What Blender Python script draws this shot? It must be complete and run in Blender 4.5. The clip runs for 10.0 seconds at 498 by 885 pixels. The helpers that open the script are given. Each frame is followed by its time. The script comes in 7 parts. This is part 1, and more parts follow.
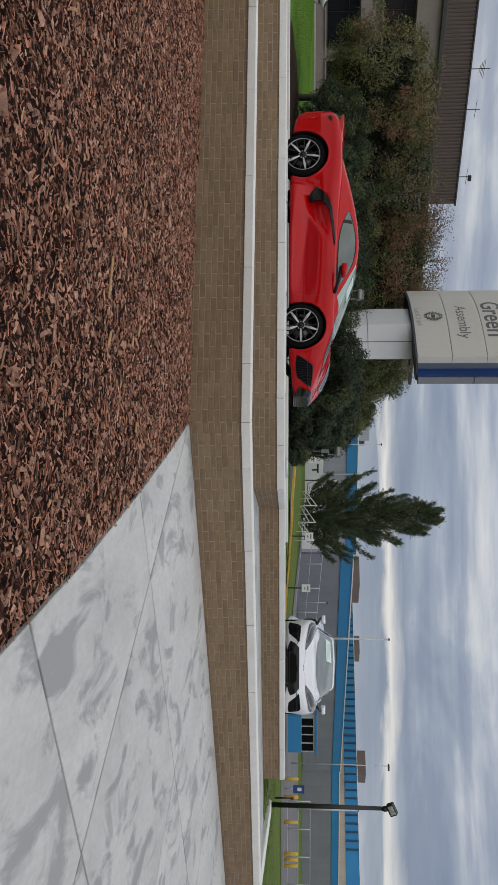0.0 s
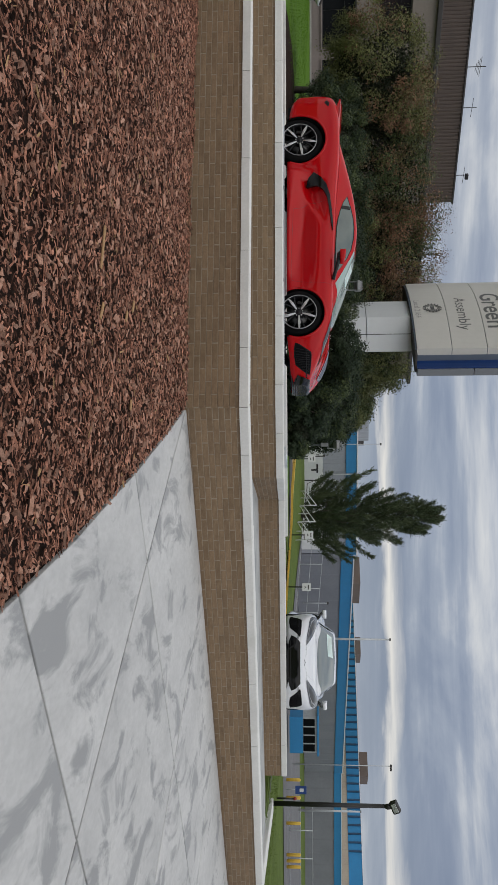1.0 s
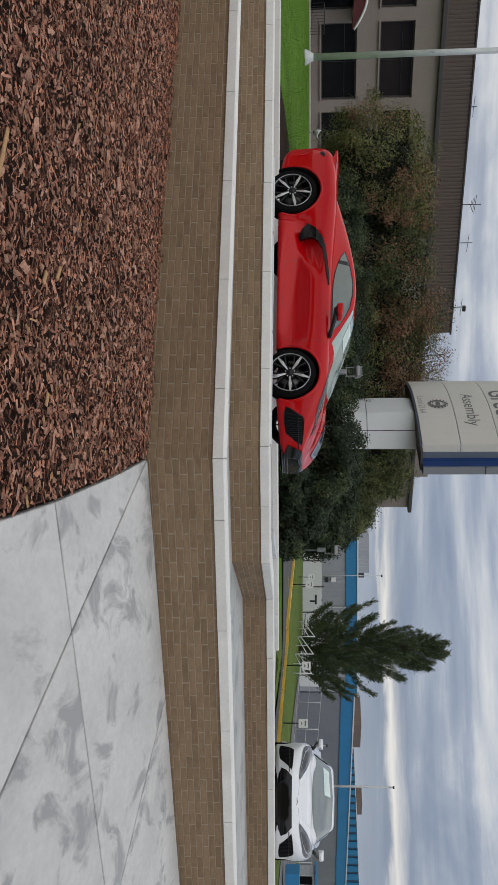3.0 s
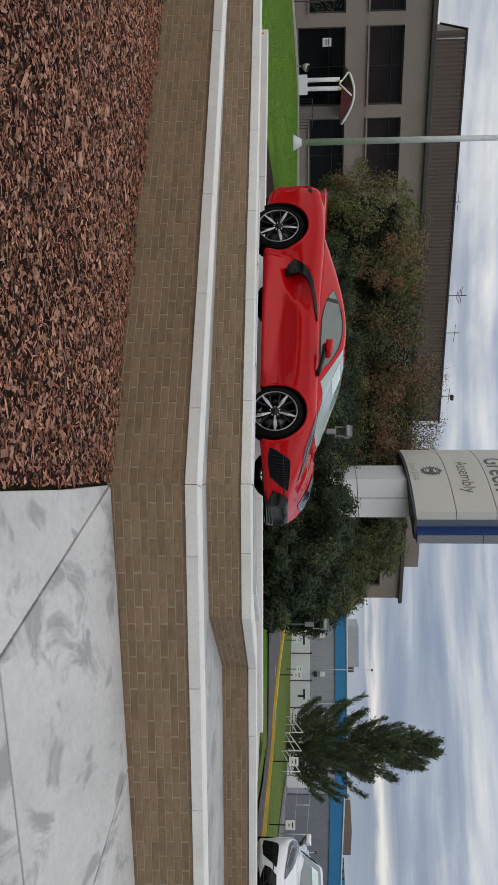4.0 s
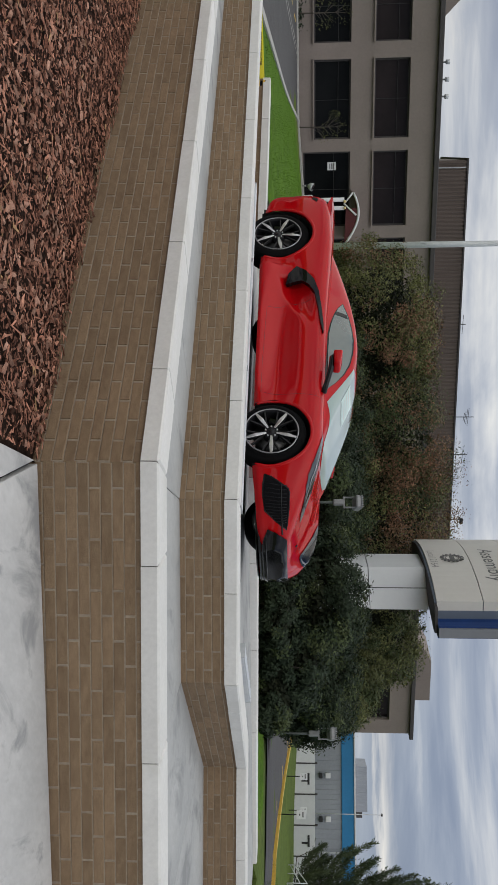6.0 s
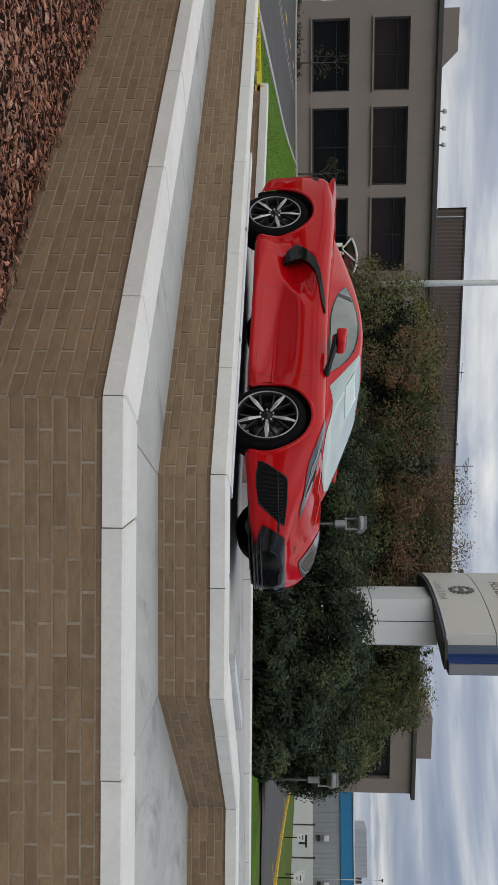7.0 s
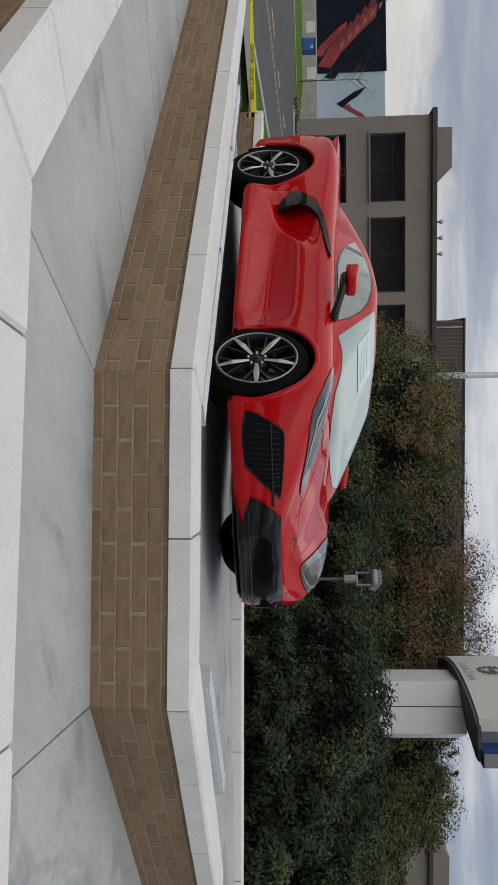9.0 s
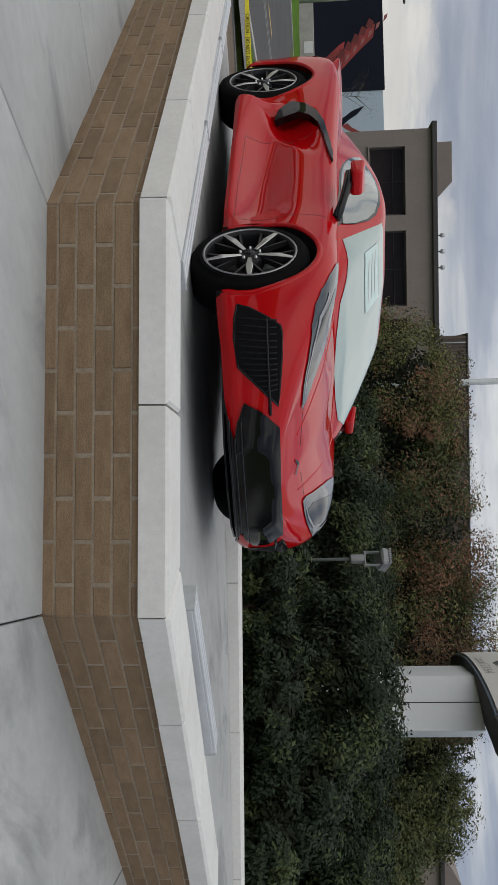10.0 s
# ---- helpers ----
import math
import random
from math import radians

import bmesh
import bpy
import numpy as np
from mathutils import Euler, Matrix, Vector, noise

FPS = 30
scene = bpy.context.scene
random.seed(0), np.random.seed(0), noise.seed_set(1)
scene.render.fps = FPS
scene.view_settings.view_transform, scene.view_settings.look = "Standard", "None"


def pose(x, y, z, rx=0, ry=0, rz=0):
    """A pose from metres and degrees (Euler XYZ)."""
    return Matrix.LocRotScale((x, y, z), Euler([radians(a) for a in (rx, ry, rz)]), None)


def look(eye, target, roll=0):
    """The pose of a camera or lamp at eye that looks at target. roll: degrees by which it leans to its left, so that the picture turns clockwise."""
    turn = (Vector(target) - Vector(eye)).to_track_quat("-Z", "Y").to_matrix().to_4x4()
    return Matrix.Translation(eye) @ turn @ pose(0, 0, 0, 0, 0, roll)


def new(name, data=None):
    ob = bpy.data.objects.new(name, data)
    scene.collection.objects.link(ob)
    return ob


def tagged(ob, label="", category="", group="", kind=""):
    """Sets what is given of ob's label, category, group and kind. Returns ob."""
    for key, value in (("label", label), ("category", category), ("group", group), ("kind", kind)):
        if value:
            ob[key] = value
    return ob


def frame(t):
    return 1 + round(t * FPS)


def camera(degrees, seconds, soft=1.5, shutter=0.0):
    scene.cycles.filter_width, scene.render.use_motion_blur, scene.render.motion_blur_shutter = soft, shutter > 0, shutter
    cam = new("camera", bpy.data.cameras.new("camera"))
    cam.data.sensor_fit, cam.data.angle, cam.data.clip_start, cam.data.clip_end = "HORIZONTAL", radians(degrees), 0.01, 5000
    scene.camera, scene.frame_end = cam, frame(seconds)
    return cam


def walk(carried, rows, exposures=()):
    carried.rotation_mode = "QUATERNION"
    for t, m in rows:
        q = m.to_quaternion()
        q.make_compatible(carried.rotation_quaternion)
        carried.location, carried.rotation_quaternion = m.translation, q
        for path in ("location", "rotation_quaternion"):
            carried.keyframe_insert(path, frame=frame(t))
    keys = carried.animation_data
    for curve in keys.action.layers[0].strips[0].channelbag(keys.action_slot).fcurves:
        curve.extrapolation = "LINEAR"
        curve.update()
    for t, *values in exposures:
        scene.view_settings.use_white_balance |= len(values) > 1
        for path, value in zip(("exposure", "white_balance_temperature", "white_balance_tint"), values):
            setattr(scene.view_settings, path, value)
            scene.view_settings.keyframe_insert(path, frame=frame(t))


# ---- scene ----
cam = camera(31.5, 10.0)
PATH = [
    (0, (0.300, 0.076, 1.465), (0.225, 2.069, 1.309), 90.2),
    (0.5, (0.438, -0.017, 1.476), (0.356, 1.975, 1.310), 89.8),
    (1, (0.488, 0.263, 1.460), (0.407, 2.255, 1.306), 89.7),
    (1.5, (0.643, 0.654, 1.440), (0.405, 2.633, 1.285), 89.2),
    (2, (0.840, 1.120, 1.481), (0.518, 3.087, 1.312), 89.4),
    (2.5, (0.976, 1.734, 1.525), (0.651, 3.701, 1.363), 89.5),
    (3, (1.094, 2.220, 1.533), (0.708, 4.177, 1.381), 89.8),
    (4.5, (1.605, 3.852, 1.548), (0.894, 5.718, 1.433), 89.6),
    (5, (1.683, 4.393, 1.545), (0.869, 6.216, 1.429), 89.5),
    (5.5, (1.732, 4.942, 1.569), (0.884, 6.749, 1.444), 89.7),
    (7, (1.874, 6.652, 1.534), (0.891, 8.389, 1.404), 89.9),
    (7.5, (1.865, 7.249, 1.557), (0.796, 8.936, 1.450), 89.8),
    (8, (1.832, 7.840, 1.543), (0.725, 9.501, 1.424), 89.7),
    (8.5, (1.899, 8.327, 1.512), (0.742, 9.954, 1.390), 89.5),
    (9, (1.898, 8.811, 1.515), (0.676, 10.389, 1.384), 89.2),
    (9.5, (1.864, 9.296, 1.496), (0.569, 10.815, 1.367), 88.9),
    (10, (1.961, 9.798, 1.504), (0.691, 11.337, 1.368), 88.5),
]
walk(cam, [(t, look(eye, target, roll)) for t, eye, target, roll in PATH], [(0.0, -0.06), (4.5, 0.02), (7.0, 0.02), (10.0, -0.08)])

# ---- light: a bright overcast afternoon ----
world = bpy.data.worlds.new("sky")
scene.world = world
world.use_nodes = True
wt = world.node_tree
wt.nodes.clear()


def link(tree, a, b):
    tree.links.new(a, b)


def math_node(tree, op, a, b=None, c=None):
    n = tree.nodes.new("ShaderNodeMath")
    n.operation = op
    for i, v in enumerate((a, b, c)):
        if v is None:
            continue
        if isinstance(v, (int, float)):
            n.inputs[i].default_value = v
        else:
            tree.links.new(v, n.inputs[i])
    return n.outputs[0]


def ramp_node(tree, fac, stops):
    n = tree.nodes.new("ShaderNodeValToRGB")
    el = n.color_ramp.elements
    while len(el) < len(stops):
        el.new(0.5)
    for e, (p, c) in zip(el, stops):
        e.position = p
        e.color = (*c, 1) if len(c) == 3 else c
    if fac is not None:
        tree.links.new(fac, n.inputs[0])
    return n.outputs[0]


def mix_node(tree, fac, a, b, mode="MIX"):
    n = tree.nodes.new("ShaderNodeMix")
    n.data_type = "RGBA"
    n.blend_type = mode
    for i, v in ((0, fac), (6, a), (7, b)):
        if isinstance(v, (int, float)):
            n.inputs[i].default_value = v
        elif isinstance(v, tuple):
            n.inputs[i].default_value = (*v, 1)
        else:
            tree.links.new(v, n.inputs[i])
    return n.outputs[2]


def noise_node(tree, vec, scale, detail=4, rough=0.55, distortion=0.0):
    n = tree.nodes.new("ShaderNodeTexNoise")
    n.inputs["Scale"].default_value = scale
    n.inputs["Detail"].default_value = detail
    n.inputs["Roughness"].default_value = rough
    n.inputs["Distortion"].default_value = distortion
    if vec is not None:
        tree.links.new(vec, n.inputs["Vector"])
    return n.outputs["Fac"]


SUN_EL, SUN_AZ = 38.0, 170.0
sky = wt.nodes.new("ShaderNodeTexSky")
sky.sky_type = "NISHITA"
sky.sun_disc = False
sky.sun_elevation = radians(SUN_EL)
sky.sun_rotation = radians(SUN_AZ)
sky.dust_density = 2.0
tc = wt.nodes.new("ShaderNodeTexCoord")
sep = wt.nodes.new("ShaderNodeSeparateXYZ")
link(wt, tc.outputs["Generated"], sep.inputs[0])
# cloud sheet: the view direction laid on a flat layer, so that clouds close up towards the horizon
height = math_node(wt, "ADD", math_node(wt, "MAXIMUM", sep.outputs[2], 0.0), 0.10)
comb = wt.nodes.new("ShaderNodeCombineXYZ")
link(wt, math_node(wt, "DIVIDE", sep.outputs[0], height), comb.inputs[0])
link(wt, math_node(wt, "DIVIDE", sep.outputs[1], height), comb.inputs[1])
mapn = wt.nodes.new("ShaderNodeMapping")
mapn.inputs["Rotation"].default_value = (0, 0, radians(12))
mapn.inputs["Scale"].default_value = (0.55, 0.80, 1.0)
link(wt, comb.outputs[0], mapn.inputs[0])
big = noise_node(wt, mapn.outputs[0], 0.50, 5, 0.5, 0.4)
fine = noise_node(wt, mapn.outputs[0], 1.9, 7, 0.6, 0.5)


def layered(sx, sz, detail, rough, distortion):
    """Noise over the view direction, stretched along the horizon."""
    lay = wt.nodes.new("ShaderNodeMapping")
    lay.inputs["Scale"].default_value = (sx, sx, sz)
    link(wt, tc.outputs["Generated"], lay.inputs[0])
    return noise_node(wt, lay.outputs[0], 1.0, detail, rough, distortion)


def centred(v, gain):
    return math_node(wt, "MULTIPLY", math_node(wt, "SUBTRACT", v, 0.5), gain)


streaks = layered(1.6, 26.0, 6, 0.55, 0.25)
puffs = layered(2.4, 10.0, 8, 0.58, 0.5)
cover = math_node(wt, "ADD", centred(big, 0.45), math_node(wt, "ADD", centred(streaks, 0.60), math_node(wt, "ADD", centred(puffs, 0.70), centred(fine, 0.15))))
leftwards = ramp_node(wt, math_node(wt, "MULTIPLY", sep.outputs[0], -1.0), [(0.05, (0, 0, 0)), (0.65, (1, 1, 1))])
# the cover closes and brightens overhead
over = ramp_node(wt, sep.outputs[2], [(0.18, (0, 0, 0)), (0.42, (1, 1, 1))])
cover = math_node(wt, "ADD", cover, math_node(wt, "ADD", math_node(wt, "ADD", 0.478, math_node(wt, "MULTIPLY", leftwards, 0.075)), math_node(wt, "MULTIPLY", over, 0.19)))
cloud = ramp_node(wt, cover, [(0.34, (0.245, 0.295, 0.42)), (0.46, (0.315, 0.365, 0.49)), (0.55, (0.43, 0.48, 0.59)), (0.63, (0.70, 0.725, 0.78)), (0.74, (1.02, 1.01, 0.98))])
low = ramp_node(wt, sep.outputs[2], [(0.0, (0.6, 0.6, 0.6)), (0.05, (0.3, 0.3, 0.3)), (0.10, (0, 0, 0))])
cloud = mix_node(wt, low, cloud, (0.47, 0.545, 0.655))
# brighter, thinner cloud towards the left, low down
glow = math_node(wt, "MULTIPLY", ramp_node(wt, math_node(wt, "MULTIPLY", sep.outputs[0], -1.0), [(0.10, (0, 0, 0)), (0.50, (0.75, 0.75, 0.75)), (0.85, (1, 1, 1))]),
                 ramp_node(wt, math_node(wt, "ADD", sep.outputs[2], centred(fine, 0.25)), [(0.0, (0.8, 0.8, 0.8)), (0.10, (0.62, 0.62, 0.62)), (0.145, (0.18, 0.18, 0.18)), (0.25, (0, 0, 0))]))
cloud = mix_node(wt, glow, cloud, (1.16, 1.09, 0.97))
# long bright streaks of cloud low over the horizon
wob = math_node(wt, "ADD", sep.outputs[2], math_node(wt, "ADD", centred(fine, 0.03), centred(puffs, 0.03)))
streak = ramp_node(wt, wob, [(0.066, (0, 0, 0)), (0.073, (0.95, 0.95, 0.95)), (0.078, (0.95, 0.95, 0.95)), (0.090, (0, 0, 0))])
streak = math_node(wt, "MULTIPLY", streak, ramp_node(wt, streaks, [(0.36, (0.25, 0.25, 0.25)), (0.55, (1, 1, 1))]))
cloud = mix_node(wt, streak, cloud, (1.08, 1.04, 0.98))
bright = mix_node(wt, over, (1.0, 1.0, 1.0), (1.45, 1.46, 1.45))
cloud = mix_node(wt, 1.0, cloud, bright, "MULTIPLY")
bg_sky = wt.nodes.new("ShaderNodeBackground")
link(wt, sky.outputs[0], bg_sky.inputs[0])
bg_sky.inputs[1].default_value = 0.10
bg_cloud = wt.nodes.new("ShaderNodeBackground")
link(wt, cloud, bg_cloud.inputs[0])
bg_cloud.inputs[1].default_value = 0.80
mixs = wt.nodes.new("ShaderNodeMixShader")
mixs.inputs[0].default_value = 0.88
link(wt, bg_sky.outputs[0], mixs.inputs[1])
link(wt, bg_cloud.outputs[0], mixs.inputs[2])
wout = wt.nodes.new("ShaderNodeOutputWorld")
link(wt, mixs.outputs[0], wout.inputs[0])

sun = new("sun", bpy.data.lights.new("sun", "SUN"))
sun.data.energy = 0.32
sun.data.angle = radians(75)
sun.data.color = (1.0, 0.96, 0.91)
sun.rotation_euler = (radians(90 - SUN_EL), 0, radians(180 - SUN_AZ))

# ---- materials ----
def material(name, col, col2=None, scale=6.0, rough=0.7, rough2=None, metal=0.0, bump=0.0, bump_scale=60.0, vary=0.0, island=0.0,
             fine=0.25, coat=0.0, spec=0.5, stretch=(1, 1, 1), stain=None, stain_scale=0.8, stain_lo=0.5, stain_hi=0.7, stain_warp=0.2):
    """A surface with variation at two scales: col to col2 by a broad noise, darkened and lightened by a fine one."""
    m = bpy.data.materials.new(name)
    m.use_nodes = True
    t = m.node_tree
    b = t.nodes["Principled BSDF"]
    tex = t.nodes.new("ShaderNodeTexCoord")
    vec = tex.outputs["Object"]
    if vary or stretch != (1, 1, 1):
        mp = t.nodes.new("ShaderNodeMapping")
        mp.inputs["Scale"].default_value = stretch
        link(t, vec, mp.inputs[0])
        if vary:
            info = t.nodes.new("ShaderNodeObjectInfo")
            cx = t.nodes.new("ShaderNodeCombineXYZ")
            for i, k in enumerate((37.0, 91.0, 53.0)):
                link(t, math_node(t, "MULTIPLY", info.outputs["Random"], k), cx.inputs[i])
            link(t, cx.outputs[0], mp.inputs["Location"])
        vec = mp.outputs[0]
    broad = noise_node(t, vec, scale, 5, 0.6)
    grain = noise_node(t, vec, scale * 14, 3, 0.6)
    c2 = col2 or tuple(v * 0.8 for v in col)
    base = mix_node(t, ramp_node(t, broad, [(0.35, (0, 0, 0)), (0.65, (1, 1, 1))]), tuple(col), tuple(c2))
    if fine:
        g = ramp_node(t, grain, [(0.3, (1 - fine,) * 3), (0.7, (1 + fine * 0.6,) * 3)])
        base = mix_node(t, 1.0, base, g, "MULTIPLY")
    if stain:
        s = noise_node(t, vec, stain_scale, 6, 0.60, stain_warp)
        base = mix_node(t, ramp_node(t, s, [(stain_lo, (0, 0, 0)), (stain_hi, (1, 1, 1))]), base, tuple(stain))
    if vary:
        v = ramp_node(t, info.outputs["Random"], [(0.0, (1 - vary,) * 3), (1.0, (1 + vary,) * 3)])
        base = mix_node(t, 1.0, base, v, "MULTIPLY")
    if island:
        geo = t.nodes.new("ShaderNodeNewGeometry")
        v = ramp_node(t, geo.outputs["Random Per Island"], [(0.0, (1 - island,) * 3), (1.0, (1 + island,) * 3)])
        base = mix_node(t, 1.0, base, v, "MULTIPLY")
    link(t, base, b.inputs["Base Color"])
    if rough2 is not None:
        r = math_node(t, "ADD", math_node(t, "MULTIPLY", broad, rough2 - rough), rough)
        link(t, r, b.inputs["Roughness"])
    else:
        b.inputs["Roughness"].default_value = rough
    b.inputs["Metallic"].default_value = metal
    b.inputs["Specular IOR Level"].default_value = spec
    if coat:
        b.inputs["Coat Weight"].default_value = coat
        b.inputs["Coat Roughness"].default_value = 0.03
    if bump:
        bn = t.nodes.new("ShaderNodeBump")
        bn.inputs["Strength"].default_value = bump
        bn.inputs["Distance"].default_value = 0.01
        link(t, noise_node(t, vec, bump_scale, 4, 0.6), bn.inputs["Height"])
        link(t, bn.outputs[0], b.inputs["Normal"])
    return m


BRICK = material("brown_brick", (0.262, 0.182, 0.111), (0.210, 0.141, 0.085), 9, 0.88, bump=0.5, bump_scale=90, vary=0.13, fine=0.22, stretch=(1, 1, 3), spec=0.3)
MORTAR = material("mortar", (0.325, 0.272, 0.207), (0.26, 0.208, 0.153), 3, 0.95, bump=0.5, bump_scale=120, fine=0.2)
CAST = material("cast_stone", (0.70, 0.69, 0.665), (0.65, 0.64, 0.615), 2.5, 0.75, bump=0.12, bump_scale=140, vary=0.03, fine=0.06, stain=(0.58, 0.57, 0.53), stain_scale=1.6, stain_lo=0.54, stain_hi=0.8)
CONC = material("broom_finished_concrete", (0.545, 0.539, 0.531), (0.45, 0.447, 0.443), 0.9, 0.8, bump=0.15, bump_scale=160, vary=0.04, fine=0.08, stretch=(1.7, 0.8, 1), stain=(0.30, 0.302, 0.305), stain_scale=1.5, stain_lo=0.525, stain_hi=0.615, stain_warp=0.7)
GREYCONC = material("smooth_grey_concrete", (0.425, 0.427, 0.421), (0.345, 0.35, 0.348), 0.9, 0.75, bump=0.12, bump_scale=160, vary=0.04, fine=0.07, stretch=(1.5, 0.8, 1), stain=(0.245, 0.25, 0.25), stain_scale=1.5, stain_lo=0.525, stain_hi=0.65, stain_warp=0.4)
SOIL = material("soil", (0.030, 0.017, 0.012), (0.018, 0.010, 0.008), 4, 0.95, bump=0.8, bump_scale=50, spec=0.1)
CHIP = material("bark_mulch", (0.37, 0.182, 0.124), (0.160, 0.070, 0.047), 8, 0.85, island=0.8, fine=0.35, bump=0.4, bump_scale=120, spec=0.1)
CHIP_DARK = material("dark_bark_shred", (0.12, 0.052, 0.034), (0.055, 0.025, 0.018), 8, 0.95, island=0.8, fine=0.3, spec=0.1)
CHIP_GREY = material("weathered_bark_chunk", (0.42, 0.245, 0.18), (0.25, 0.135, 0.095), 8, 0.85, island=0.5, fine=0.3, bump=0.4, bump_scale=100, spec=0.1)
CHIP_PALE = material("split_wood_chip", (0.42, 0.27, 0.14), (0.32, 0.19, 0.10), 8, 0.85, island=0.3, spec=0.1)
EARTH = material("brown_earth", (0.16, 0.115, 0.08), (0.11, 0.08, 0.055), 3, 0.95, bump=0.6, bump_scale=60, fine=0.35)
LAWN = material("lawn_grass", (0.092, 0.190, 0.014), (0.058, 0.120, 0.011), 1.5, 0.9, bump=0.8, bump_scale=40, fine=0.35, spec=0.08)
ROUGHGRASS = material("rough_grass", (0.115, 0.16, 0.035), (0.085, 0.12, 0.03), 0.4, 0.95, bump=0.7, bump_scale=30, fine=0.35, spec=0.08)
ASPHALT = material("asphalt", (0.062, 0.06, 0.062), (0.05, 0.048, 0.05), 0.6, 0.9, bump=0.4, bump_scale=200, fine=0.2)
YARD = material("worn_grey_asphalt", (0.15, 0.15, 0.155), (0.11, 0.11, 0.115), 0.4, 0.95, bump=0.3, bump_scale=100, fine=0.2)
GRAVEL = material("grey_gravel", (0.27, 0.27, 0.26), (0.2, 0.2, 0.2), 9, 0.95, bump=0.9, bump_scale=60, fine=0.5)
KERB = material("kerb_concrete", (0.42, 0.41, 0.38), (0.35, 0.34, 0.32), 2, 0.85, bump=0.2, bump_scale=80)
YELLOW = material("yellow_paint", (0.75, 0.48, 0.06), (0.65, 0.42, 0.06), 5, 0.6)
RED = material("red_car_paint", (0.45, 0.003, 0.006), (0.43, 0.003, 0.006), 0.7, 0.45, fine=0.0, coat=0.62, spec=0.0)
RED.node_tree.nodes["Principled BSDF"].inputs["Coat IOR"].default_value = 1.5
WHITE = material("white_car_paint", (0.66, 0.67, 0.70), (0.64, 0.65, 0.68), 0.7, 0.3, fine=0.0, coat=1.0)
BLACK = material("black_gloss_trim", (0.005, 0.005, 0.006), (0.004, 0.004, 0.005), 5, 0.07, fine=0.0, spec=0.3)
BLACKMAT = material("black_plastic", (0.007, 0.007, 0.008), (0.005, 0.005, 0.006), 5, 0.8, fine=0.1, spec=0.08)
VOID = material("dark_wheel_well", (0.006, 0.006, 0.006), (0.005, 0.005, 0.005), 5, 0.9, fine=0.0)
GLASS = material("tinted_car_glass", (0.070, 0.098, 0.092), (0.040, 0.060, 0.057), 1, 0.03, fine=0.0, spec=0.7, coat=1.0)
LENS = material("headlight_lens", (0.045, 0.055, 0.070), (0.025, 0.032, 0.043), 8, 0.06, fine=0.0, spec=0.6)
TYRE = material("tyre_rubber", (0.007, 0.007, 0.008), (0.006, 0.006, 0.006), 6, 0.9, bump=0.15, bump_scale=90, spec=0.08)
ALLOY = material("machined_alloy", (0.62, 0.62, 0.63), (0.55, 0.55, 0.56), 9, 0.28, metal=1.0, fine=0.05)
DARKALLOY = material("dark_painted_alloy", (0.014, 0.014, 0.016), (0.011, 0.011, 0.013), 9, 0.4, fine=0.0, spec=0.2)
SATIN = material("satin_dark_spoke", (0.022, 0.022, 0.024), (0.018, 0.018, 0.020), 9, 0.4, metal=0.3, fine=0.0)
DISC = material("steel_brake_disc", (0.10, 0.10, 0.10), (0.07, 0.07, 0.07), 20, 0.4, metal=1.0)
GUNMETAL = material("gunmetal_rim_edge", (0.34, 0.34, 0.35), (0.28, 0.28, 0.29), 9, 0.35, metal=0.9, fine=0.0)
GALV = material("galvanised_steel", (0.52, 0.54, 0.55), (0.44, 0.46, 0.47), 3, 0.5, metal=0.35, fine=0.1)
ALU = material("anodised_aluminium", (0.68, 0.7, 0.72), (0.6, 0.62, 0.65), 3, 0.4, metal=0.3, fine=0.05)
BLACKPOLE = material("black_painted_steel", (0.012, 0.012, 0.013), (0.01, 0.01, 0.01), 3, 0.5, fine=0.1)
LAMPGREY = material("weathered_grey_enamel", (0.33, 0.335, 0.34), (0.24, 0.245, 0.25), 4, 0.55, metal=0.2, fine=0.1)
POLEGREEN = material("dark_green_grey_paint", (0.055, 0.07, 0.062), (0.04, 0.05, 0.046), 4, 0.55, fine=0.1)
STUCCO = material("taupe_stucco", (0.245, 0.207, 0.185), (0.22, 0.186, 0.165), 0.5, 0.9, bump=0.2, bump_scale=30, fine=0.06)
FASCIA = material("dark_fascia", (0.06, 0.055, 0.055), (0.05, 0.045, 0.045), 1, 0.7)
DARKGLASS = material("dark_window_glass", (0.004, 0.005, 0.006), (0.010, 0.011, 0.012), 0.3, 0.05, fine=0.0, spec=0.06)
SMOKEGLASS = material("smoked_window_glass", (0.010, 0.008, 0.009), (0.024, 0.018, 0.020), 0.3, 0.05, fine=0.0, spec=0.10)
BROWNRIB = material("brown_ribbed_metal", (0.115, 0.085, 0.07), (0.10, 0.075, 0.062), 0.4, 0.6, fine=0.08)
GREYRIB = material("grey_corrugated_steel", (0.31, 0.33, 0.365), (0.27, 0.29, 0.325), 0.3, 0.6, fine=0.06)
GREYPANEL = material("grey_wall_panel", (0.205, 0.215, 0.24), (0.175, 0.185, 0.21), 0.2, 0.7, fine=0.05)
BLUE = material("blue_metal_trim", (0.018, 0.20, 0.43), (0.016, 0.18, 0.39), 0.3, 0.5, fine=0.05)
TAN = material("tan_roof_panel", (0.40, 0.35, 0.28), (0.36, 0.31, 0.25), 0.3, 0.7, fine=0.1)
SIGNGREY = material("pale_sign_panel", (0.60, 0.585, 0.55), (0.57, 0.555, 0.525), 0.8, 0.5, fine=0.02)
SIGNWHITE = material("white_sign_cladding", (0.70, 0.72, 0.73), (0.66, 0.68, 0.70), 0.8, 0.5, fine=0.02)
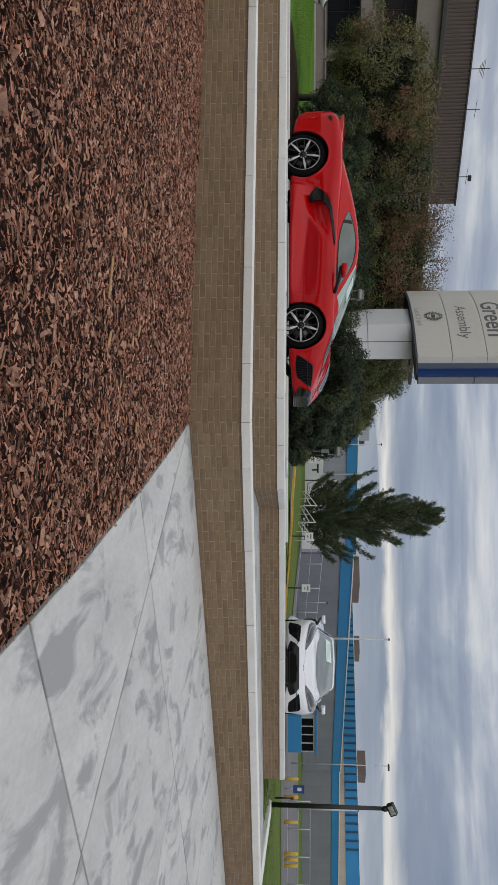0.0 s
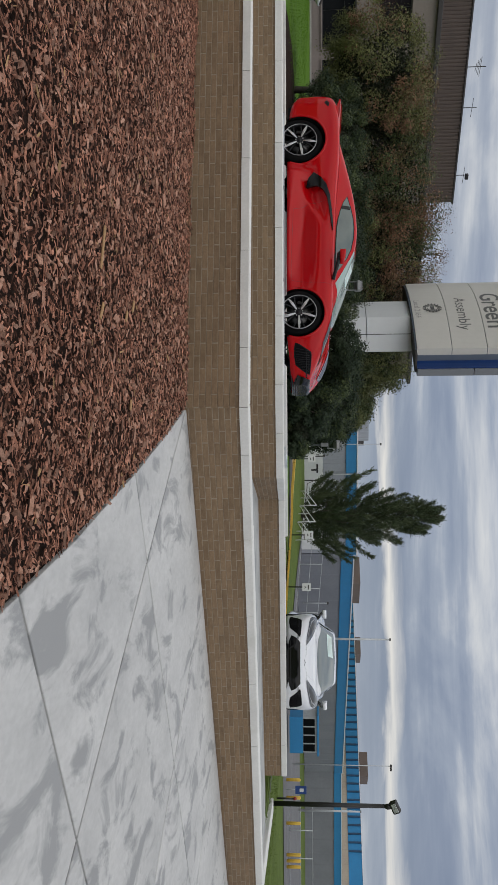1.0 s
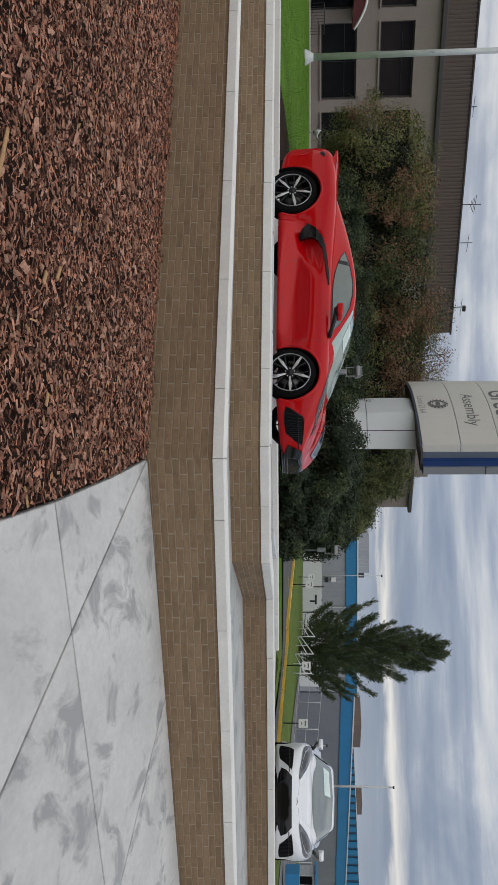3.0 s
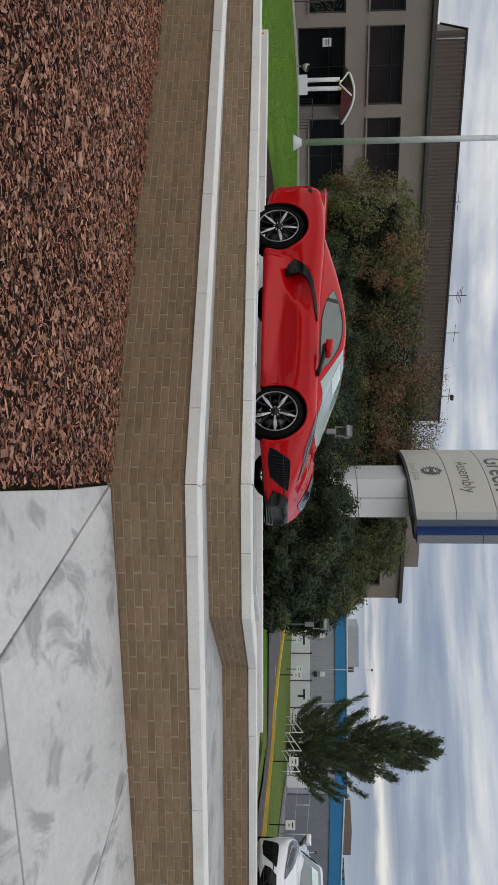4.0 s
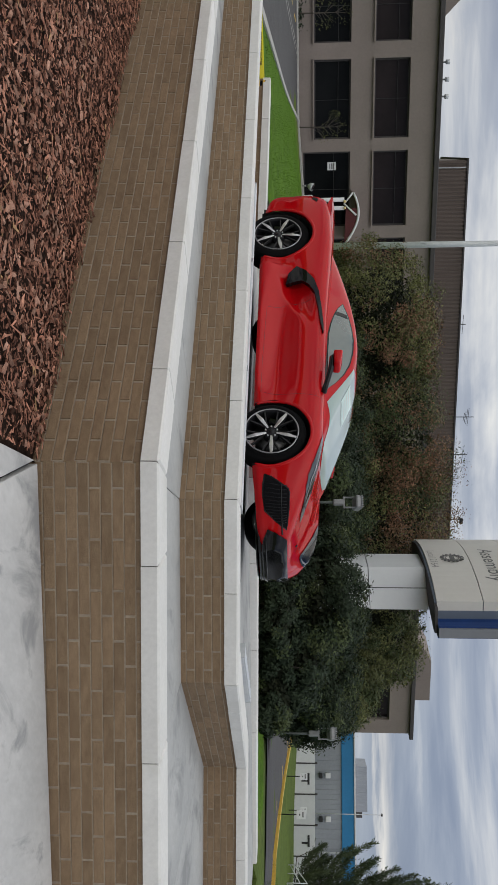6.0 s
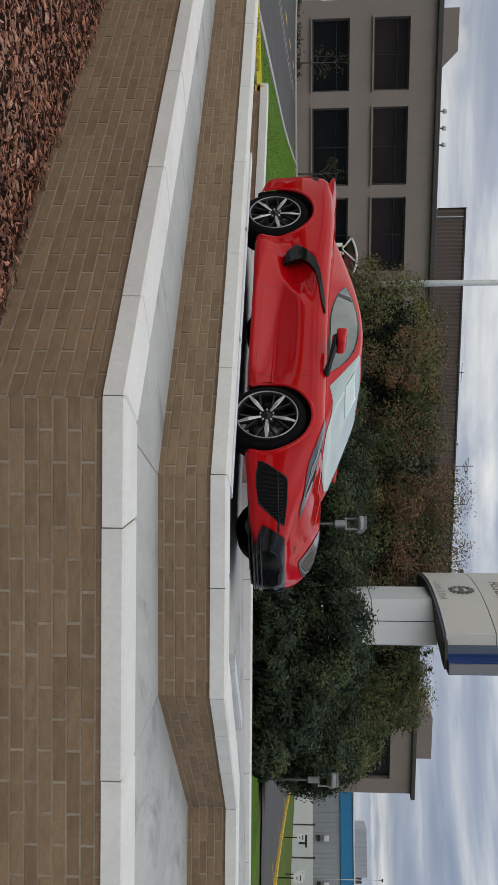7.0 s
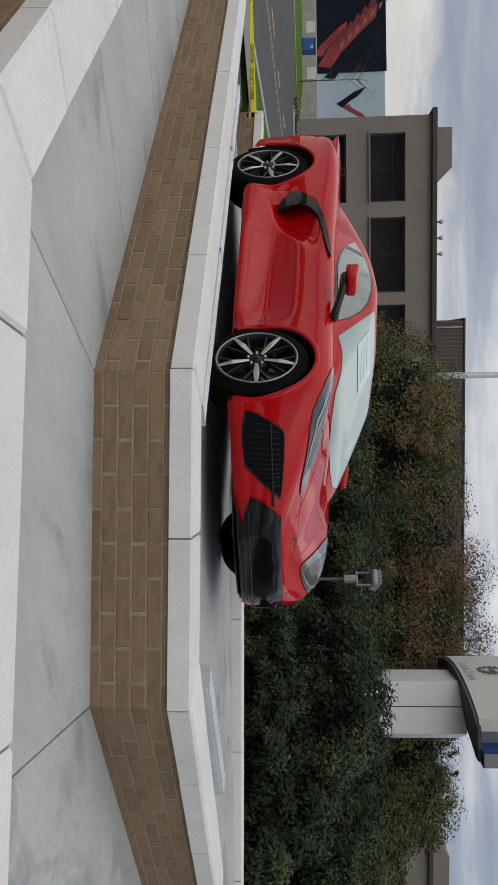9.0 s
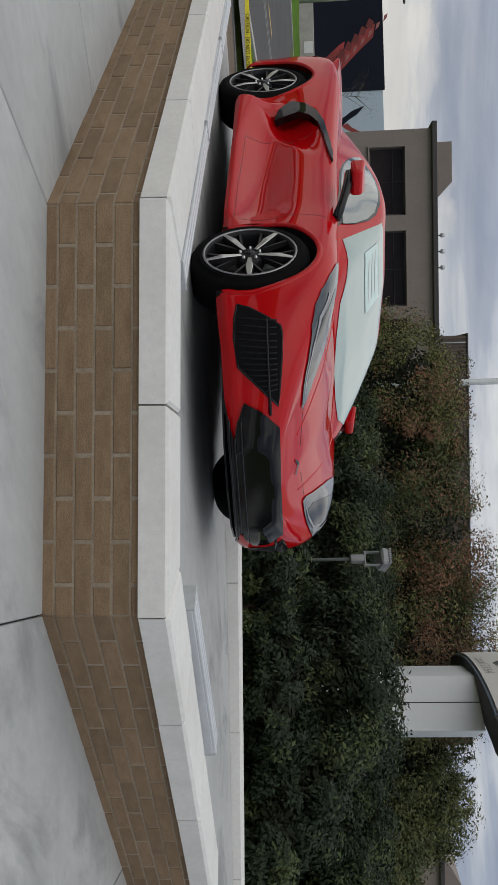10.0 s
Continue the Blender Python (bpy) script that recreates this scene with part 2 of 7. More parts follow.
SIGNBLUE = material("deep_blue_sign_panel", (0.012, 0.05, 0.21), (0.012, 0.045, 0.18), 0.8, 0.35, fine=0.0)
SIGNEDGE = material("grey_blue_sign_edge", (0.13, 0.16, 0.21), (0.11, 0.14, 0.19), 0.8, 0.5, fine=0.02)
LETTER = material("dark_grey_letter", (0.12, 0.12, 0.12), (0.11, 0.11, 0.11), 3, 0.6, fine=0.0)
PRINTGREY = material("mid_grey_print", (0.30, 0.29, 0.28), None, 3, 0.6, fine=0.0)
SEAM = material("dark_seam", (0.03, 0.03, 0.032), None, 3, 0.8, fine=0.0)
PALE = material("pale_label", (0.62, 0.75, 0.72), (0.58, 0.72, 0.7), 3, 0.6, fine=0.05)
LEAF_DARK = material("dark_holly_leaf", (0.020, 0.032, 0.019), (0.034, 0.048, 0.026), 1.7, 0.6, island=0.30, fine=0.1, spec=0.12)
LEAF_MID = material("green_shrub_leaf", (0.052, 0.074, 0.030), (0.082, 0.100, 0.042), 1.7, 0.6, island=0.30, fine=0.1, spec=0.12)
# shade inside the crowns is put into this leaf colour
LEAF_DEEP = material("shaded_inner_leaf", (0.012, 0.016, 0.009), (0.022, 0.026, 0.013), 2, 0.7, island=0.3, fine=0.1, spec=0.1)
LEAF_LIGHT = material("olive_leaf", (0.165, 0.170, 0.062), (0.085, 0.094, 0.040), 1.5, 0.65, island=0.4, fine=0.1, spec=0.12)
LEAF_RED = material("russet_leaf", (0.215, 0.110, 0.068), (0.130, 0.095, 0.052), 0.9, 0.65, island=0.4, fine=0.1, spec=0.12)
LEAF_PINE = material("dull_conifer_needle", (0.046, 0.070, 0.032), (0.080, 0.102, 0.047), 0.8, 0.7, island=0.35, fine=0.1)
BARK = material("grey_bark", (0.10, 0.085, 0.07), (0.07, 0.06, 0.05), 6, 0.9, bump=0.5, bump_scale=40)
TAPE = material("yellow_plastic_tape", (0.82, 0.70, 0.03), (0.78, 0.66, 0.03), 3, 0.45, fine=0.03)
NAVY = material("navy_printed_banner", (0.010, 0.012, 0.024), (0.008, 0.010, 0.02), 0.4, 0.6, fine=0.0, spec=0.1)
PALEBLUE = material("pale_blue_banner", (0.42, 0.50, 0.60), (0.40, 0.48, 0.58), 0.4, 0.6, fine=0.0)
PRINTRED = material("printed_red", (0.36, 0.03, 0.03), (0.2, 0.02, 0.02), 0.6, 0.5, fine=0.1)
PLASTICWHITE = material("white_plastic", (0.68, 0.69, 0.70), (0.64, 0.65, 0.66), 3, 0.5, fine=0.03)
# reflected sky is put into the windshields' base colour, weaker in SCREEN_DARK
SCREEN = material("windshield_reflected_sky", (0.34, 0.425, 0.405), (0.30, 0.385, 0.37), 1, 0.06, fine=0.0, spec=0.45)
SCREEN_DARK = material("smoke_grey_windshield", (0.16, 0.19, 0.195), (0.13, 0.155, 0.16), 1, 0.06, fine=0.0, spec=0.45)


# ---- mesh helpers ----
def make_mesh(name, verts, faces, mat, smooth=False):
    me = bpy.data.meshes.new(name)
    me.from_pydata([tuple(v) for v in verts], [], [tuple(f) for f in faces])
    me.materials.append(mat)
    if smooth:
        me.polygons.foreach_set("use_smooth", [True] * len(me.polygons))
    me.update()
    return me


def from_bm(name, bm, mat, smooth=False):
    me = bpy.data.meshes.new(name)
    bm.to_mesh(me)
    bm.free()
    me.materials.append(mat)
    if smooth:
        me.polygons.foreach_set("use_smooth", [True] * len(me.polygons))
    return me


def part(name, me, parent=None, m=None, label=""):
    ob = new(name, me)
    ob.parent = parent
    if m is not None:
        ob.matrix_basis = m
    return tagged(ob, label)


def box_mesh(name, size, mat, bevel=0.0, centre=(0, 0, 0), segments=1):
    bm = bmesh.new()
    bmesh.ops.create_cube(bm, size=1.0)
    bmesh.ops.transform(bm, matrix=Matrix.Translation(centre) @ Matrix.Diagonal((*size, 1)), verts=bm.verts)
    if bevel:
        bmesh.ops.bevel(bm, geom=bm.edges[:], offset=bevel, segments=segments, affect="EDGES")
    return from_bm(name, bm, mat)


def slab_mesh(name, poly, z0, z1, mat, bevel=0.0):
    """A plate with the outline poly (counter-clockwise x, y) from z0 to z1."""
    bm = bmesh.new()
    low = [bm.verts.new((x, y, z0)) for x, y in poly]
    top = [bm.verts.new((x, y, z1)) for x, y in poly]
    bm.faces.new(low[::-1])
    f = bm.faces.new(top)
    n = len(poly)
    for i in range(n):
        bm.faces.new((low[i], low[(i + 1) % n], top[(i + 1) % n], top[i]))
    bmesh.ops.recalc_face_normals(bm, faces=bm.faces)
    if bevel:
        bmesh.ops.bevel(bm, geom=f.edges[:], offset=bevel, segments=1, affect="EDGES")
    return from_bm(name, bm, mat)


def tube_mesh(name, pts, radii, mat, sides=10, caps=True, smooth=True):
    """A tapered round tube along pts."""
    pts = [Vector(p) for p in pts]
    if isinstance(radii, (int, float)):
        radii = [radii] * len(pts)
    verts, faces = [], []
    for i, p in enumerate(pts):
        d = (pts[min(i + 1, len(pts) - 1)] - pts[max(i - 1, 0)]).normalized()
        a = d.orthogonal().normalized() if i == 0 else (a - d * a.dot(d)).normalized()
        b = d.cross(a)
        for k in range(sides):
            w = 2 * math.pi * k / sides
            verts.append(p + (a * math.cos(w) + b * math.sin(w)) * radii[i])
    for i in range(len(pts) - 1):
        for k in range(sides):
            q = i * sides
            faces.append((q + k, q + (k + 1) % sides, q + sides + (k + 1) % sides, q + sides + k))
    if caps:
        faces.append(tuple(range(sides))[::-1])
        faces.append(tuple(range((len(pts) - 1) * sides, len(pts) * sides)))
    return make_mesh(name, verts, faces, mat, smooth)


def clip_poly(poly, px, py, nx, ny):
    """The piece of poly on the side of the line through (px, py) to which (nx, ny) points."""
    out = []
    for i, a in enumerate(poly):
        b = poly[(i + 1) % len(poly)]
        da = (a[0] - px) * nx + (a[1] - py) * ny
        db = (b[0] - px) * nx + (b[1] - py) * ny
        if da >= 0:
            out.append(a)
        if da * db < 0:
            k = da / (da - db)
            out.append((a[0] + k * (b[0] - a[0]), a[1] + k * (b[1] - a[1])))
    return out


def area(poly):
    return 0.5 * sum(a[0] * b[1] - b[0] * a[1] for a, b in zip(poly, poly[1:] + poly[:1]))


# ---- ground: one sheet, low in front of the terraces, higher behind them ----
def smooth01(v):
    v = np.clip(v, 0.0, 1.0)
    return v * v * (3 - 2 * v)


BREAK_X = [-700, -14.0, -11.0, -10.85, -2.4, 1.9, 2.7, 6.5, 8.5, 30.0, 700]
BREAK_Y = [140, 14.4, 13.9, 16.95, 15.5, 19.4, 17.7, 19.3, 18.0, 20.0, 60]


def back_line(x):
    return np.interp(x, BREAK_X, BREAK_Y)


def back_z(x, y):
    s = smooth01((x + 15) / 15)
    fall_y = np.interp(y, [15, 20, 40, 60, 90], [0, 0.05, 0.62, 0.62, 0.55])
    fall_x = 0.009 * np.clip(y - 15, 0, 75)
    away = smooth01((x - 4.0) / 6.0)
    z = 0.85 - (fall_y * (1 - away) + fall_x * away) * s + 0.012 * np.clip(-x - 5, 0, 50) * (1 - s)
    z = z - np.clip(0.085 * (x - 2.0), 0, 1.3)
    near = smooth01((y - back_line(x)) / 4.0)
    dip = np.where((x > -11.0) & (x < 1.9), 0.26, 0.0)
    z = z - dip * (1 - near)
    # the drive on the left lies lower, and the lawn climbs away from it
    along = np.clip(-0.70 * (x + 15.0) + 0.714 * (y - 19.85), -5.0, 60.0)
    right = 0.714 * (x + 15.0) + 0.70 * (y - 19.85)
    low = 0.65 + 0.35 * smooth01((along - 10.0) / 40.0)
    low = low + (1.0 - low) * smooth01((-right - 5.8) / 5.0) * smooth01(along / 30.0) + 0.55 * smooth01((-right - 11.0) / 7.0) * smooth01(along / 30.0)
    return low + (z - low) * smooth01((right + 0.2) / 6.0)


xs = sorted(set([-700, -400, -200, -120, -80, -60, -50] + list(np.arange(-45, 45, 1.0)) + [50, 60, 80, 120, 200, 400, 700] + BREAK_X[1:-1]))
offs = [-500, -200, -100, -60, -40, -30, -25, -20, -16, -13, -10, -8, -6, -4, -2, -1, -0.02, 0.02, 0.5, 1, 2, 3, 4, 6, 8, 10, 13, 16, 20, 25, 30, 36, 44, 55, 70, 90, 130, 200, 400, 900]
gv, gf = [], []
for x in xs:
    for o in offs:
        y = float(back_line(x)) + o
        gv.append((x, y, -0.10 if o < 0 else float(back_z(x, y))))
n = len(offs)
for i in range(len(xs) - 1):
    for j in range(n - 1):
        gf.append((i * n + j, (i + 1) * n + j, (i + 1) * n + j + 1, i * n + j + 1))
ground = part("ground", make_mesh("ground", gv, gf, ROUGHGRASS))
tagged(ground, "rough mown grass and soil around the terraces", "ground", kind="structure")


def sheet(name, a, b, widths, lift, mat, nlen, thick=0.0):
    """A strip from a to b that lies on the back ground; widths: offsets to its left at which it has rows."""
    a, b = Vector(a), Vector(b)
    d = (b - a).normalized()
    nrm = Vector((-d.y, d.x))
    verts, faces = [], []
    for i in range(nlen + 1):
        p = a.lerp(b, i / nlen)
        for w in widths:
            q = p + nrm * w
            verts.append((q.x, q.y, float(back_z(q.x, q.y)) + lift))
    k = len(widths)
    for i in range(nlen):
        for j in range(k - 1):
            faces.append((i * k + j, (i + 1) * k + j, (i + 1) * k + j + 1, i * k + j + 1))
    if thick:
        m = len(verts)
        verts += [(x, y, z - thick) for x, y, z in verts]
        for i in range(nlen):
            faces.append((i * k, i * k + m, (i + 1) * k + m, (i + 1) * k))
            faces.append((i * k + k - 1, (i + 1) * k + k - 1, (i + 1) * k + k - 1 + m, i * k + k - 1 + m))
        faces.append((0, k - 1, k - 1 + m, m))
        faces.append((nlen * k, nlen * k + m, nlen * k + k - 1 + m, nlen * k + k - 1))
    return make_mesh(name, verts, faces, mat)


def rows(lo, hi, step):
    k = max(1, int(round((hi - lo) / step)))
    return [lo + (hi - lo) * i / k for i in range(k + 1)]


# ---- terraces: the coping falls very slightly towards the back ----
TERR = Matrix.Translation((0, 10, 0)) @ Matrix.Rotation(radians(-1.85), 4, "X") @ Matrix.Translation((0, -10, -0.244))
L0, U1, U2, U3 = Vector((-0.305, 10.05)), Vector((-0.725, 11.64)), Vector((0.475, 12.505)), Vector((0.84, 15.06))
LL_END, LR_END, UL_END, UR_END, LE_END = Vector((-16.0, 13.19)), Vector((7.2, 14.75)), Vector((-16.0, 14.08)), Vector((6.56, 18.53)), Vector((9.3, 24.0))
LOW_CAP, LOW_TOP, LEDGE, UP_CAP, UP_TOP = 0.839, 0.947, 0.876, 1.218, 1.326
COURSE, BRICK_L, JOINT = 0.0677, 0.3048, 0.010


def inward(a, b):
    d = (b - a).normalized()
    return Vector((-d.y, d.x))


def meet(a, b, c, d):
    """Where the lines a-b and c-d cross."""
    r, s = b - a, d - c
    k = ((c.x - a.x) * s.y - (c.y - a.y) * s.x) / (r.x * s.y - r.y * s.x)
    return a + r * k


def offset_line(pts, off):
    """The polyline pts moved by off to its left, with mitred corners."""
    segs = [(a + inward(a, b) * off, b + inward(a, b) * off) for a, b in zip(pts, pts[1:])]
    out = [segs[0][0]]
    for p, q in zip(segs, segs[1:]):
        out.append(meet(p[0], p[1], q[0], q[1]))
    out.append(segs[-1][1])
    return out


brick_cache = {}


def brick_mesh(l, h):
    key = (round(l, 2), round(h, 3))
    if key not in brick_cache:
        l, h = key
        d, c = 0.05, 0.003
        verts = [(0, 0, 0), (l, 0, 0), (l, 0, h), (0, 0, h), (c, -d, c), (l - c, -d, c), (l - c, -d, h - c), (c, -d, h - c),
                 (0, -d + c, 0), (l, -d + c, 0), (l, -d + c, h), (0, -d + c, h)]
        faces = [(4, 5, 6, 7), (8, 9, 5, 4), (9, 10, 6, 5), (10, 11, 7, 6), (11, 8, 4, 7), (0, 1, 9, 8), (1, 2, 10, 9), (2, 3, 11, 10), (3, 0, 8, 11)]
        brick_cache[key] = make_mesh("brick", verts, faces, BRICK)
    return brick_cache[key]


def brick_wall(name, label, pts, z0, z1, first, near, lead=0.0):
    """A straight brick wall pts = (a, b) with its face towards the right of a-b. first: height of the cut lowest course.
    near: a function of the distance along the wall that says which bricks are objects of their own."""
    a, b = pts
    length = (b - a).length
    d, w = (b - a).normalized(), inward(a, b)
    wall = new(name)
    wall.matrix_basis = TERR
    tagged(wall, label, "wall", kind="structure")
    face = 0.003
    body = [a + w * face, b + w * face, b + w * 0.24, a + w * 0.24]
    part("mortar", slab_mesh("mortar", [tuple(p) for p in body], z0 - 0.05, z1 + 0.004, MORTAR), wall)
    ang = math.atan2(d.y, d.x)
    rest_v, rest_f = [], []
    z, row, count = z0 + first - COURSE, 0, 0
    while z < z1 - 0.012:
        lo, hi = max(z + 0.0065, z0), min(z + COURSE, z1)
        x = -BRICK_L * (0.5 if row % 2 else 1.0) + lead
        while x < length - 0.02:
            s, e = max(x + JOINT, 0.0), min(x + BRICK_L, length)
            x += BRICK_L
            if e - s < 0.025:
                continue
            me = brick_mesh(e - s, hi - lo)
            rng = random.random()
            p = a + d * s + w * (0.05 + random.uniform(-0.0025, 0.001))
            m = Matrix.Translation((p.x, p.y, lo)) @ Matrix.Rotation(ang + random.uniform(-0.004, 0.004), 4, "Z")
            if near(s) and count < 300:
                part("brick", me, wall, m)
                count += 1
            else:
                k = len(rest_v)
                rest_v += [m @ v.co for v in me.vertices]
                rest_f += [tuple(k + i for i in f.vertices) for f in me.polygons]
        z += COURSE
        row += 1
    if rest_v:
        tagged(part("brickwork", make_mesh("brickwork", rest_v, rest_f, BRICK_JOINED), wall), kind="stuff")
    return wall


BRICK_JOINED = material("brown_brick_far", (0.245, 0.170, 0.104), (0.196, 0.132, 0.079), 9, 0.85, bump=0.5, bump_scale=90, island=0.11, fine=0.2)


JOINTFILL = material("grey_joint_sealant", (0.20, 0.19, 0.175), None, 3, 0.9)


def coping(label, pts, cuts, z0, z1, over=0.02, depth=0.345):
    """Cast stone coping along pts. cuts: for each leg the distances of its joints from the leg's start."""
    outer, inner = offset_line(pts, -over), offset_line(pts, depth - over)
    ob = new("coping")
    ob.matrix_basis = TERR
    tagged(ob, label, "coping", kind="structure")
    for i in range(len(pts) - 1):
        a, b = pts[i], pts[i + 1]
        d = (b - a).normalized()
        length = (b - a).length
        stops = [0.0] + [c for c in cuts[i] if 0.1 < c < length - 0.1] + [length]
        for k, (s, e) in enumerate(zip(stops, stops[1:])):
            g = 0.0035
            o0 = outer[i] + d * g if k == 0 else a + d * (s + g) - inward(a, b) * over
            i0 = inner[i] + d * g if k == 0 else a + d * (s + g) + inward(a, b) * (depth - over)
            o1 = outer[i + 1] - d * g if e == length else a + d * (e - g) - inward(a, b) * over
            i1 = inner[i + 1] - d * g if e == length else a + d * (e - g) + inward(a, b) * (depth - over)
            poly = [tuple(o0), tuple(o1), tuple(i1), tuple(i0)]
            c = ((o0 + o1 + i1 + i0) / 4)
            local = [(x - c.x, y - c.y) for x, y in poly]
            dz = random.uniform(-0.0015, 0.0015)
            part("coping_stone", slab_mesh("coping_stone", local, 0, z1 - z0, CAST, 0.013), ob, pose(c.x, c.y, z0 + dz))
        part("joint_filler", slab_mesh("joint_filler", [tuple(p) for p in (outer[i] + inward(a, b) * 0.008, outer[i + 1] + inward(a, b) * 0.008, inner[i + 1] - inward(a, b) * 0.008, inner[i] - inward(a, b) * 0.008)],
                                       z0 + 0.005, z1 - 0.012, JOINTFILL), ob)
    return ob


def from_end(length, *cuts):
    return [length - c for c in reversed(cuts)]


def run(start, step, length):
    return list(np.arange(start, length, step))


ll, lr, ul, uf, us, ur = (L0 - LL_END).length, (LR_END - L0).length, (U1 - UL_END).length, (U2 - U1).length, (U3 - U2).length, (UR_END - U3).length
coping("pale cast stone coping on the lower brick wall", [LL_END, L0, LR_END, LE_END],
       [from_end(ll, *run(0.70, 1.2, ll)), run(0.61, 1.2, lr), run(1.2, 1.2, 9)], LOW_CAP, LOW_TOP)
coping("pale cast stone coping on the upper brick wall", [UL_END, U1, U2, U3, UR_END],
       [from_end(ul, *run(0.93, 1.25, ul)), [0.74], [0.70, 1.55], run(1.0, 1.2, ur)], UP_CAP, UP_TOP)


def paving(name, label, outline, cells, z0, z1, m, mat, gap=0.007, category="pavement"):
    """Slabs cut out of outline; cells: lists of lines (px, py, nx, ny) that bound each one."""
    ob = new(name)
    ob.matrix_basis = m
    tagged(ob, label, category, kind="structure")
    for lines in cells:
        poly = outline
        for px, py, nx, ny in lines:
            k = math.hypot(nx, ny)
            poly = clip_poly(poly, px + nx / k * gap / 2, py + ny / k * gap / 2, nx, ny)
            if len(poly) < 3:
                break
        if len(poly) < 3 or abs(area(poly)) < 0.05:
            continue
        if area(poly) < 0:
            poly = poly[::-1]
        cx, cy = sum(p[0] for p in poly) / len(poly), sum(p[1] for p in poly) / len(poly)
        part("slab", slab_mesh("slab", [(x - cx, y - cy) for x, y in poly], z0, z1, mat, 0.004), ob, pose(cx, cy, 0))
    return ob


# walkway in front: slabs on a grid turned along the lower wall
WALK_EDGE = [(-0.29, 10.03), (0.08, 8.72), (0.44, 7.33), (0.68, 6.3), (0.86, 5.55), (1.05, 4.58), (1.18, 3.9), (1.5, 2.0), (1.9, -1.0), (2.3, -5.0)]
gx, gy = Vector((0.832, 0.555)), Vector((-0.555, 0.832))
walk_outline = WALK_EDGE[::-1] + [(7.22, 14.72), (12.0, 13.6), (12.0, -5.0)]
cells = []
o = Vector((-0.25, 9.97))
us_lines = [-8.0, 0.0, 2.6, 5.2, 7.8, 10.4, 14.0]
vs_lines = [-16.0, -13.2, -10.56, -7.9, -5.26, -2.62, 1.2]
for u0, u1 in zip(us_lines, us_lines[1:]):
    for v0, v1 in zip(vs_lines, vs_lines[1:]):
        p, q = o + gx * u0 + gy * v0, o + gx * u1 + gy * v1
        cells.append([(p.x, p.y, gx.x, gx.y), (p.x, p.y, gy.x, gy.y), (q.x, q.y, -gx.x, -gx.y), (q.x, q.y, -gy.x, -gy.y)])
paving("walkway", "pale grey concrete walkway slabs with damp streaks", walk_outline, cells, -0.12, 0.0, Matrix(), CONC, 0.028)
part("walkway_bed", slab_mesh("walkway_bed", walk_outline[::-1] if area(walk_outline) < 0 else walk_outline, -0.2, -0.05, SEAM))
tagged(bpy.data.objects["walkway_bed"], "dark joint filler under the walkway", "pavement bed", kind="structure")

# ledge between the two walls
li = offset_line([LL_END, L0, LR_END], 0.30)
ub = [UL_END, U1, U2, U3, UR_END]
ledge_outline = [tuple(p) for p in li] + [(9.0, 20.0), tuple(UR_END + Vector((0, 0.1)))] + [tuple(p + Vector((0, 0.05))) for p in ub[::-1][1:]]
dl = (L0 - LL_END).normalized()
nl = Vector((-dl.y, dl.x))
dr = (LR_END - L0).normalized()
left_x = [-16.0, -13.0, -10.6, -8.2, -5.9, -3.55, -2.05]
cells = []
for x0, x1 in zip(left_x, left_x[1:]):
    p, q = L0 + dl * (x0 + 0.3), L0 + dl * (x1 + 0.3)
    cells.append([(p.x, p.y, dl.x, dl.y), (q.x, q.y, -dl.x, -dl.y)])
p = L0 + dl * (-1.75)
mit = (U1 - (L0 + Vector((0.05, 0.0)))).normalized()
nm = Vector((mit.y, -mit.x))
cells.append([(p.x, p.y, dl.x, dl.y), (U1.x, U1.y, -nm.x, -nm.y)])
cells.append([(U1.x, U1.y, nm.x, nm.y), (U2.x, U2.y, -dr.x, -dr.y)])
for s0, s1 in ((0.0, 1.4), (1.4, 2.9), (2.9, 4.4), (4.4, 6.0), (6.0, 9.5)):
    p, q = U2 + dr * s0, U2 + dr * s1
    cells.append([(p.x, p.y, dr.x, dr.y), (q.x, q.y, -dr.x, -dr.y)])
paving("ledge", "smooth grey concrete ledge between the two walls", ledge_outline, cells, LEDGE - 0.10, LEDGE, TERR, GREYCONC)
lb = part("ledge_bed", slab_mesh("ledge_bed", [tuple(p) for p in ledge_outline], LEDGE - 0.2, LEDGE - 0.014, SEAM), None, TERR)
tagged(lb, "dark joint filler under the ledge", "pavement bed", kind="structure")


# ---- display pad behind the upper wall ----
pi = offset_line([UL_END, U1, U2, U3, UR_END], 0.30)
PAD_Z = 1.214
PADM = TERR @ Matrix.Translation((0, 12.6, PAD_Z)) @ Matrix.Rotation(radians(0.9), 4, "X") @ Matrix.Translation((0, -12.6, -PAD_Z))
REAR_A, REAR_B, REAR_C = Vector((-10.6, 16.5)), Vector((-2.4, 15.05)), Vector((1.7, 18.85))
fall = Vector((0.16, 0.987))
pad_all = [(-5.75, 12.9)] + [tuple(p) for p in pi[1:4]] + [(2.6, 16.55), (2.4, 18.2), tuple(REAR_C), tuple(REAR_B), (-5.75, 15.62)]
strips = ((-6.2, -2.6), (-2.6, 0.75), (0.75, 9.0))
lines = [[(-2.6, 14.5, -0.987, 0.16)]] + [[(x0, 14.5, 0.987, -0.16), (x1, 14.5, -0.987, 0.16)] for x0, x1 in strips[1:]]
paving("display_pad", "pale concrete display pad under the car", pad_all, lines, PAD_Z - 0.16, PAD_Z, PADM, GREYCONC, 0.008)
coping("pale cast stone coping on the rear kerb wall", [REAR_A, REAR_B, REAR_C], [run(1.2, 1.2, 7), run(1.1, 1.2, 7)], 1.236, 1.364)
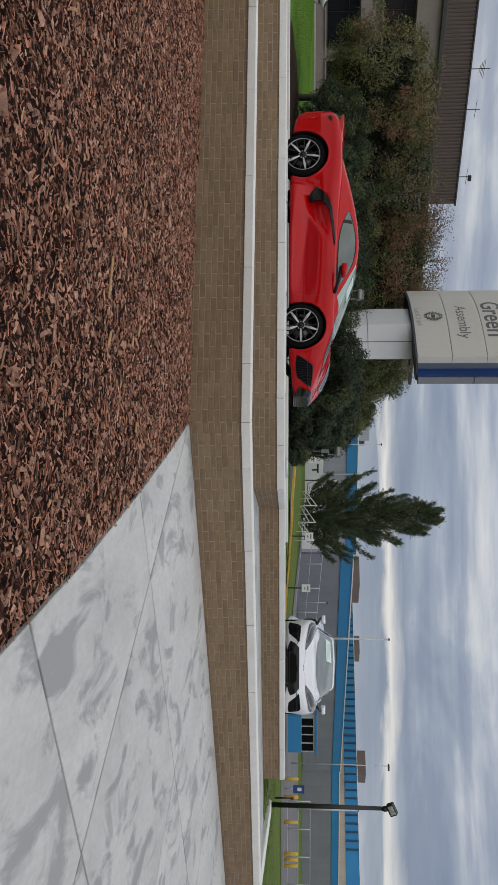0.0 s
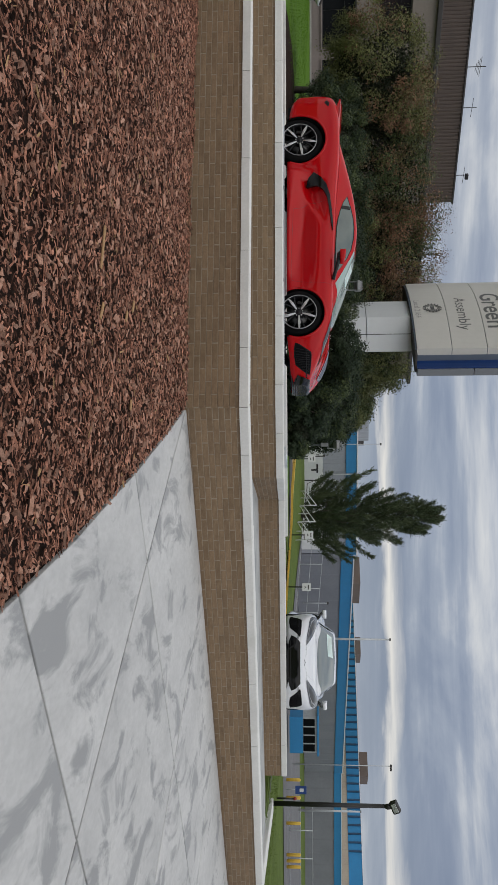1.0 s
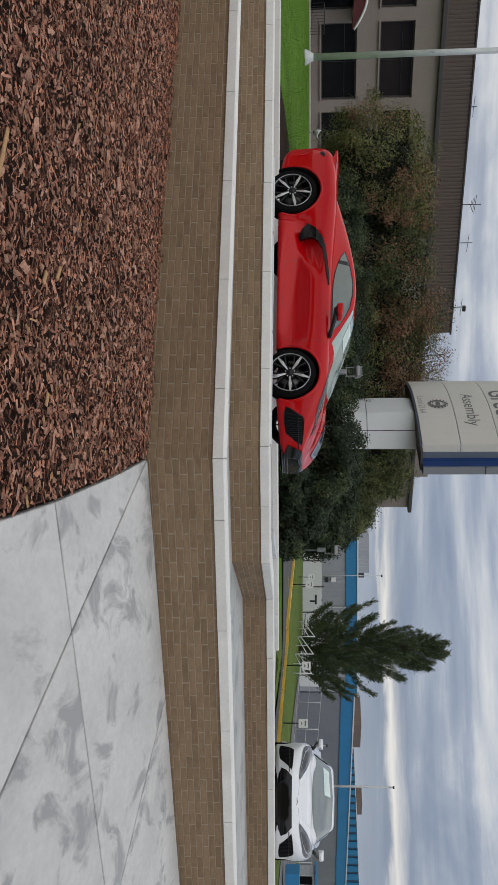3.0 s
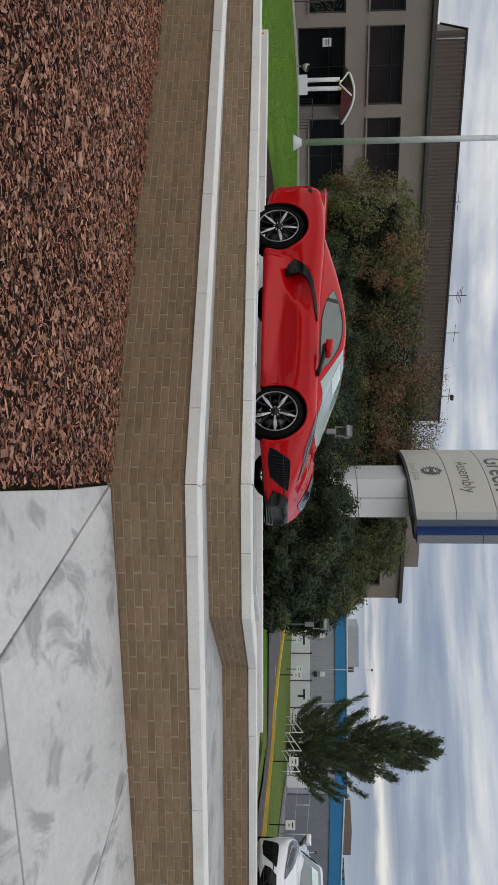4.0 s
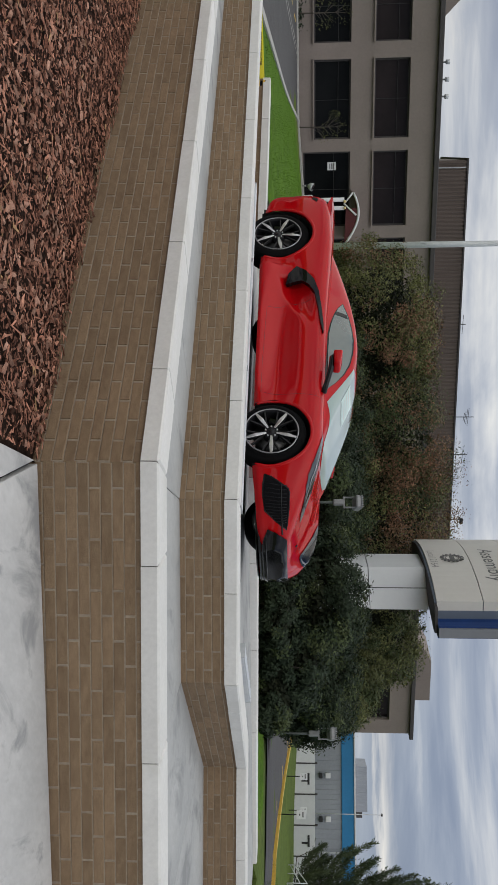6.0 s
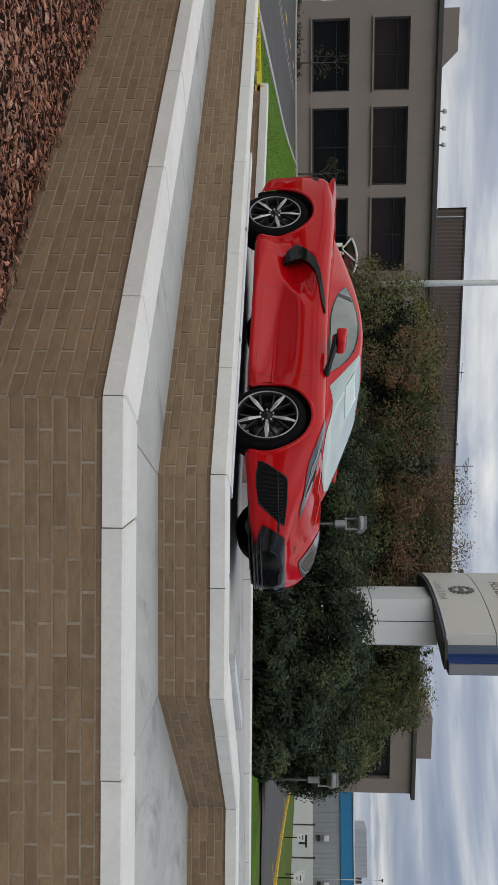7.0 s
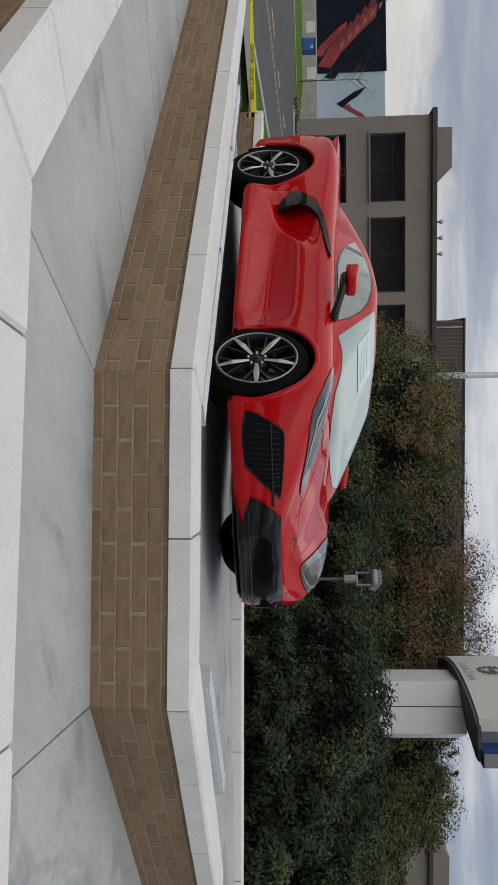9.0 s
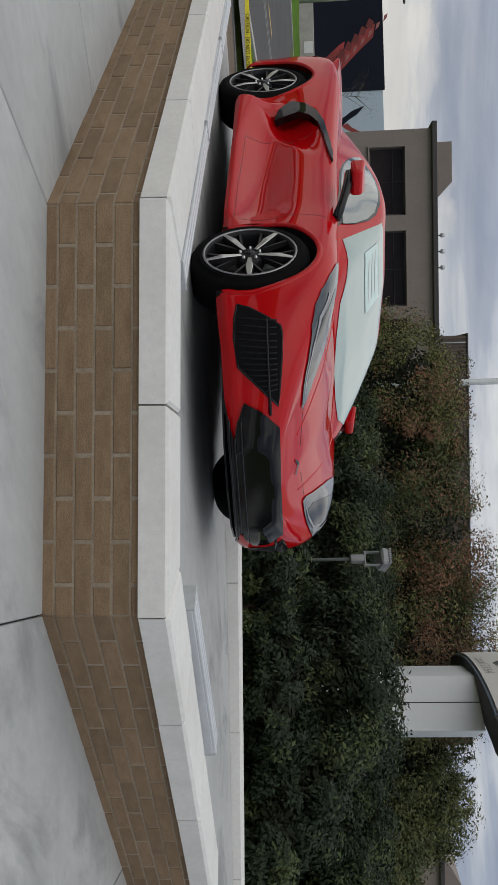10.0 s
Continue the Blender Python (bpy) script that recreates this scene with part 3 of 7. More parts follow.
vb = part("brick_edging_bed", slab_mesh("brick_edging_bed", [(-10.55, 13.4), (-5.78, 12.6), (-5.78, 15.6), (-10.55, 16.45)], 0.8, 1.0, EARTH), None, TERR)
gb = part("gravel_bed", slab_mesh("gravel_bed", [(-16.0, 14.15), (-10.57, 13.4), (-10.57, 16.45), (-16.0, 17.3)], 0.8, 1.02, GRAVEL), None, TERR)
tagged(gb, "grey gravel behind the upper wall", "gravel", kind="structure")
tagged(vb, "low brown earth beside the display pad", "planting bed", kind="structure")


def light_bar(a, b, label):
    """A low aluminium wall-washer: a stepped housing with end caps and a lens."""
    a, b = Vector(a), Vector(b)
    d = (b - a).normalized()
    length = (b - a).length
    bar = new("light_bar")
    bar.matrix_basis = PADM @ Matrix.Translation((a.x, a.y, PAD_Z)) @ Matrix.Rotation(math.atan2(d.y, d.x), 4, "Z")
    tagged(bar, label, "light bar", "light bars along the pad")
    part("housing", box_mesh("housing", (length, 0.12, 0.115), ALU, 0.004, (length / 2, 0.03, 0.0585)), bar)
    for y in (-0.018, 0.022, 0.062):
        part("rib", box_mesh("rib", (length - 0.01, 0.022, 0.014), ALU, 0.003, (length / 2, y, 0.1225)), bar)
    for x in (0.0, length):
        part("end_cap", box_mesh("end_cap", (0.012, 0.13, 0.128), GALV, 0.003, (x, 0.03, 0.065)), bar)
    return bar


ulw = (U1 - UL_END).normalized()
nrm_ul = inward(UL_END, U1)
for s0, s1 in ((0.15, 1.55), (1.60, 2.92), (2.97, 4.10)):
    p, q = U1 - ulw * s1 + nrm_ul * 0.37, U1 - ulw * s0 + nrm_ul * 0.37
    light_bar(p, q, "low brushed aluminium light bar beside the coping, unlit")
usw = (U3 - U2).normalized()
p, q = U2 + usw * 0.50 + inward(U2, U3) * 0.43, U2 + usw * 1.72 + inward(U2, U3) * 0.43
light_bar(p, q, "low brushed aluminium light bar beside the coping, unlit")


# ---- sports cars ----
from mathutils.bvhtree import BVHTree
from mathutils.geometry import delaunay_2d_cdt


def glide(xk, yk, x):
    """A smooth curve through the knots (monotone between them)."""
    xk, yk = np.array(xk, float), np.array(yk, float)
    h, dl = np.diff(xk), np.diff(yk) / np.diff(xk)
    m = np.zeros(len(xk))
    m[0], m[-1] = dl[0], dl[-1]
    for i in range(1, len(xk) - 1):
        if dl[i - 1] * dl[i] > 0:
            w1, w2 = 2 * h[i] + h[i - 1], h[i] + 2 * h[i - 1]
            m[i] = (w1 + w2) / (w1 / dl[i - 1] + w2 / dl[i])
    x = np.asarray(x, float)
    k = np.clip(np.searchsorted(xk, x) - 1, 0, len(xk) - 2)
    s = (x - xk[k]) / h[k]
    return ((2 * s**3 - 3 * s**2 + 1) * yk[k] + (s**3 - 2 * s**2 + s) * h[k] * m[k] + (3 * s**2 - 2 * s**3) * yk[k + 1] + (s**3 - s**2) * h[k] * m[k + 1])


def through_points(pts, count):
    """Catmull-Rom samples through the section's points."""
    p = np.array(pts, float)
    q = np.vstack([2 * p[0] - p[1], p, 2 * p[-1] - p[-2]])
    out = []
    for u in np.linspace(0, len(p) - 1 - 1e-6, count):
        i = int(u)
        s = u - i
        a, b, c, d = q[i], q[i + 1], q[i + 2], q[i + 3]
        out.append(0.5 * (2 * b + (c - a) * s + (2 * a - 5 * b + 4 * c - d) * s * s + (3 * b - 3 * c + d - a) * s**3))
    return np.array(out)


SX = [-3.57, -3.48, -3.28, -2.95, -2.72, -2.4, -2.0, -1.6, -1.1, -0.7, -0.35, 0.0, 0.3, 0.48, 0.63, 0.76, 0.85, 0.90]
HALF_W = [0.72, 0.83, 0.92, 0.96, 0.967, 0.962, 0.945, 0.915, 0.895, 0.90, 0.925, 0.945, 0.93, 0.87, 0.77, 0.61, 0.45, 0.31]
SHOULDER = [0.80, 0.87, 0.925, 0.945, 0.945, 0.93, 0.90, 0.875, 0.855, 0.84, 0.82, 0.80, 0.745, 0.675, 0.605, 0.535, 0.485, 0.455]
CENTRE = [0.83, 0.90, 0.955, 0.97, 0.975, 0.975, 0.96, 0.94, 0.91, 0.875, 0.835, 0.78, 0.72, 0.66, 0.60, 0.54, 0.495, 0.465]
BOTTOM = [0.34, 0.29, 0.22, 0.18, 0.17, 0.165, 0.16, 0.16, 0.155, 0.15, 0.15, 0.15, 0.155, 0.17, 0.19, 0.20, 0.21, 0.22]
TUCK = [0.0, 0.0, 0.0, 0.0, 0.0, 0.02, 0.055, 0.075, 0.075, 0.06, 0.02, 0.0, 0.0, 0.0, 0.0, 0.0, 0.0, 0.0]


def body_section(x):
    w, sh, c, b, k = (float(glide(SX, t, x)) for t in (HALF_W, SHOULDER, CENTRE, BOTTOM, TUCK))
    mid = b + (sh - b) * 0.62
    return through_points([(w - 0.07, b), (w - 0.02 - k * 0.3, b + 0.05), (w - 0.012 - k, b + (sh - b) * 0.30), (w - k * 0.55, b + (sh - b) * 0.5), (w, mid + 0.03),
                           (w - 0.018, sh - 0.07), (w - 0.07, sh - 0.012), (w - 0.17, sh + 0.004), (w * 0.58, 0.45 * sh + 0.55 * c - 0.004), (w * 0.28, c - 0.004), (0, c)], 64)


GX = [-3.1, -2.7, -2.3, -1.95, -1.65, -1.45, -1.27, -1.1, -0.9, -0.7, -0.5, -0.3, -0.1]
ROOF = [0.95, 1.04, 1.125, 1.185, 1.216, 1.222, 1.208, 1.172, 1.105, 1.03, 0.95, 0.872, 0.77]
ROOF_W = [0.40, 0.46, 0.50, 0.53, 0.545, 0.55, 0.55, 0.55, 0.565, 0.585, 0.60, 0.58, 0.5]
BELT_W = [0.56, 0.64, 0.715, 0.77, 0.80, 0.81, 0.815, 0.82, 0.82, 0.81, 0.785, 0.72, 0.56]


def cabin_section(x):
    top, rw, bw = (float(glide(GX, t, x)) for t in (ROOF, ROOF_W, BELT_W))
    low = min(0.79, top - 0.03)
    h = top - low
    return through_points([(bw + 0.01, low - 0.08), (bw, low), (bw - (bw - rw) * 0.45, low + h * 0.45), (rw + 0.035, low + h * 0.80), (rw - 0.05, low + h * 0.945), (rw * 0.55, top - 0.012 * min(1, h * 3)), (0, top)], 40)


def loft(section, x0, x1, count):
    xs_ = np.linspace(x0, x1, count)
    verts, faces = [], []
    for x in xs_:
        s = section(x)
        verts += [(x, -y, z) for y, z in s] + [(x, y, z) for y, z in s[::-1][1:]]
    k = len(verts) // count
    for i in range(count - 1):
        for j in range(k - 1):
            faces.append((i * k + j, (i + 1) * k + j, (i + 1) * k + j + 1, i * k + j + 1))
    faces.append(tuple(range(k)))
    faces.append(tuple(range((count - 1) * k, count * k))[::-1])
    return np.array(verts), faces


AXLES = ((0.0, 0.327, 0.372), (-2.722, 0.345, 0.392))


def cut_arches(verts, faces):
    v = verts.copy()
    inside = np.zeros(len(v), bool)
    for ax, az, r in AXLES:
        d = v[:, [0, 2]] - np.array([ax, az])
        q = np.hypot(d[:, 0], d[:, 1])
        side = np.abs(v[:, 1]) > 0.55
        snap = side & (q > r - 0.012) & (q < r + 0.012)
        v[snap, 0] = ax + d[snap, 0] / q[snap] * r
        v[snap, 2] = az + d[snap, 1] / q[snap] * r
        inside |= side & (q <= r - 0.012)
    return v, [f for f in faces if len(f) > 4 or not any(inside[i] for i in f)]


def patch(name, tree, outline, axis, side, mat, lift=0.004, step=0.04, thick=0.0):
    """A skin piece with the exact outline (in the two coordinates other than axis), laid on the body seen from that side.
    thick: the depth of its edge, for a piece that stands proud."""
    a, b = [i for i in range(3) if i != axis]
    dense = []
    for p, q in zip(outline, outline[1:] + outline[:1]):
        m = max(1, int(math.hypot(q[0] - p[0], q[1] - p[1]) / step))
        dense += [(p[0] + (q[0] - p[0]) * i / m, p[1] + (q[1] - p[1]) * i / m) for i in range(m)]
    pts = [Vector(p) for p in dense]
    edges = [(i, (i + 1) % len(pts)) for i in range(len(pts))]
    lo, hi = np.min(dense, 0), np.max(dense, 0)
    for u in np.arange(lo[0] + step / 2, hi[0], step):
        for w in np.arange(lo[1] + step / 2, hi[1], step):
            pts.append(Vector((u, w)))
    res = delaunay_2d_cdt(pts, edges, [], 1, 1e-5)
    rim_n = len(dense)
    verts, ups = [], []
    for p in res[0]:
        o, d = [0.0] * 3, [0.0] * 3
        o[a], o[b], o[axis], d[axis] = p.x, p.y, 4.0 * side, -float(side)
        hit, nor, _, _ = tree.ray_cast(Vector(o), Vector(d))
        if hit is None:
            o[axis] = 0.9 * side if axis != 2 else 0.8
            hit, nor, _, _ = tree.find_nearest(Vector(o))
        nor = nor if nor[axis] * side > 0 else -nor
        verts.append(hit + nor * lift)
        ups.append(nor)
    faces = [tuple(f) for f in res[2]]
    used = sorted({i for f in faces for i in f})
    back = {i: k for k, i in enumerate(used)}
    verts, ups, faces = [verts[i] for i in used], [ups[i] for i in used], [tuple(back[i] for i in f) for f in faces]
    if thick:
        count = {}
        for f in faces:
            for e in zip(f, f[1:] + f[:1]):
                count[tuple(sorted(e))] = count.get(tuple(sorted(e)), 0) + 1
        skirt = {}
        for e, c in count.items():
            if c == 1:
                for i in e:
                    if i not in skirt:
                        skirt[i] = len(verts)
                        verts.append(verts[i] - ups[i] * thick)
                faces.append((e[0], e[1], skirt[e[1]], skirt[e[0]]))
    me = make_mesh(name, verts, faces, mat, not thick)
    bm = bmesh.new()
    bm.from_mesh(me)
    bmesh.ops.recalc_face_normals(bm, faces=bm.faces)
    if len(bm.faces) and sum(f.normal[axis] for f in bm.faces) * side < 0:
        bmesh.ops.reverse_faces(bm, faces=bm.faces)
    bm.to_mesh(me)
    bm.free()
    return me


def mirror_pts(pts):
    return [(x, -y) for x, y in pts]


def on_skin(tree, pts, axis, side, lift):
    a, b = [i for i in range(3) if i != axis]
    out = []
    for p in pts:
        o, d = [0.0] * 3, [0.0] * 3
        o[a], o[b], o[axis], d[axis] = p[0], p[1], 4.0 * side, -float(side)
        hit = tree.ray_cast(Vector(o), Vector(d))[0]
        if hit is not None:
            hit[axis] += side * lift
            out.append(hit)
    return out


def ring_mesh(name, profile, mat, sides=48, smooth=True):
    """A body of revolution about y; profile: (y, radius)."""
    verts, faces = [], []
    k = len(profile)
    for i in range(sides):
        w = 2 * math.pi * i / sides
        verts += [(r * math.cos(w), y, r * math.sin(w)) for y, r in profile]
    for i in range(sides):
        for j in range(k - 1):
            n2 = (i + 1) % sides
            faces.append((i * k + j, i * k + j + 1, n2 * k + j + 1, n2 * k + j))
    return make_mesh(name, verts, faces, mat, smooth)


def arch_liner(r, y0, y1, low):
    """The dark shell of a wheel arch round y, with its inner wall, open below the height low."""
    a0 = math.asin(max(-0.95, low / r))
    angles = np.linspace(a0, math.pi - a0, 33)
    verts = [(r * math.cos(a), y, r * math.sin(a)) for a in angles for y in (y0, y1)]
    faces = [(2 * i, 2 * i + 1, 2 * i + 3, 2 * i + 2) for i in range(32)]
    faces.append(tuple(2 * i for i in range(33)))
    return make_mesh("wheel_well", verts, faces, VOID)


def bar_mesh(name, p, q, w0, w1, t0, t1, mat):
    """A flat tapered bar from p to q in the wheel plane, widths w0 to w1, its front at y = p.y and q.y, thick t0 to t1."""
    p, q = Vector(p), Vector(q)
    d = (q - p).normalized()
    s = Vector((0, 1, 0)).cross(d).normalized()
    verts = []
    for c, w, t in ((p, w0, t0), (q, w1, t1)):
        verts += [c - s * w / 2, c + s * w / 2, c + s * w * 0.62 + Vector((0, t, 0)), c - s * w * 0.62 + Vector((0, t, 0))]
    faces = [(0, 1, 5, 4), (1, 2, 6, 5), (2, 3, 7, 6), (3, 0, 4, 7), (3, 2, 1, 0), (4, 5, 6, 7)]
    return make_mesh(name, verts, faces, mat)


wheel_mesh = {}


def add_wheel(car, ax, az, side, tyre_r, rim_r, width, turn):
    """A wheel, face outwards on the given side; its outer face is at y = side * 0.93."""
    key = (tyre_r, rim_r)
    if key not in wheel_mesh:
        h, w = rim_r, width
        wm = {}
        wm["tyre"] = ring_mesh("tyre", [(0.02, h - 0.005), (0.004, h + 0.006), (-0.004, h + 0.03), (0.0, tyre_r - 0.045), (0.014, tyre_r - 0.014), (0.035, tyre_r), (w - 0.03, tyre_r), (w, tyre_r - 0.03), (w, h)], TYRE)
        wm["rim"] = ring_mesh("rim", [(0.0, h + 0.004), (-0.002, h - 0.004), (0.006, h - 0.014), (0.03, h - 0.022), (w * 0.8, h - 0.03), (w, h - 0.01)], DARKALLOY)
        wm["lip"] = ring_mesh("rim_edge", [(-0.001, h + 0.005), (-0.005, h + 0.001), (-0.003, h - 0.008), (0.003, h - 0.007)], GUNMETAL)
        wm["disc"] = ring_mesh("brake_disc", [(0.085, 0.06), (0.085, 0.172), (0.11, 0.172), (0.11, 0.06)], DISC, 36)
        wm["hub"] = ring_mesh("hub", [(0.05, 0.0), (0.012, 0.0001), (0.008, 0.03), (0.014, 0.036), (0.016, 0.062), (0.03, 0.075), (0.09, 0.078)], DARKALLOY, 24)
        wm["cap"] = ring_mesh("centre_cap", [(0.003, 0.0), (0.003, 0.024), (0.009, 0.029)], BLACK, 20)
        wm["arm"] = []
        p, q, e = (0.0, 0.012, 0.045), (0.0, -0.002, h * 0.62), (0.0, 0.002, h - 0.006)
        wm["arm"].append((bar_mesh("spoke", p, q, 0.026, 0.040, 0.05, 0.04, DARKALLOY), bar_mesh("machined_face", (0, 0.0085, 0.05), (0, -0.0055, h * 0.62), 0.015, 0.031, 0.002, 0.002, ALLOY)))
        wm["arm"].append((bar_mesh("spoke", q, e, 0.040, 0.022, 0.04, 0.03, DARKALLOY), bar_mesh("machined_face", (0, -0.0055, h * 0.62), (0, -0.0015, h - 0.006), 0.031, 0.017, 0.002, 0.002, ALLOY)))
        wm["web"] = []
        for s in (-1, 1):
            def at(r_, deg, y_):
                return (r_ * math.cos(radians(90 + s * deg)), y_, r_ * math.sin(radians(90 + s * deg)))
            # thin dark branches that leave the main spoke half way and reach the rim on both sides
            wm["web"].append(bar_mesh("spoke", at(h * 0.30, 4, 0.020), at(h - 0.012, 21, 0.010), 0.014, 0.011, 0.03, 0.03, SATIN))
        for k in range(5):
            w_ = 2 * math.pi * (k + 0.5) / 5 + math.pi / 2
            wm.setdefault("nut", []).append((0.056 * math.cos(w_), 0.002, 0.056 * math.sin(w_)))
        wm["nut_mesh"] = ring_mesh("wheel_nut", [(0.0, 0.0), (0.0, 0.007), (0.014, 0.009)], ALLOY, 8)
        wm["caliper"] = box_mesh("brake_caliper", (0.07, 0.06, 0.17), BLACK, 0.015, (-0.155, 0.085, 0.0))
        wheel_mesh[key] = wm
    wm = wheel_mesh[key]
    wheel = new("wheel")
    wheel.parent = car
    wheel.matrix_basis = Matrix.Translation((ax, side * 0.93, az)) @ (Matrix() if side < 0 else Matrix.Rotation(math.pi, 4, "Z")) @ Matrix.Rotation(turn, 4, "Y")
    for nm in ("tyre", "rim", "lip", "disc", "hub", "cap", "caliper"):
        part(wm[nm].name.split(".")[0], wm[nm], wheel)
    for k in range(5):
        r = Matrix.Rotation(2 * math.pi * k / 5, 4, "Y")
        for a, f in wm["arm"]:
            part("spoke", a, wheel, r)
            part("machined_face", f, wheel, r)
        for w in wm["web"]:
            part("spoke", w, wheel, r)
        part("wheel_nut", wm["nut_mesh"], wheel, Matrix.Translation(wm["nut"][k]))
    return wheel


def build_car(m, paint, label, screen):
    car = new("sports_car")
    car.matrix_basis = m
    tagged(car, label, "car")
    v, f = loft(body_section, SX[0], SX[-1], 230)
    tree = BVHTree.FromPolygons([Vector(p) for p in v], f)
    v2, f2 = cut_arches(v, f)
    run_in = smooth01((-1.30 - v2[:, 0]) / 0.62) * np.where(v2[:, 0] > -2.06, 1.0, 0.0)
    mid = 0.70 + 0.22 * (v2[:, 0] + 1.30)
    band = smooth01(1.25 - np.abs(v2[:, 2] - mid) / (0.05 + 0.11 * run_in))
    v2[:, 1] -= np.sign(v2[:, 1]) * 0.10 * run_in * band
    # below a line that climbs from the front of the sill to the intake the flank runs outwards to the sill
    zl = np.interp(v2[:, 0], [-2.05, -0.5], [0.52, 0.23])
    ends = smooth01((v2[:, 0] + 2.28) / 0.12) * smooth01((-0.48 - v2[:, 0]) / 0.15)
    v2[:, 1] += np.sign(v2[:, 1]) * 0.42 * np.clip(zl - v2[:, 2], 0.0, 0.24) * ends * (np.abs(v2[:, 1]) > 0.6)
    btree = BVHTree.FromPolygons([Vector(p) for p in v2], f2)
    part("body", make_mesh("body", v2, f2, paint, True), car)
    cv, cf = loft(cabin_section, GX[0], GX[-1], 130)
    ctree = BVHTree.FromPolygons([Vector(p) for p in cv], cf)
    part("roof", make_mesh("roof", cv, cf, paint, True), car)
    both = BVHTree.FromPolygons([Vector(p) for p in v] + [Vector(p) for p in cv], f + [tuple(i + len(v) for i in q) for q in cf])
    # underside and wheel wells
    part("underbody", slab_mesh("underbody", [(-3.4, -0.7), (0.45, -0.6), (0.62, 0), (0.45, 0.6), (-3.4, 0.7)], 0.17, 0.30, VOID, 0.02), car)
    for ax, az, r in AXLES:
        for s in (-1, 1):
            me = arch_liner(r + 0.012, s * 0.52, s * 0.90, 0.16 - az)
            part("wheel_well", me, car, Matrix.Translation((ax, 0, az)))
            # lip along the arch
            arc = [radians(a) for a in np.linspace(-22, 202, 46)]
            lv, lf = [], []
            for a in arc:
                for rr, lift in ((r - 0.008, -0.012), (r - 0.006, 0.004), (r + 0.018, 0.006), (r + 0.028, -0.004)):
                    p = on_skin(tree, [(ax + math.cos(a) * rr, az + math.sin(a) * rr)], 1, s, lift)
                    q = p[0] if p else None
                    lv.append(q)
            keep = [all(lv[i * 4 + j] is not None for j in range(4)) for i in range(len(arc))]
            idx = [i for i in range(len(arc)) if keep[i]]
            vv = [lv[i * 4 + j] for i in idx for j in range(4)]
            for i in range(len(idx) - 1):
                for j in range(3):
                    q = (i * 4 + j, i * 4 + j + 1, i * 4 + j + 5, i * 4 + j + 4)
                    lf.append(q if s < 0 else q[::-1])
            part("arch_lip", make_mesh("arch_lip", vv, lf, paint, True), car)
    for s in (-1, 1):
        add_wheel(car, 0.0, 0.327, s, 0.327, 0.254, 0.245, 0.3 if s < 0 else 0.1)
        add_wheel(car, -2.722, 0.345, s, 0.345, 0.258, 0.305, 0.15 if s < 0 else 0.5)
    # glass
    ws = [(-0.16, 0.0), (-0.185, -0.25), (-0.225, -0.45), (-0.36, -0.61), (-0.515, -0.712), (-0.72, -0.645), (-1.10, -0.515), (-1.135, -0.30), (-1.15, 0.0), (-1.135, 0.30), (-1.10, 0.515), (-0.72, 0.645), (-0.515, 0.712), (-0.36, 0.61), (-0.225, 0.45), (-0.185, 0.25)]
    part("windshield", patch("windshield", ctree, ws, 2, 1, screen, 0.004), car, None, "windshield with reflected sky in its colour and a pale label")
    for s in (-1, 1):
        win = [(-0.66, 0.862), (-0.79, 0.95), (-0.95, 1.035), (-1.105, 1.095), (-1.27, 1.13), (-1.437, 1.142), (-1.60, 1.13), (-1.76, 1.10), (-1.93, 1.05), (-1.82, 0.995), (-1.70, 0.956), (-1.53, 0.915), (-1.362, 0.888), (-1.073, 0.872)]
        cx_, cz_ = -1.27, 0.985
        trim = [(cx_ + (x - cx_) * 1.03, cz_ + (z - cz_) * 1.12) for x, z in win] + [(-0.52, 0.815)]
        part("window_trim", patch("window_trim", ctree, trim, 1, s, BLACK, 0.003), car)
        part("side_window", patch("side_window", ctree, win, 1, s, GLASS, 0.007), car)
        part("window_pillar", patch("window_pillar", ctree, [(-1.70, 0.957), (-1.76, 0.975), (-1.78, 1.085), (-1.72, 1.10)], 1, s, BLACK, 0.009), car)
        # side intake: a scoop in the flank with a black blade round its back
        blade = [(-1.95, 0.445), (-2.09, 0.475), (-2.17, 0.56), (-2.09, 0.655), (-1.97, 0.740), (-1.82, 0.783), (-1.60, 0.809), (-1.40, 0.822), (-1.27, 0.820), (-1.40, 0.797), (-1.60, 0.775), (-1.79, 0.742), (-1.89, 0.69), (-1.955, 0.61), (-1.955, 0.52)]
        part("intake_blade", patch("intake_blade", tree, blade, 1, s, BLACK, 0.022, 0.04, 0.05), car, None, "gloss black intake blade")
        part("side_intake", patch("side_intake", tree, [(-1.985, 0.45), (-2.06, 0.45), (-2.06, 0.64), (-1.985, 0.60)], 1, s, VOID, -0.035, 0.03), car, None, "dark mouth of the side intake")
        # door shut lines and skirt
        for line in ([(-0.43, 0.815), (-0.445, 0.70), (-0.46, 0.50), (-0.50, 0.22)], [(-1.75, 0.71), (-1.72, 0.50), (-1.66, 0.40), (-1.60, 0.26)], [(-0.50, 0.215), (-0.9, 0.22), (-1.6, 0.25)]):
            dense = [tuple(Vector(a).lerp(Vector(b), k / 8)) for a, b in zip(line, line[1:]) for k in range(8)] + [line[-1]]
            part("shut_line", tube_mesh("shut_line", on_skin(btree, dense, 1, s, -0.0006), 0.0018, SEAM, 6), car)
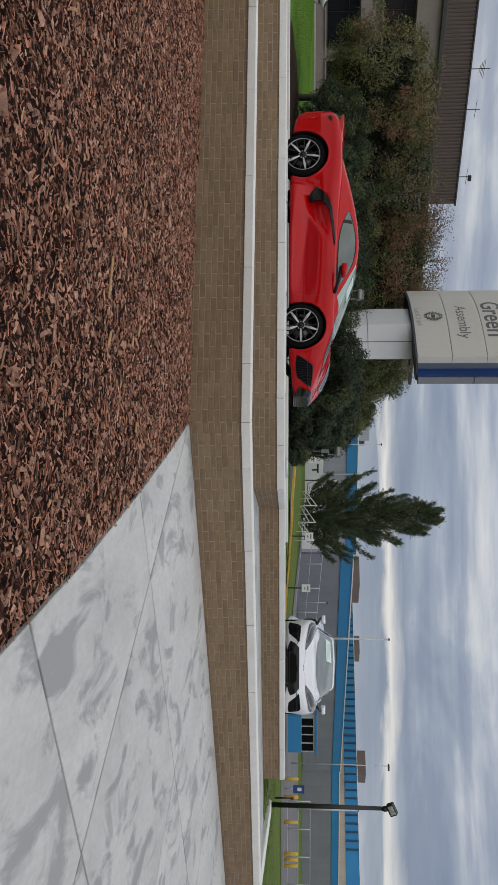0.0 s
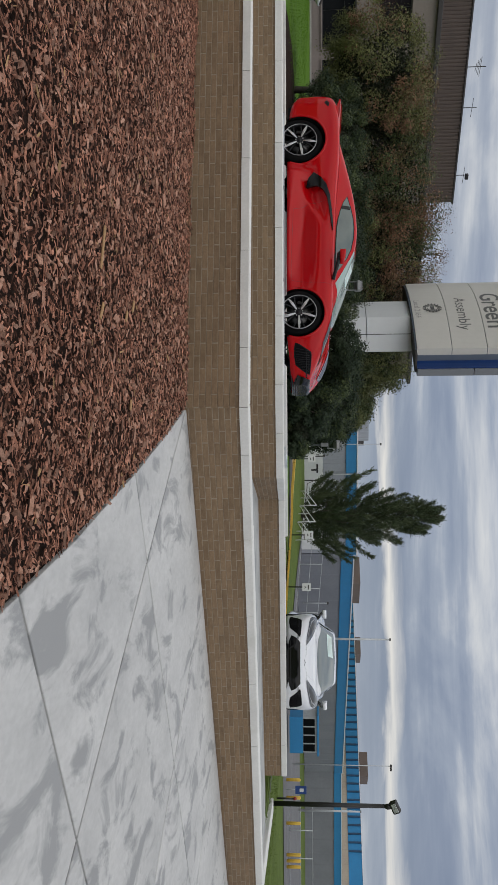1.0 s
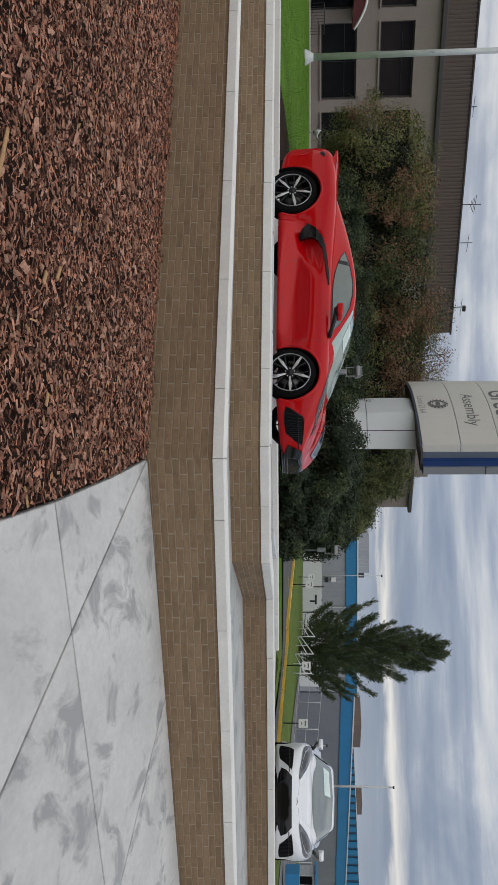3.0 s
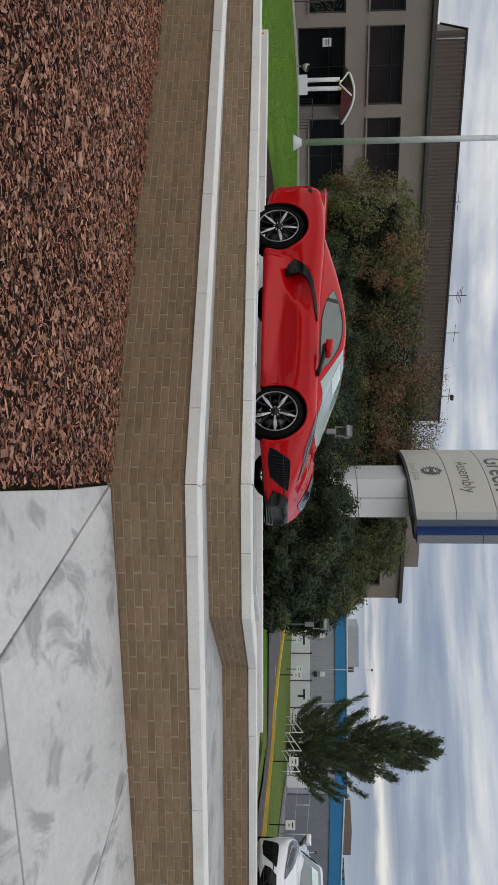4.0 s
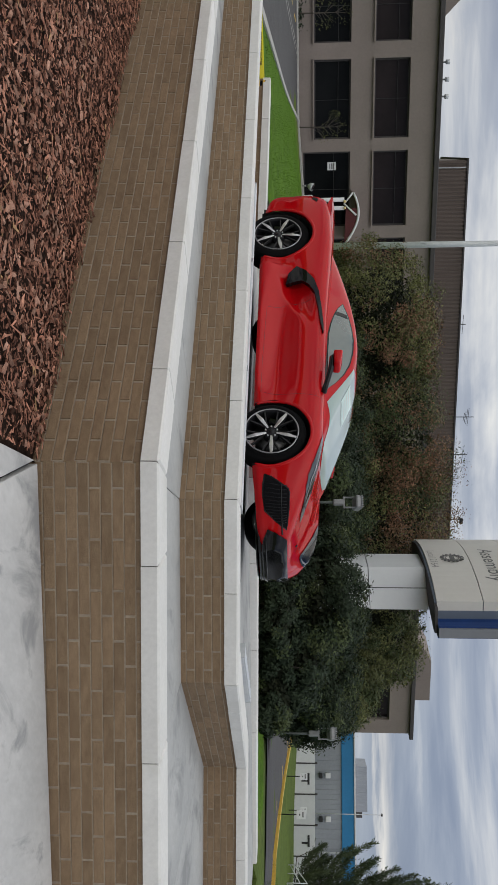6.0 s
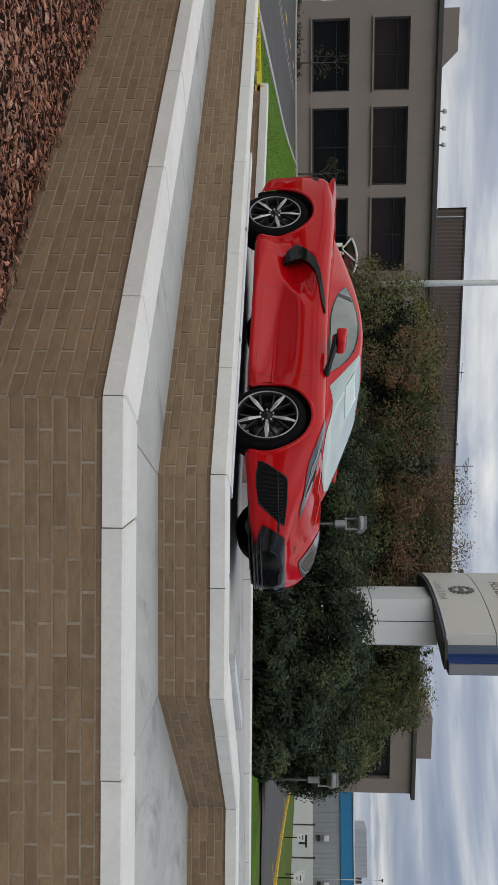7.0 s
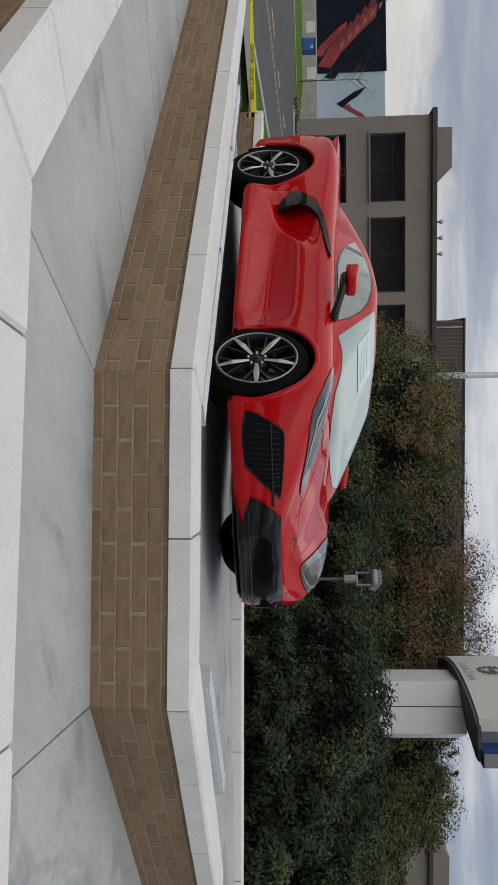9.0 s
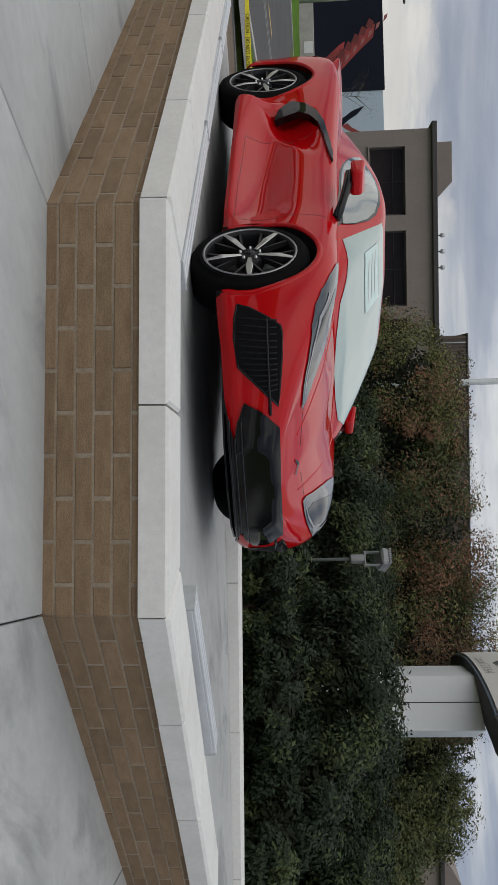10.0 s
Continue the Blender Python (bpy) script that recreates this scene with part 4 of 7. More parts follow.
        # lights
        hl = [(0.642, s * 0.340), (0.632, s * 0.43), (0.614, s * 0.566), (0.574, s * 0.68), (0.518, s * 0.78), (0.429, s * 0.848), (0.34, s * 0.882), (0.195, s * 0.885), (0.05, s * 0.865), (-0.03, s * 0.83), (0.06, s * 0.70), (0.22, s * 0.58), (0.36, s * 0.49), (0.49, s * 0.415), (0.60, s * 0.345)]
        head = part("headlight", patch("headlight", tree, hl, 2, 1, LENS, 0.007, 0.02), car, None, "slim dark headlight")
        part("lamp_housing", patch("lamp_housing", tree, [(0.585, s * 0.47), (0.53, s * 0.66), (0.42, s * 0.76), (0.20, s * 0.80), (0.14, s * 0.77), (0.33, s * 0.62), (0.50, s * 0.49)], 2, 1, BLACK, 0.0085, 0.02), head)
        inner = [(0.615, s * 0.40), (0.595, s * 0.55), (0.55, s * 0.67), (0.45, s * 0.79), (0.30, s * 0.845), (0.30, s * 0.83), (0.44, s * 0.77), (0.535, s * 0.66), (0.578, s * 0.55)]
        part("light_strip", patch("light_strip", tree, inner, 2, 1, GUNMETAL, 0.0105, 0.02), head)
        # fascia: corner intakes and grille bars
        corner = [(s * 0.872, 0.273), (s * 0.865, 0.334), (s * 0.848, 0.421), (s * 0.82, 0.492), (s * 0.798, 0.50), (s * 0.693, 0.496), (s * 0.547, 0.481), (s * 0.496, 0.475), (s * 0.559, 0.419), (s * 0.626, 0.334), (s * 0.668, 0.278), (s * 0.776, 0.258), (s * 0.837, 0.26)]
        ci = part("corner_grille", patch("corner_grille", tree, corner, 0, 1, BLACKMAT, 0.006, 0.02), car, None, "black corner grille")
        part("grille_frame", tube_mesh("grille_frame", on_skin(tree, corner + corner[:1], 0, 1, 0.003), 0.007, BLACK, 6), car)
        for k in range(13):
            y = 0.84 - 0.022 * k
            lo_, hi_ = float(np.interp(y, [0.496, 0.559, 0.626, 0.668, 0.776, 0.85], [0.475, 0.419, 0.334, 0.278, 0.258, 0.27])) + 0.014, 0.475
            bar = on_skin(tree, [(s * y, z) for z in np.linspace(lo_, hi_, 6)], 0, 1, 0.010)
            part("grille_slat", tube_mesh("grille_slat", bar, 0.0045, DARKALLOY, 4), ci)
        part("grille_blade", tube_mesh("grille_blade", on_skin(tree, [(s * y, 0.425 + (0.84 - y) * 0.03) for y in np.linspace(0.845, 0.46, 10)], 0, 1, 0.008), 0.008, BLACK, 6), ci)
        # mirror
        mir = new("door_mirror")
        mir.parent = car
        mir.matrix_basis = pose(-0.80, s * 0.955, 0.925, 0, 0, s * 8)
        bm = bmesh.new()
        bmesh.ops.create_cube(bm, size=1.0)
        bmesh.ops.transform(bm, matrix=Matrix.Diagonal((0.15, 0.20, 0.105, 1)), verts=bm.verts)
        for q in bm.verts:
            if q.co.x > 0:
                q.co.y *= 0.72
                q.co.z = q.co.z * 0.62 - 0.012
            if q.co.y * s > 0:
                q.co.z = q.co.z * 0.86 + 0.006
                q.co.x -= 0.015
        bmesh.ops.bevel(bm, geom=bm.edges[:], offset=0.022, segments=4, affect="EDGES", profile=0.6)
        bmesh.ops.transform(bm, matrix=Matrix.Translation((-0.01, 0, 0.035)), verts=bm.verts)
        part("mirror_shell", from_bm("mirror_shell", bm, paint, True), mir)
        part("mirror_glass", box_mesh("mirror_glass", (0.006, 0.15, 0.075), GLASS, 0.002, (-0.088, 0, 0.036)), mir)
        part("mirror_arm", tube_mesh("mirror_arm", [(0.27, -s * 0.14, -0.105), (0.16, -s * 0.08, -0.065), (0.06, -s * 0.01, -0.030), (-0.06, s * 0.02, -0.012), (-0.10, s * 0.02, 0.02), (-0.095, s * 0.0, 0.07)], [0.030, 0.026, 0.030, 0.034, 0.028, 0.012], BLACK, 8), mir, None, "black mirror arm")
        # rear lamp, end of the spoiler
        part("tail_light", patch("tail_light", tree, [(s * 0.40, 0.74), (s * 0.70, 0.76), (s * 0.72, 0.69), (s * 0.44, 0.67)], 0, -1, VOID, 0.005, 0.04), car, None, "dark tail light")
        part("side_marker", patch("side_marker", tree, [(-3.40, 0.76), (-3.34, 0.80), (-3.26, 0.78), (-3.34, 0.72)], 1, s, VOID, 0.004, 0.03), car)
        # crease over the door, hood ridge
        ridge = [(0.70, s * 0.20), (0.45, s * 0.30), (0.2, s * 0.40), (-0.15, s * 0.50)]
        dense = [tuple(Vector(a).lerp(Vector(b), k / 24)) for a, b in zip(ridge, ridge[1:]) for k in range(24)] + [ridge[-1]]
        rp = on_skin(tree, dense, 2, 1, -0.009)
        part("hood_ridge", tube_mesh("hood_ridge", rp, [0.004] + [0.012] * (len(rp) - 2) + [0.006], paint, 8), car)
        shut = [(0.66, s * 0.10), (0.60, s * 0.40), (0.36, s * 0.58), (0.1, s * 0.69), (-0.20, s * 0.72)]
        dense = [tuple(Vector(a).lerp(Vector(b), k / 24)) for a, b in zip(shut, shut[1:]) for k in range(24)] + [shut[-1]]
        part("shut_line", tube_mesh("shut_line", on_skin(tree, dense, 2, 1, -0.0004), 0.0022, SEAM, 6), car)
    centre = [(-0.52, 0.304), (-0.485, 0.39), (-0.392, 0.474), (-0.2, 0.470), (0.0, 0.468), (0.2, 0.470), (0.392, 0.474), (0.485, 0.39), (0.52, 0.304), (0.43, 0.268), (0.34, 0.252), (-0.34, 0.252), (-0.43, 0.268)]
    part("front_grille", patch("front_grille", tree, centre, 0, 1, BLACK, 0.014, 0.02), car, None, "gloss black lower front grille")
    part("chin", patch("chin", tree, [(-0.54, 0.205), (-0.35, 0.245), (0.35, 0.245), (0.54, 0.205)], 0, 1, BLACK, 0.014, 0.02), car, None, "gloss black chin")
    for z, w in ((0.222, 0.44), (0.250, 0.36), (0.285, 0.44)):
        bar = on_skin(tree, [(y, z) for y in np.linspace(-w, w, 20)], 0, 1, 0.018)
        part("grille_bar", tube_mesh("grille_bar", bar, 0.007, BLACK, 6), car)
    splitter = [(0.60, -0.62), (0.76, -0.52), (0.87, -0.32), (0.912, 0.0), (0.87, 0.32), (0.76, 0.52), (0.60, 0.62), (0.45, 0.4), (0.45, -0.4)]
    part("splitter", slab_mesh("splitter", splitter, 0.186, 0.202, BLACK, 0.006), car, None, "black front splitter")
    # ducktail: it grows out of the rear deck and ends in a thin lip
    sv, sf = [], []
    ys_ = np.linspace(-0.85, 0.85, 25)
    for y in ys_:
        k = 1 - 0.16 * (abs(y) / 0.85) ** 3
        drop = 0.035 * (abs(y) / 0.85) ** 4
        sv += [(-2.86, y * 0.92, 0.945 - drop), (-3.10, y * 0.96, 0.978 - drop), (-3.26, y, 0.992 - drop), (-3.44 * (0.965 + 0.035 * k), y, 1.006 - drop), (-3.45 * (0.965 + 0.035 * k), y, 0.990 - drop), (-3.32, y, 0.945 - drop), (-3.2, y * 0.96, 0.86)]
    for i in range(len(ys_) - 1):
        for j in range(7):
            sf.append((i * 7 + j, i * 7 + (j + 1) % 7, i * 7 + 7 + (j + 1) % 7, i * 7 + 7 + j))
    sf += [tuple(range(7))[::-1], tuple(range((len(ys_) - 1) * 7, len(ys_) * 7))]
    part("rear_spoiler", make_mesh("rear_spoiler", sv, sf, paint), car)
    part("window_label", patch("window_label", ctree, [(-0.66, -0.54), (-0.94, -0.46), (-0.985, -0.02), (-0.69, -0.07)], 2, 1, PALE, 0.008), car, None, "pale paper window label")
    for x0 in (-0.74, -0.81, -0.88):
        part("label_print", patch("label_print", ctree, [(x0, -0.44), (x0 - 0.016, -0.44), (x0 - 0.016, -0.12), (x0, -0.12)], 2, 1, SIGNGREY, 0.010), car)
    for s in (-1, 1):
        part("nose_badge", patch("nose_badge", tree, [(0.705, 0.0), (0.735, s * 0.05), (0.725, s * 0.058), (0.688, 0.0)], 2, 1, BLACK, 0.005, 0.02), car)
    return car


RED_CAR = PADM @ pose(-1.735, 13.716, PAD_Z, 0, 0, -9.79)
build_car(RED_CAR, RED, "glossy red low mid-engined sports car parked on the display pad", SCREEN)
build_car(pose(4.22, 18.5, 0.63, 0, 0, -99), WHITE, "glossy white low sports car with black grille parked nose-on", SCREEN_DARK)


# ---- roads, lawns, kerbs behind the terraces ----
def road(name, a, b, lo, hi, label):
    ob = part(name, sheet(name, a, b, rows(lo, hi, 1.0), 0.03, ASPHALT, 80))
    return tagged(ob, label, "road", kind="structure")


# the drive past the left lawn, running back from the camera's left
rd = Vector((-0.684, 0.729)).normalized()
RA = Vector((-12.0, 16.1))
RB = RA + rd * 68
road("road", RA, RB, 0.0, 13.0, "dark grey asphalt drive with yellow dashes")
tagged(part("kerb", sheet("kerb", RA, RB, [-0.18, 0.0], 0.10, KERB, 60, 0.12)), "pale concrete kerb along the lawn", "kerb", kind="structure")
tagged(part("kerb", sheet("kerb", RA, RB, [13.0, 13.18], 0.10, KERB, 60, 0.12)), "pale concrete kerb along the verge", "kerb", kind="structure")
tagged(part("lawn", sheet("lawn", RA + rd * 0.6, RA + rd * 32, [-16, -13, -10, -8, -6, -4.5, -3, -1.5, -0.18], 0.06, LAWN, 30)), "bright green mown lawn behind the pad", "lawn", kind="structure")
tagged(part("verge", sheet("verge", RA, RB, [13.18, 15.0, 17.5], 0.05, LAWN, 40)), "green grass verge across the drive", "lawn", kind="structure")
for k in range(8):
    p = RA + rd * (6 + 5.5 * k)
    tagged(part("lane_mark", sheet("lane_mark", p, p + rd * 2.2, [4.75, 4.92], 0.036, YELLOW, 4)), "worn yellow dash painted on the asphalt", "road marking", "dashes along the drive", "structure")
for w in (3.4, 3.75):
    tagged(part("lane_line", sheet("lane_line", RA, RB, [w, w + 0.07], 0.036, KERB, 40)), "thin pale line on the asphalt", "road marking", kind="structure")
tagged(part("gravel_strip", sheet("gravel_strip", (-22.0, 14.4), (-10.75, 16.3), [-1.9, -0.9, 0.0, 0.35], 0.035, GRAVEL, 12)), "grey gravel strip behind the upper wall", "gravel", kind="structure")
# the drive on the right, past the white car
SA, SB = Vector((6.2, 26.0)), Vector((-6.2, 63.2))
sd = (SB - SA).normalized()
road("road_right", SA, SB, 0.0, 8.0, "dark asphalt drive with yellow edge lines")
tagged(part("kerb", sheet("kerb", SA, SB, [-0.18, 0.0], 0.08, KERB, 60, 0.12)), "pale concrete kerb beside the rough lawn", "kerb", kind="structure")
for k in range(6):
    p = SA + sd * (1.5 + 6.0 * k)
    tagged(part("edge_kerb", sheet("edge_kerb", p, p + sd * 5.9, [0.16, 0.36], 0.14, YELLOW, 6, 0.14)), "yellow painted kerb bar along the asphalt", "kerb", "yellow kerb bars", "structure")
    tagged(part("bay_line", sheet("bay_line", p + sd * 5.6, p + sd * 4.3 + Vector((-sd.y, sd.x)) * 1.3, [0.0, 0.15], 0.037, YELLOW, 3)), "yellow bay tick painted on the asphalt", "road marking", "yellow bay ticks", "structure")
tagged(part("yard", sheet("yard", (9.0, 55.5), (80.0, 64.5), rows(0.0, 60.0, 4.0), 0.04, YARD, 40)), "worn grey asphalt works yard", "yard", kind="structure")
tagged(part("parking_apron", sheet("parking_apron", (2.8, 19.4), (8.0, 20.4), [-0.2, 1.0, 2.5, 4.5], 0.034, ASPHALT, 8)), "dark asphalt parking apron", "road", kind="structure")


# ---- office building with two rows of windows ----
FA, FB = Vector((-47.6, 40.0)), Vector((-8.4, 79.8))
fd = (FB - FA).normalized()
FLEN = (FB - FA).length
FM = Matrix.Translation((FA.x, FA.y, 0)) @ Matrix.Rotation(math.atan2(fd.y, fd.x), 4, "Z")
office = new("office_building")
office.matrix_basis = FM
tagged(office, "two-storey taupe stucco office building with dark windows", "building")
WIN = [(1.0, 5.15)] + [(6.1 + 5.42 * k, 10.75 + 5.42 * k) for k in range(9)]
WIN[-1] = (49.5, 54.6)
ROWS_Z = [(1.9, 4.2), (5.65, 7.85)]


def facade(name, length, z0, z1, openings, mat, depth=0.45):
    """A wall with real openings, along x at y = 0, outside towards -y."""
    us = sorted({0.0, length, *[u for o in openings for u in o[:2]]})
    zs = sorted({z0, z1, *[z for o in openings for z in o[2:]]})
    verts, faces = [], []

    def quad(a, b, c, d):
        k = len(verts)
        verts.extend((a, b, c, d))
        faces.append((k, k + 1, k + 2, k + 3))
    for u0, u1 in zip(us, us[1:]):
        for q0, q1 in zip(zs, zs[1:]):
            if not any(o[0] <= u0 and u1 <= o[1] and o[2] <= q0 and q1 <= o[3] for o in openings):
                quad((u0, 0, q0), (u1, 0, q0), (u1, 0, q1), (u0, 0, q1))
    for a, b, c, d in openings:
        quad((a, 0, c), (a, 0, d), (a, depth, d), (a, depth, c))
        quad((b, 0, d), (b, 0, c), (b, depth, c), (b, depth, d))
        quad((a, 0, d), (b, 0, d), (b, depth, d), (a, depth, d))
        quad((b, 0, c), (a, 0, c), (a, depth, c), (b, depth, c))
    quad((0, 0, z0), (0, 0, z1), (0, 18, z1), (0, 18, z0))
    quad((length, 0, z1), (length, 0, z0), (length, 18, z0), (length, 18, z1))
    quad((0, 18, z1), (length, 18, z1), (length, 18, z0), (0, 18, z0))
    quad((0, 0, z1), (length, 0, z1), (length, 18, z1), (0, 18, z1))
    return make_mesh(name, verts, faces, mat)


openings = [(a, b, c, d) for a, b in WIN for c, d in ROWS_Z]
openings = [(a, b, 1.2 if (c < 3 and 11 < a < 13) else c, d) for a, b, c, d in openings]
part("wall", facade("wall", FLEN, 0.2, 9.46, openings, STUCCO), office)
part("fascia", box_mesh("fascia", (FLEN + 0.7, 18.7, 0.31), FASCIA, 0.03, (FLEN / 2, 9, 9.625)), office, None, "dark metal roof fascia")
for a, b, c, d in openings:
    win = new("window")
    win.parent = office
    win.matrix_basis = Matrix.Translation(((a + b) / 2, 0.33, (c + d) / 2))
    w, h = b - a, d - c
    part("pane", box_mesh("pane", (w - 0.02, 0.03, h - 0.02), DARKGLASS if c < 5 else SMOKEGLASS, 0, (0, 0.06, 0)), win)
    for x in (-w / 2 + 0.05, w / 2 - 0.05):
        part("frame", box_mesh("frame", (0.10, 0.10, h), FASCIA, 0, (x, 0, 0)), win)
    for z in (-h / 2 + 0.05, h / 2 - 0.05):
        part("frame", box_mesh("frame", (w - 0.2, 0.10, 0.10), FASCIA, 0, (0, 0, z)), win)
    part("mullion", box_mesh("mullion", (0.03, 0.04, h - 0.2), BLACKPOLE, 0, (w * 0.0, 0.0, 0)), win)
    part("transom", box_mesh("transom", (w - 0.2, 0.04, 0.025), BLACKPOLE, 0, (0, 0, h * 0.16)), win)
    part("sill", box_mesh("sill", (w + 0.1, 0.5, 0.09), STUCCO, 0.01, (0, -0.25, -h / 2 - 0.03)), win)
for name, u0, u1, z0, z1, y0, y1 in (("roof_unit", -0.35, 3.6, 9.78, 11.6, 5.5, 10), ("roof_unit", 50.7, 57.0, 9.78, 11.9, 6.0, 10)):
    bm = bmesh.new()
    cut = 1.3
    prof = [(u0, z0), (u1, z0), (u1, z1 - cut), (u1 - cut, z1), (u0, z1)] if u0 < 10 else [(u0, z0), (u1, z0), (u1, z1), (u0 + 2.4, z1), (u0, z1 - 1.3)]
    f0 = [bm.verts.new((x, y0, z)) for x, z in prof]
    f1 = [bm.verts.new((x, y1, z)) for x, z in prof]
    bm.faces.new(f0)
    bm.faces.new(f1[::-1])
    for i in range(5):
        bm.faces.new((f0[i], f1[i], f1[(i + 1) % 5], f0[(i + 1) % 5]))
    bmesh.ops.recalc_face_normals(bm, faces=bm.faces)
    part(name, from_bm(name, bm, STUCCO), office, None, "slope-sided stucco roof housing")
for u in (6.4, 7.4, 8.4):
    part("roof_vent", tube_mesh("roof_vent", [(u, 0.8, 9.78), (u, 0.8, 10.05), (u, 0.75, 10.1), (u, 0.75, 10.32)], [0.05, 0.05, 0.14, 0.14], GALV, 10), office)
part("wall_notice", box_mesh("wall_notice", (0.5, 0.02, 0.55), PLASTICWHITE, 0.005, (12.4, 0.36, 3.05)), office, None, "white paper notice behind the glass")
for k in range(3):
    part("notice_print", box_mesh("notice_print", (0.32, 0.006, 0.04), SEAM, 0, (12.4, 0.345, 2.93 + 0.1 * k)), office)

# entrance canopy on white columns
entry = new("entrance_canopy")
entry.matrix_basis = FM
tagged(entry, "white arched entrance canopy on twin white columns", "canopy")
for u in (14.25, 14.75):
    part("column", tube_mesh("column", [(u, -3, 1.0), (u, -3, 3.75)], 0.13, PLASTICWHITE, 12), entry)
part("column_base", box_mesh("column_base", (1.1, 0.7, 1.0), PLASTICWHITE, 0.03, (14.5, -3, 1.3)), entry)
arc = [(13.85 + 3.0 * t, -3.0, 3.85 + 0.85 * math.sin(math.pi * (0.18 + 0.75 * t)) - 0.15 * t) for t in np.linspace(0, 1, 14)]
part("arch_rim", tube_mesh("arch_rim", arc, 0.07, PLASTICWHITE, 8), entry)
part("canopy_beam", tube_mesh("canopy_beam", [(13.85, -3.0, 4.28), (14.5, -3.0, 3.75), (15.2, -3.0, 4.5)], 0.06, PLASTICWHITE, 8), entry)
front = [(x, -2.98, z) for x, _, z in arc[4:]] + [(arc[-1][0] - 0.05, -2.98, 3.78), (arc[4][0], -2.98, 3.86)]
part("canopy_front", make_mesh("canopy_front", front, [tuple(range(len(front)))[::-1]], material("dark_maroon_panel", (0.10, 0.014, 0.016), None, 2, 0.7)), entry, None, "dark maroon canopy front")
cverts = [(x, y, z - 0.03) for x, _, z in arc for y in (-3.0, 0.0)]
part("canopy_shell", make_mesh("canopy_shell", cverts, [(2 * i, 2 * i + 2, 2 * i + 3, 2 * i + 1) for i in range(13)], material("maroon_canvas", (0.12, 0.02, 0.02), None, 2, 0.8), True), entry, None, "maroon canopy shell")
for u in (14.35, 14.75):
    m_ = material("warm_lamp", (0.9, 0.7, 0.3), None, 2, 0.4, fine=0)
    part("canopy_lamp", tube_mesh("canopy_lamp", [(u, -3.1, 3.72), (u, -3.1, 3.86)], [0.10, 0.06], m_, 10), entry)
part("railing", tube_mesh("railing", [(15.3, -3.2, 2.1), (17.0, -3.2, 2.1)], 0.03, BLACKPOLE, 6), entry)
for k in range(11):
    part("baluster", tube_mesh("baluster", [(15.3 + 0.17 * k, -3.2, 1.1), (15.3 + 0.17 * k, -3.2, 2.1)], 0.015, BLACKPOLE, 5), entry)


def ribbed(name, length, depth, z0, z1, pitch, proud, mat):
    """A box whose front is one corrugated sheet."""
    prof = [(0.0, 0.0)]
    for x in np.arange(pitch / 2, length - pitch * 0.3, pitch):
        prof += [(x - pitch * 0.26, 0.0), (x - pitch * 0.2, -proud), (x + pitch * 0.2, -proud), (x + pitch * 0.26, 0.0)]
    prof += [(length, 0.0), (length, depth), (0.0, depth)]
    n_ = len(prof)
    verts = [(x, y, z0) for x, y in prof] + [(x, y, z1) for x, y in prof]
    faces = [(i, (i + 1) % n_, n_ + (i + 1) % n_, n_ + i) for i in range(n_)]
    faces += [tuple(range(n_))[::-1], tuple(range(n_, 2 * n_))]
    return make_mesh(name, verts, faces, mat)


# brown ribbed hall behind the office
CA, CB = Vector((-46.6, 56.7)), Vector((-24.0, 78.6))
cd_ = (CB - CA).normalized()
hall = new("ribbed_hall")
hall.matrix_basis = Matrix.Translation((CA.x, CA.y, 0)) @ Matrix.Rotation(math.atan2(cd_.y, cd_.x), 4, "Z")
tagged(hall, "brown ribbed metal hall rising behind the office", "building")
part("wall", ribbed("wall", 31.6, 14, 0.8, 13.45, 0.30, 0.08, BROWNRIB), hall)
part("roof_edge", box_mesh("roof_edge", (31.9, 14.3, 0.14), FASCIA, 0.02, (15.8, 7, 13.5)), hall)
for u, h in ((21.0, 2.1), (24.4, 1.7), (13.0, 1.0), (30.5, 1.6)):
    ant = part("aerial", tube_mesh("aerial", [(u, 3, 13.5), (u, 3, 13.5 + h)], 0.035, BLACKPOLE, 6), hall)
    for k in range(4 if h > 1.9 else 1):
        part("aerial_rod", tube_mesh("aerial_rod", [(u - 0.8 + 0.15 * k, 3, 13.5 + h * 0.8 - 0.12 * k), (u + 0.8 - 0.15 * k, 3, 13.5 + h * 0.75 - 0.12 * k)], 0.02, BLACKPOLE, 5), ant)
part("roof_floodlight", box_mesh("roof_floodlight", (0.5, 0.3, 0.3), BLACKPOLE, 0.04, (30.6, 2.9, 15.0)), hall)
for k in range(3):
    part("ladder_rung", box_mesh("ladder_rung", (0.08, 0.06, 2.3), GALV, 0.0, (0.5 + 0.01 * k, -0.2, 10.4 + 0.9 * k)), hall)


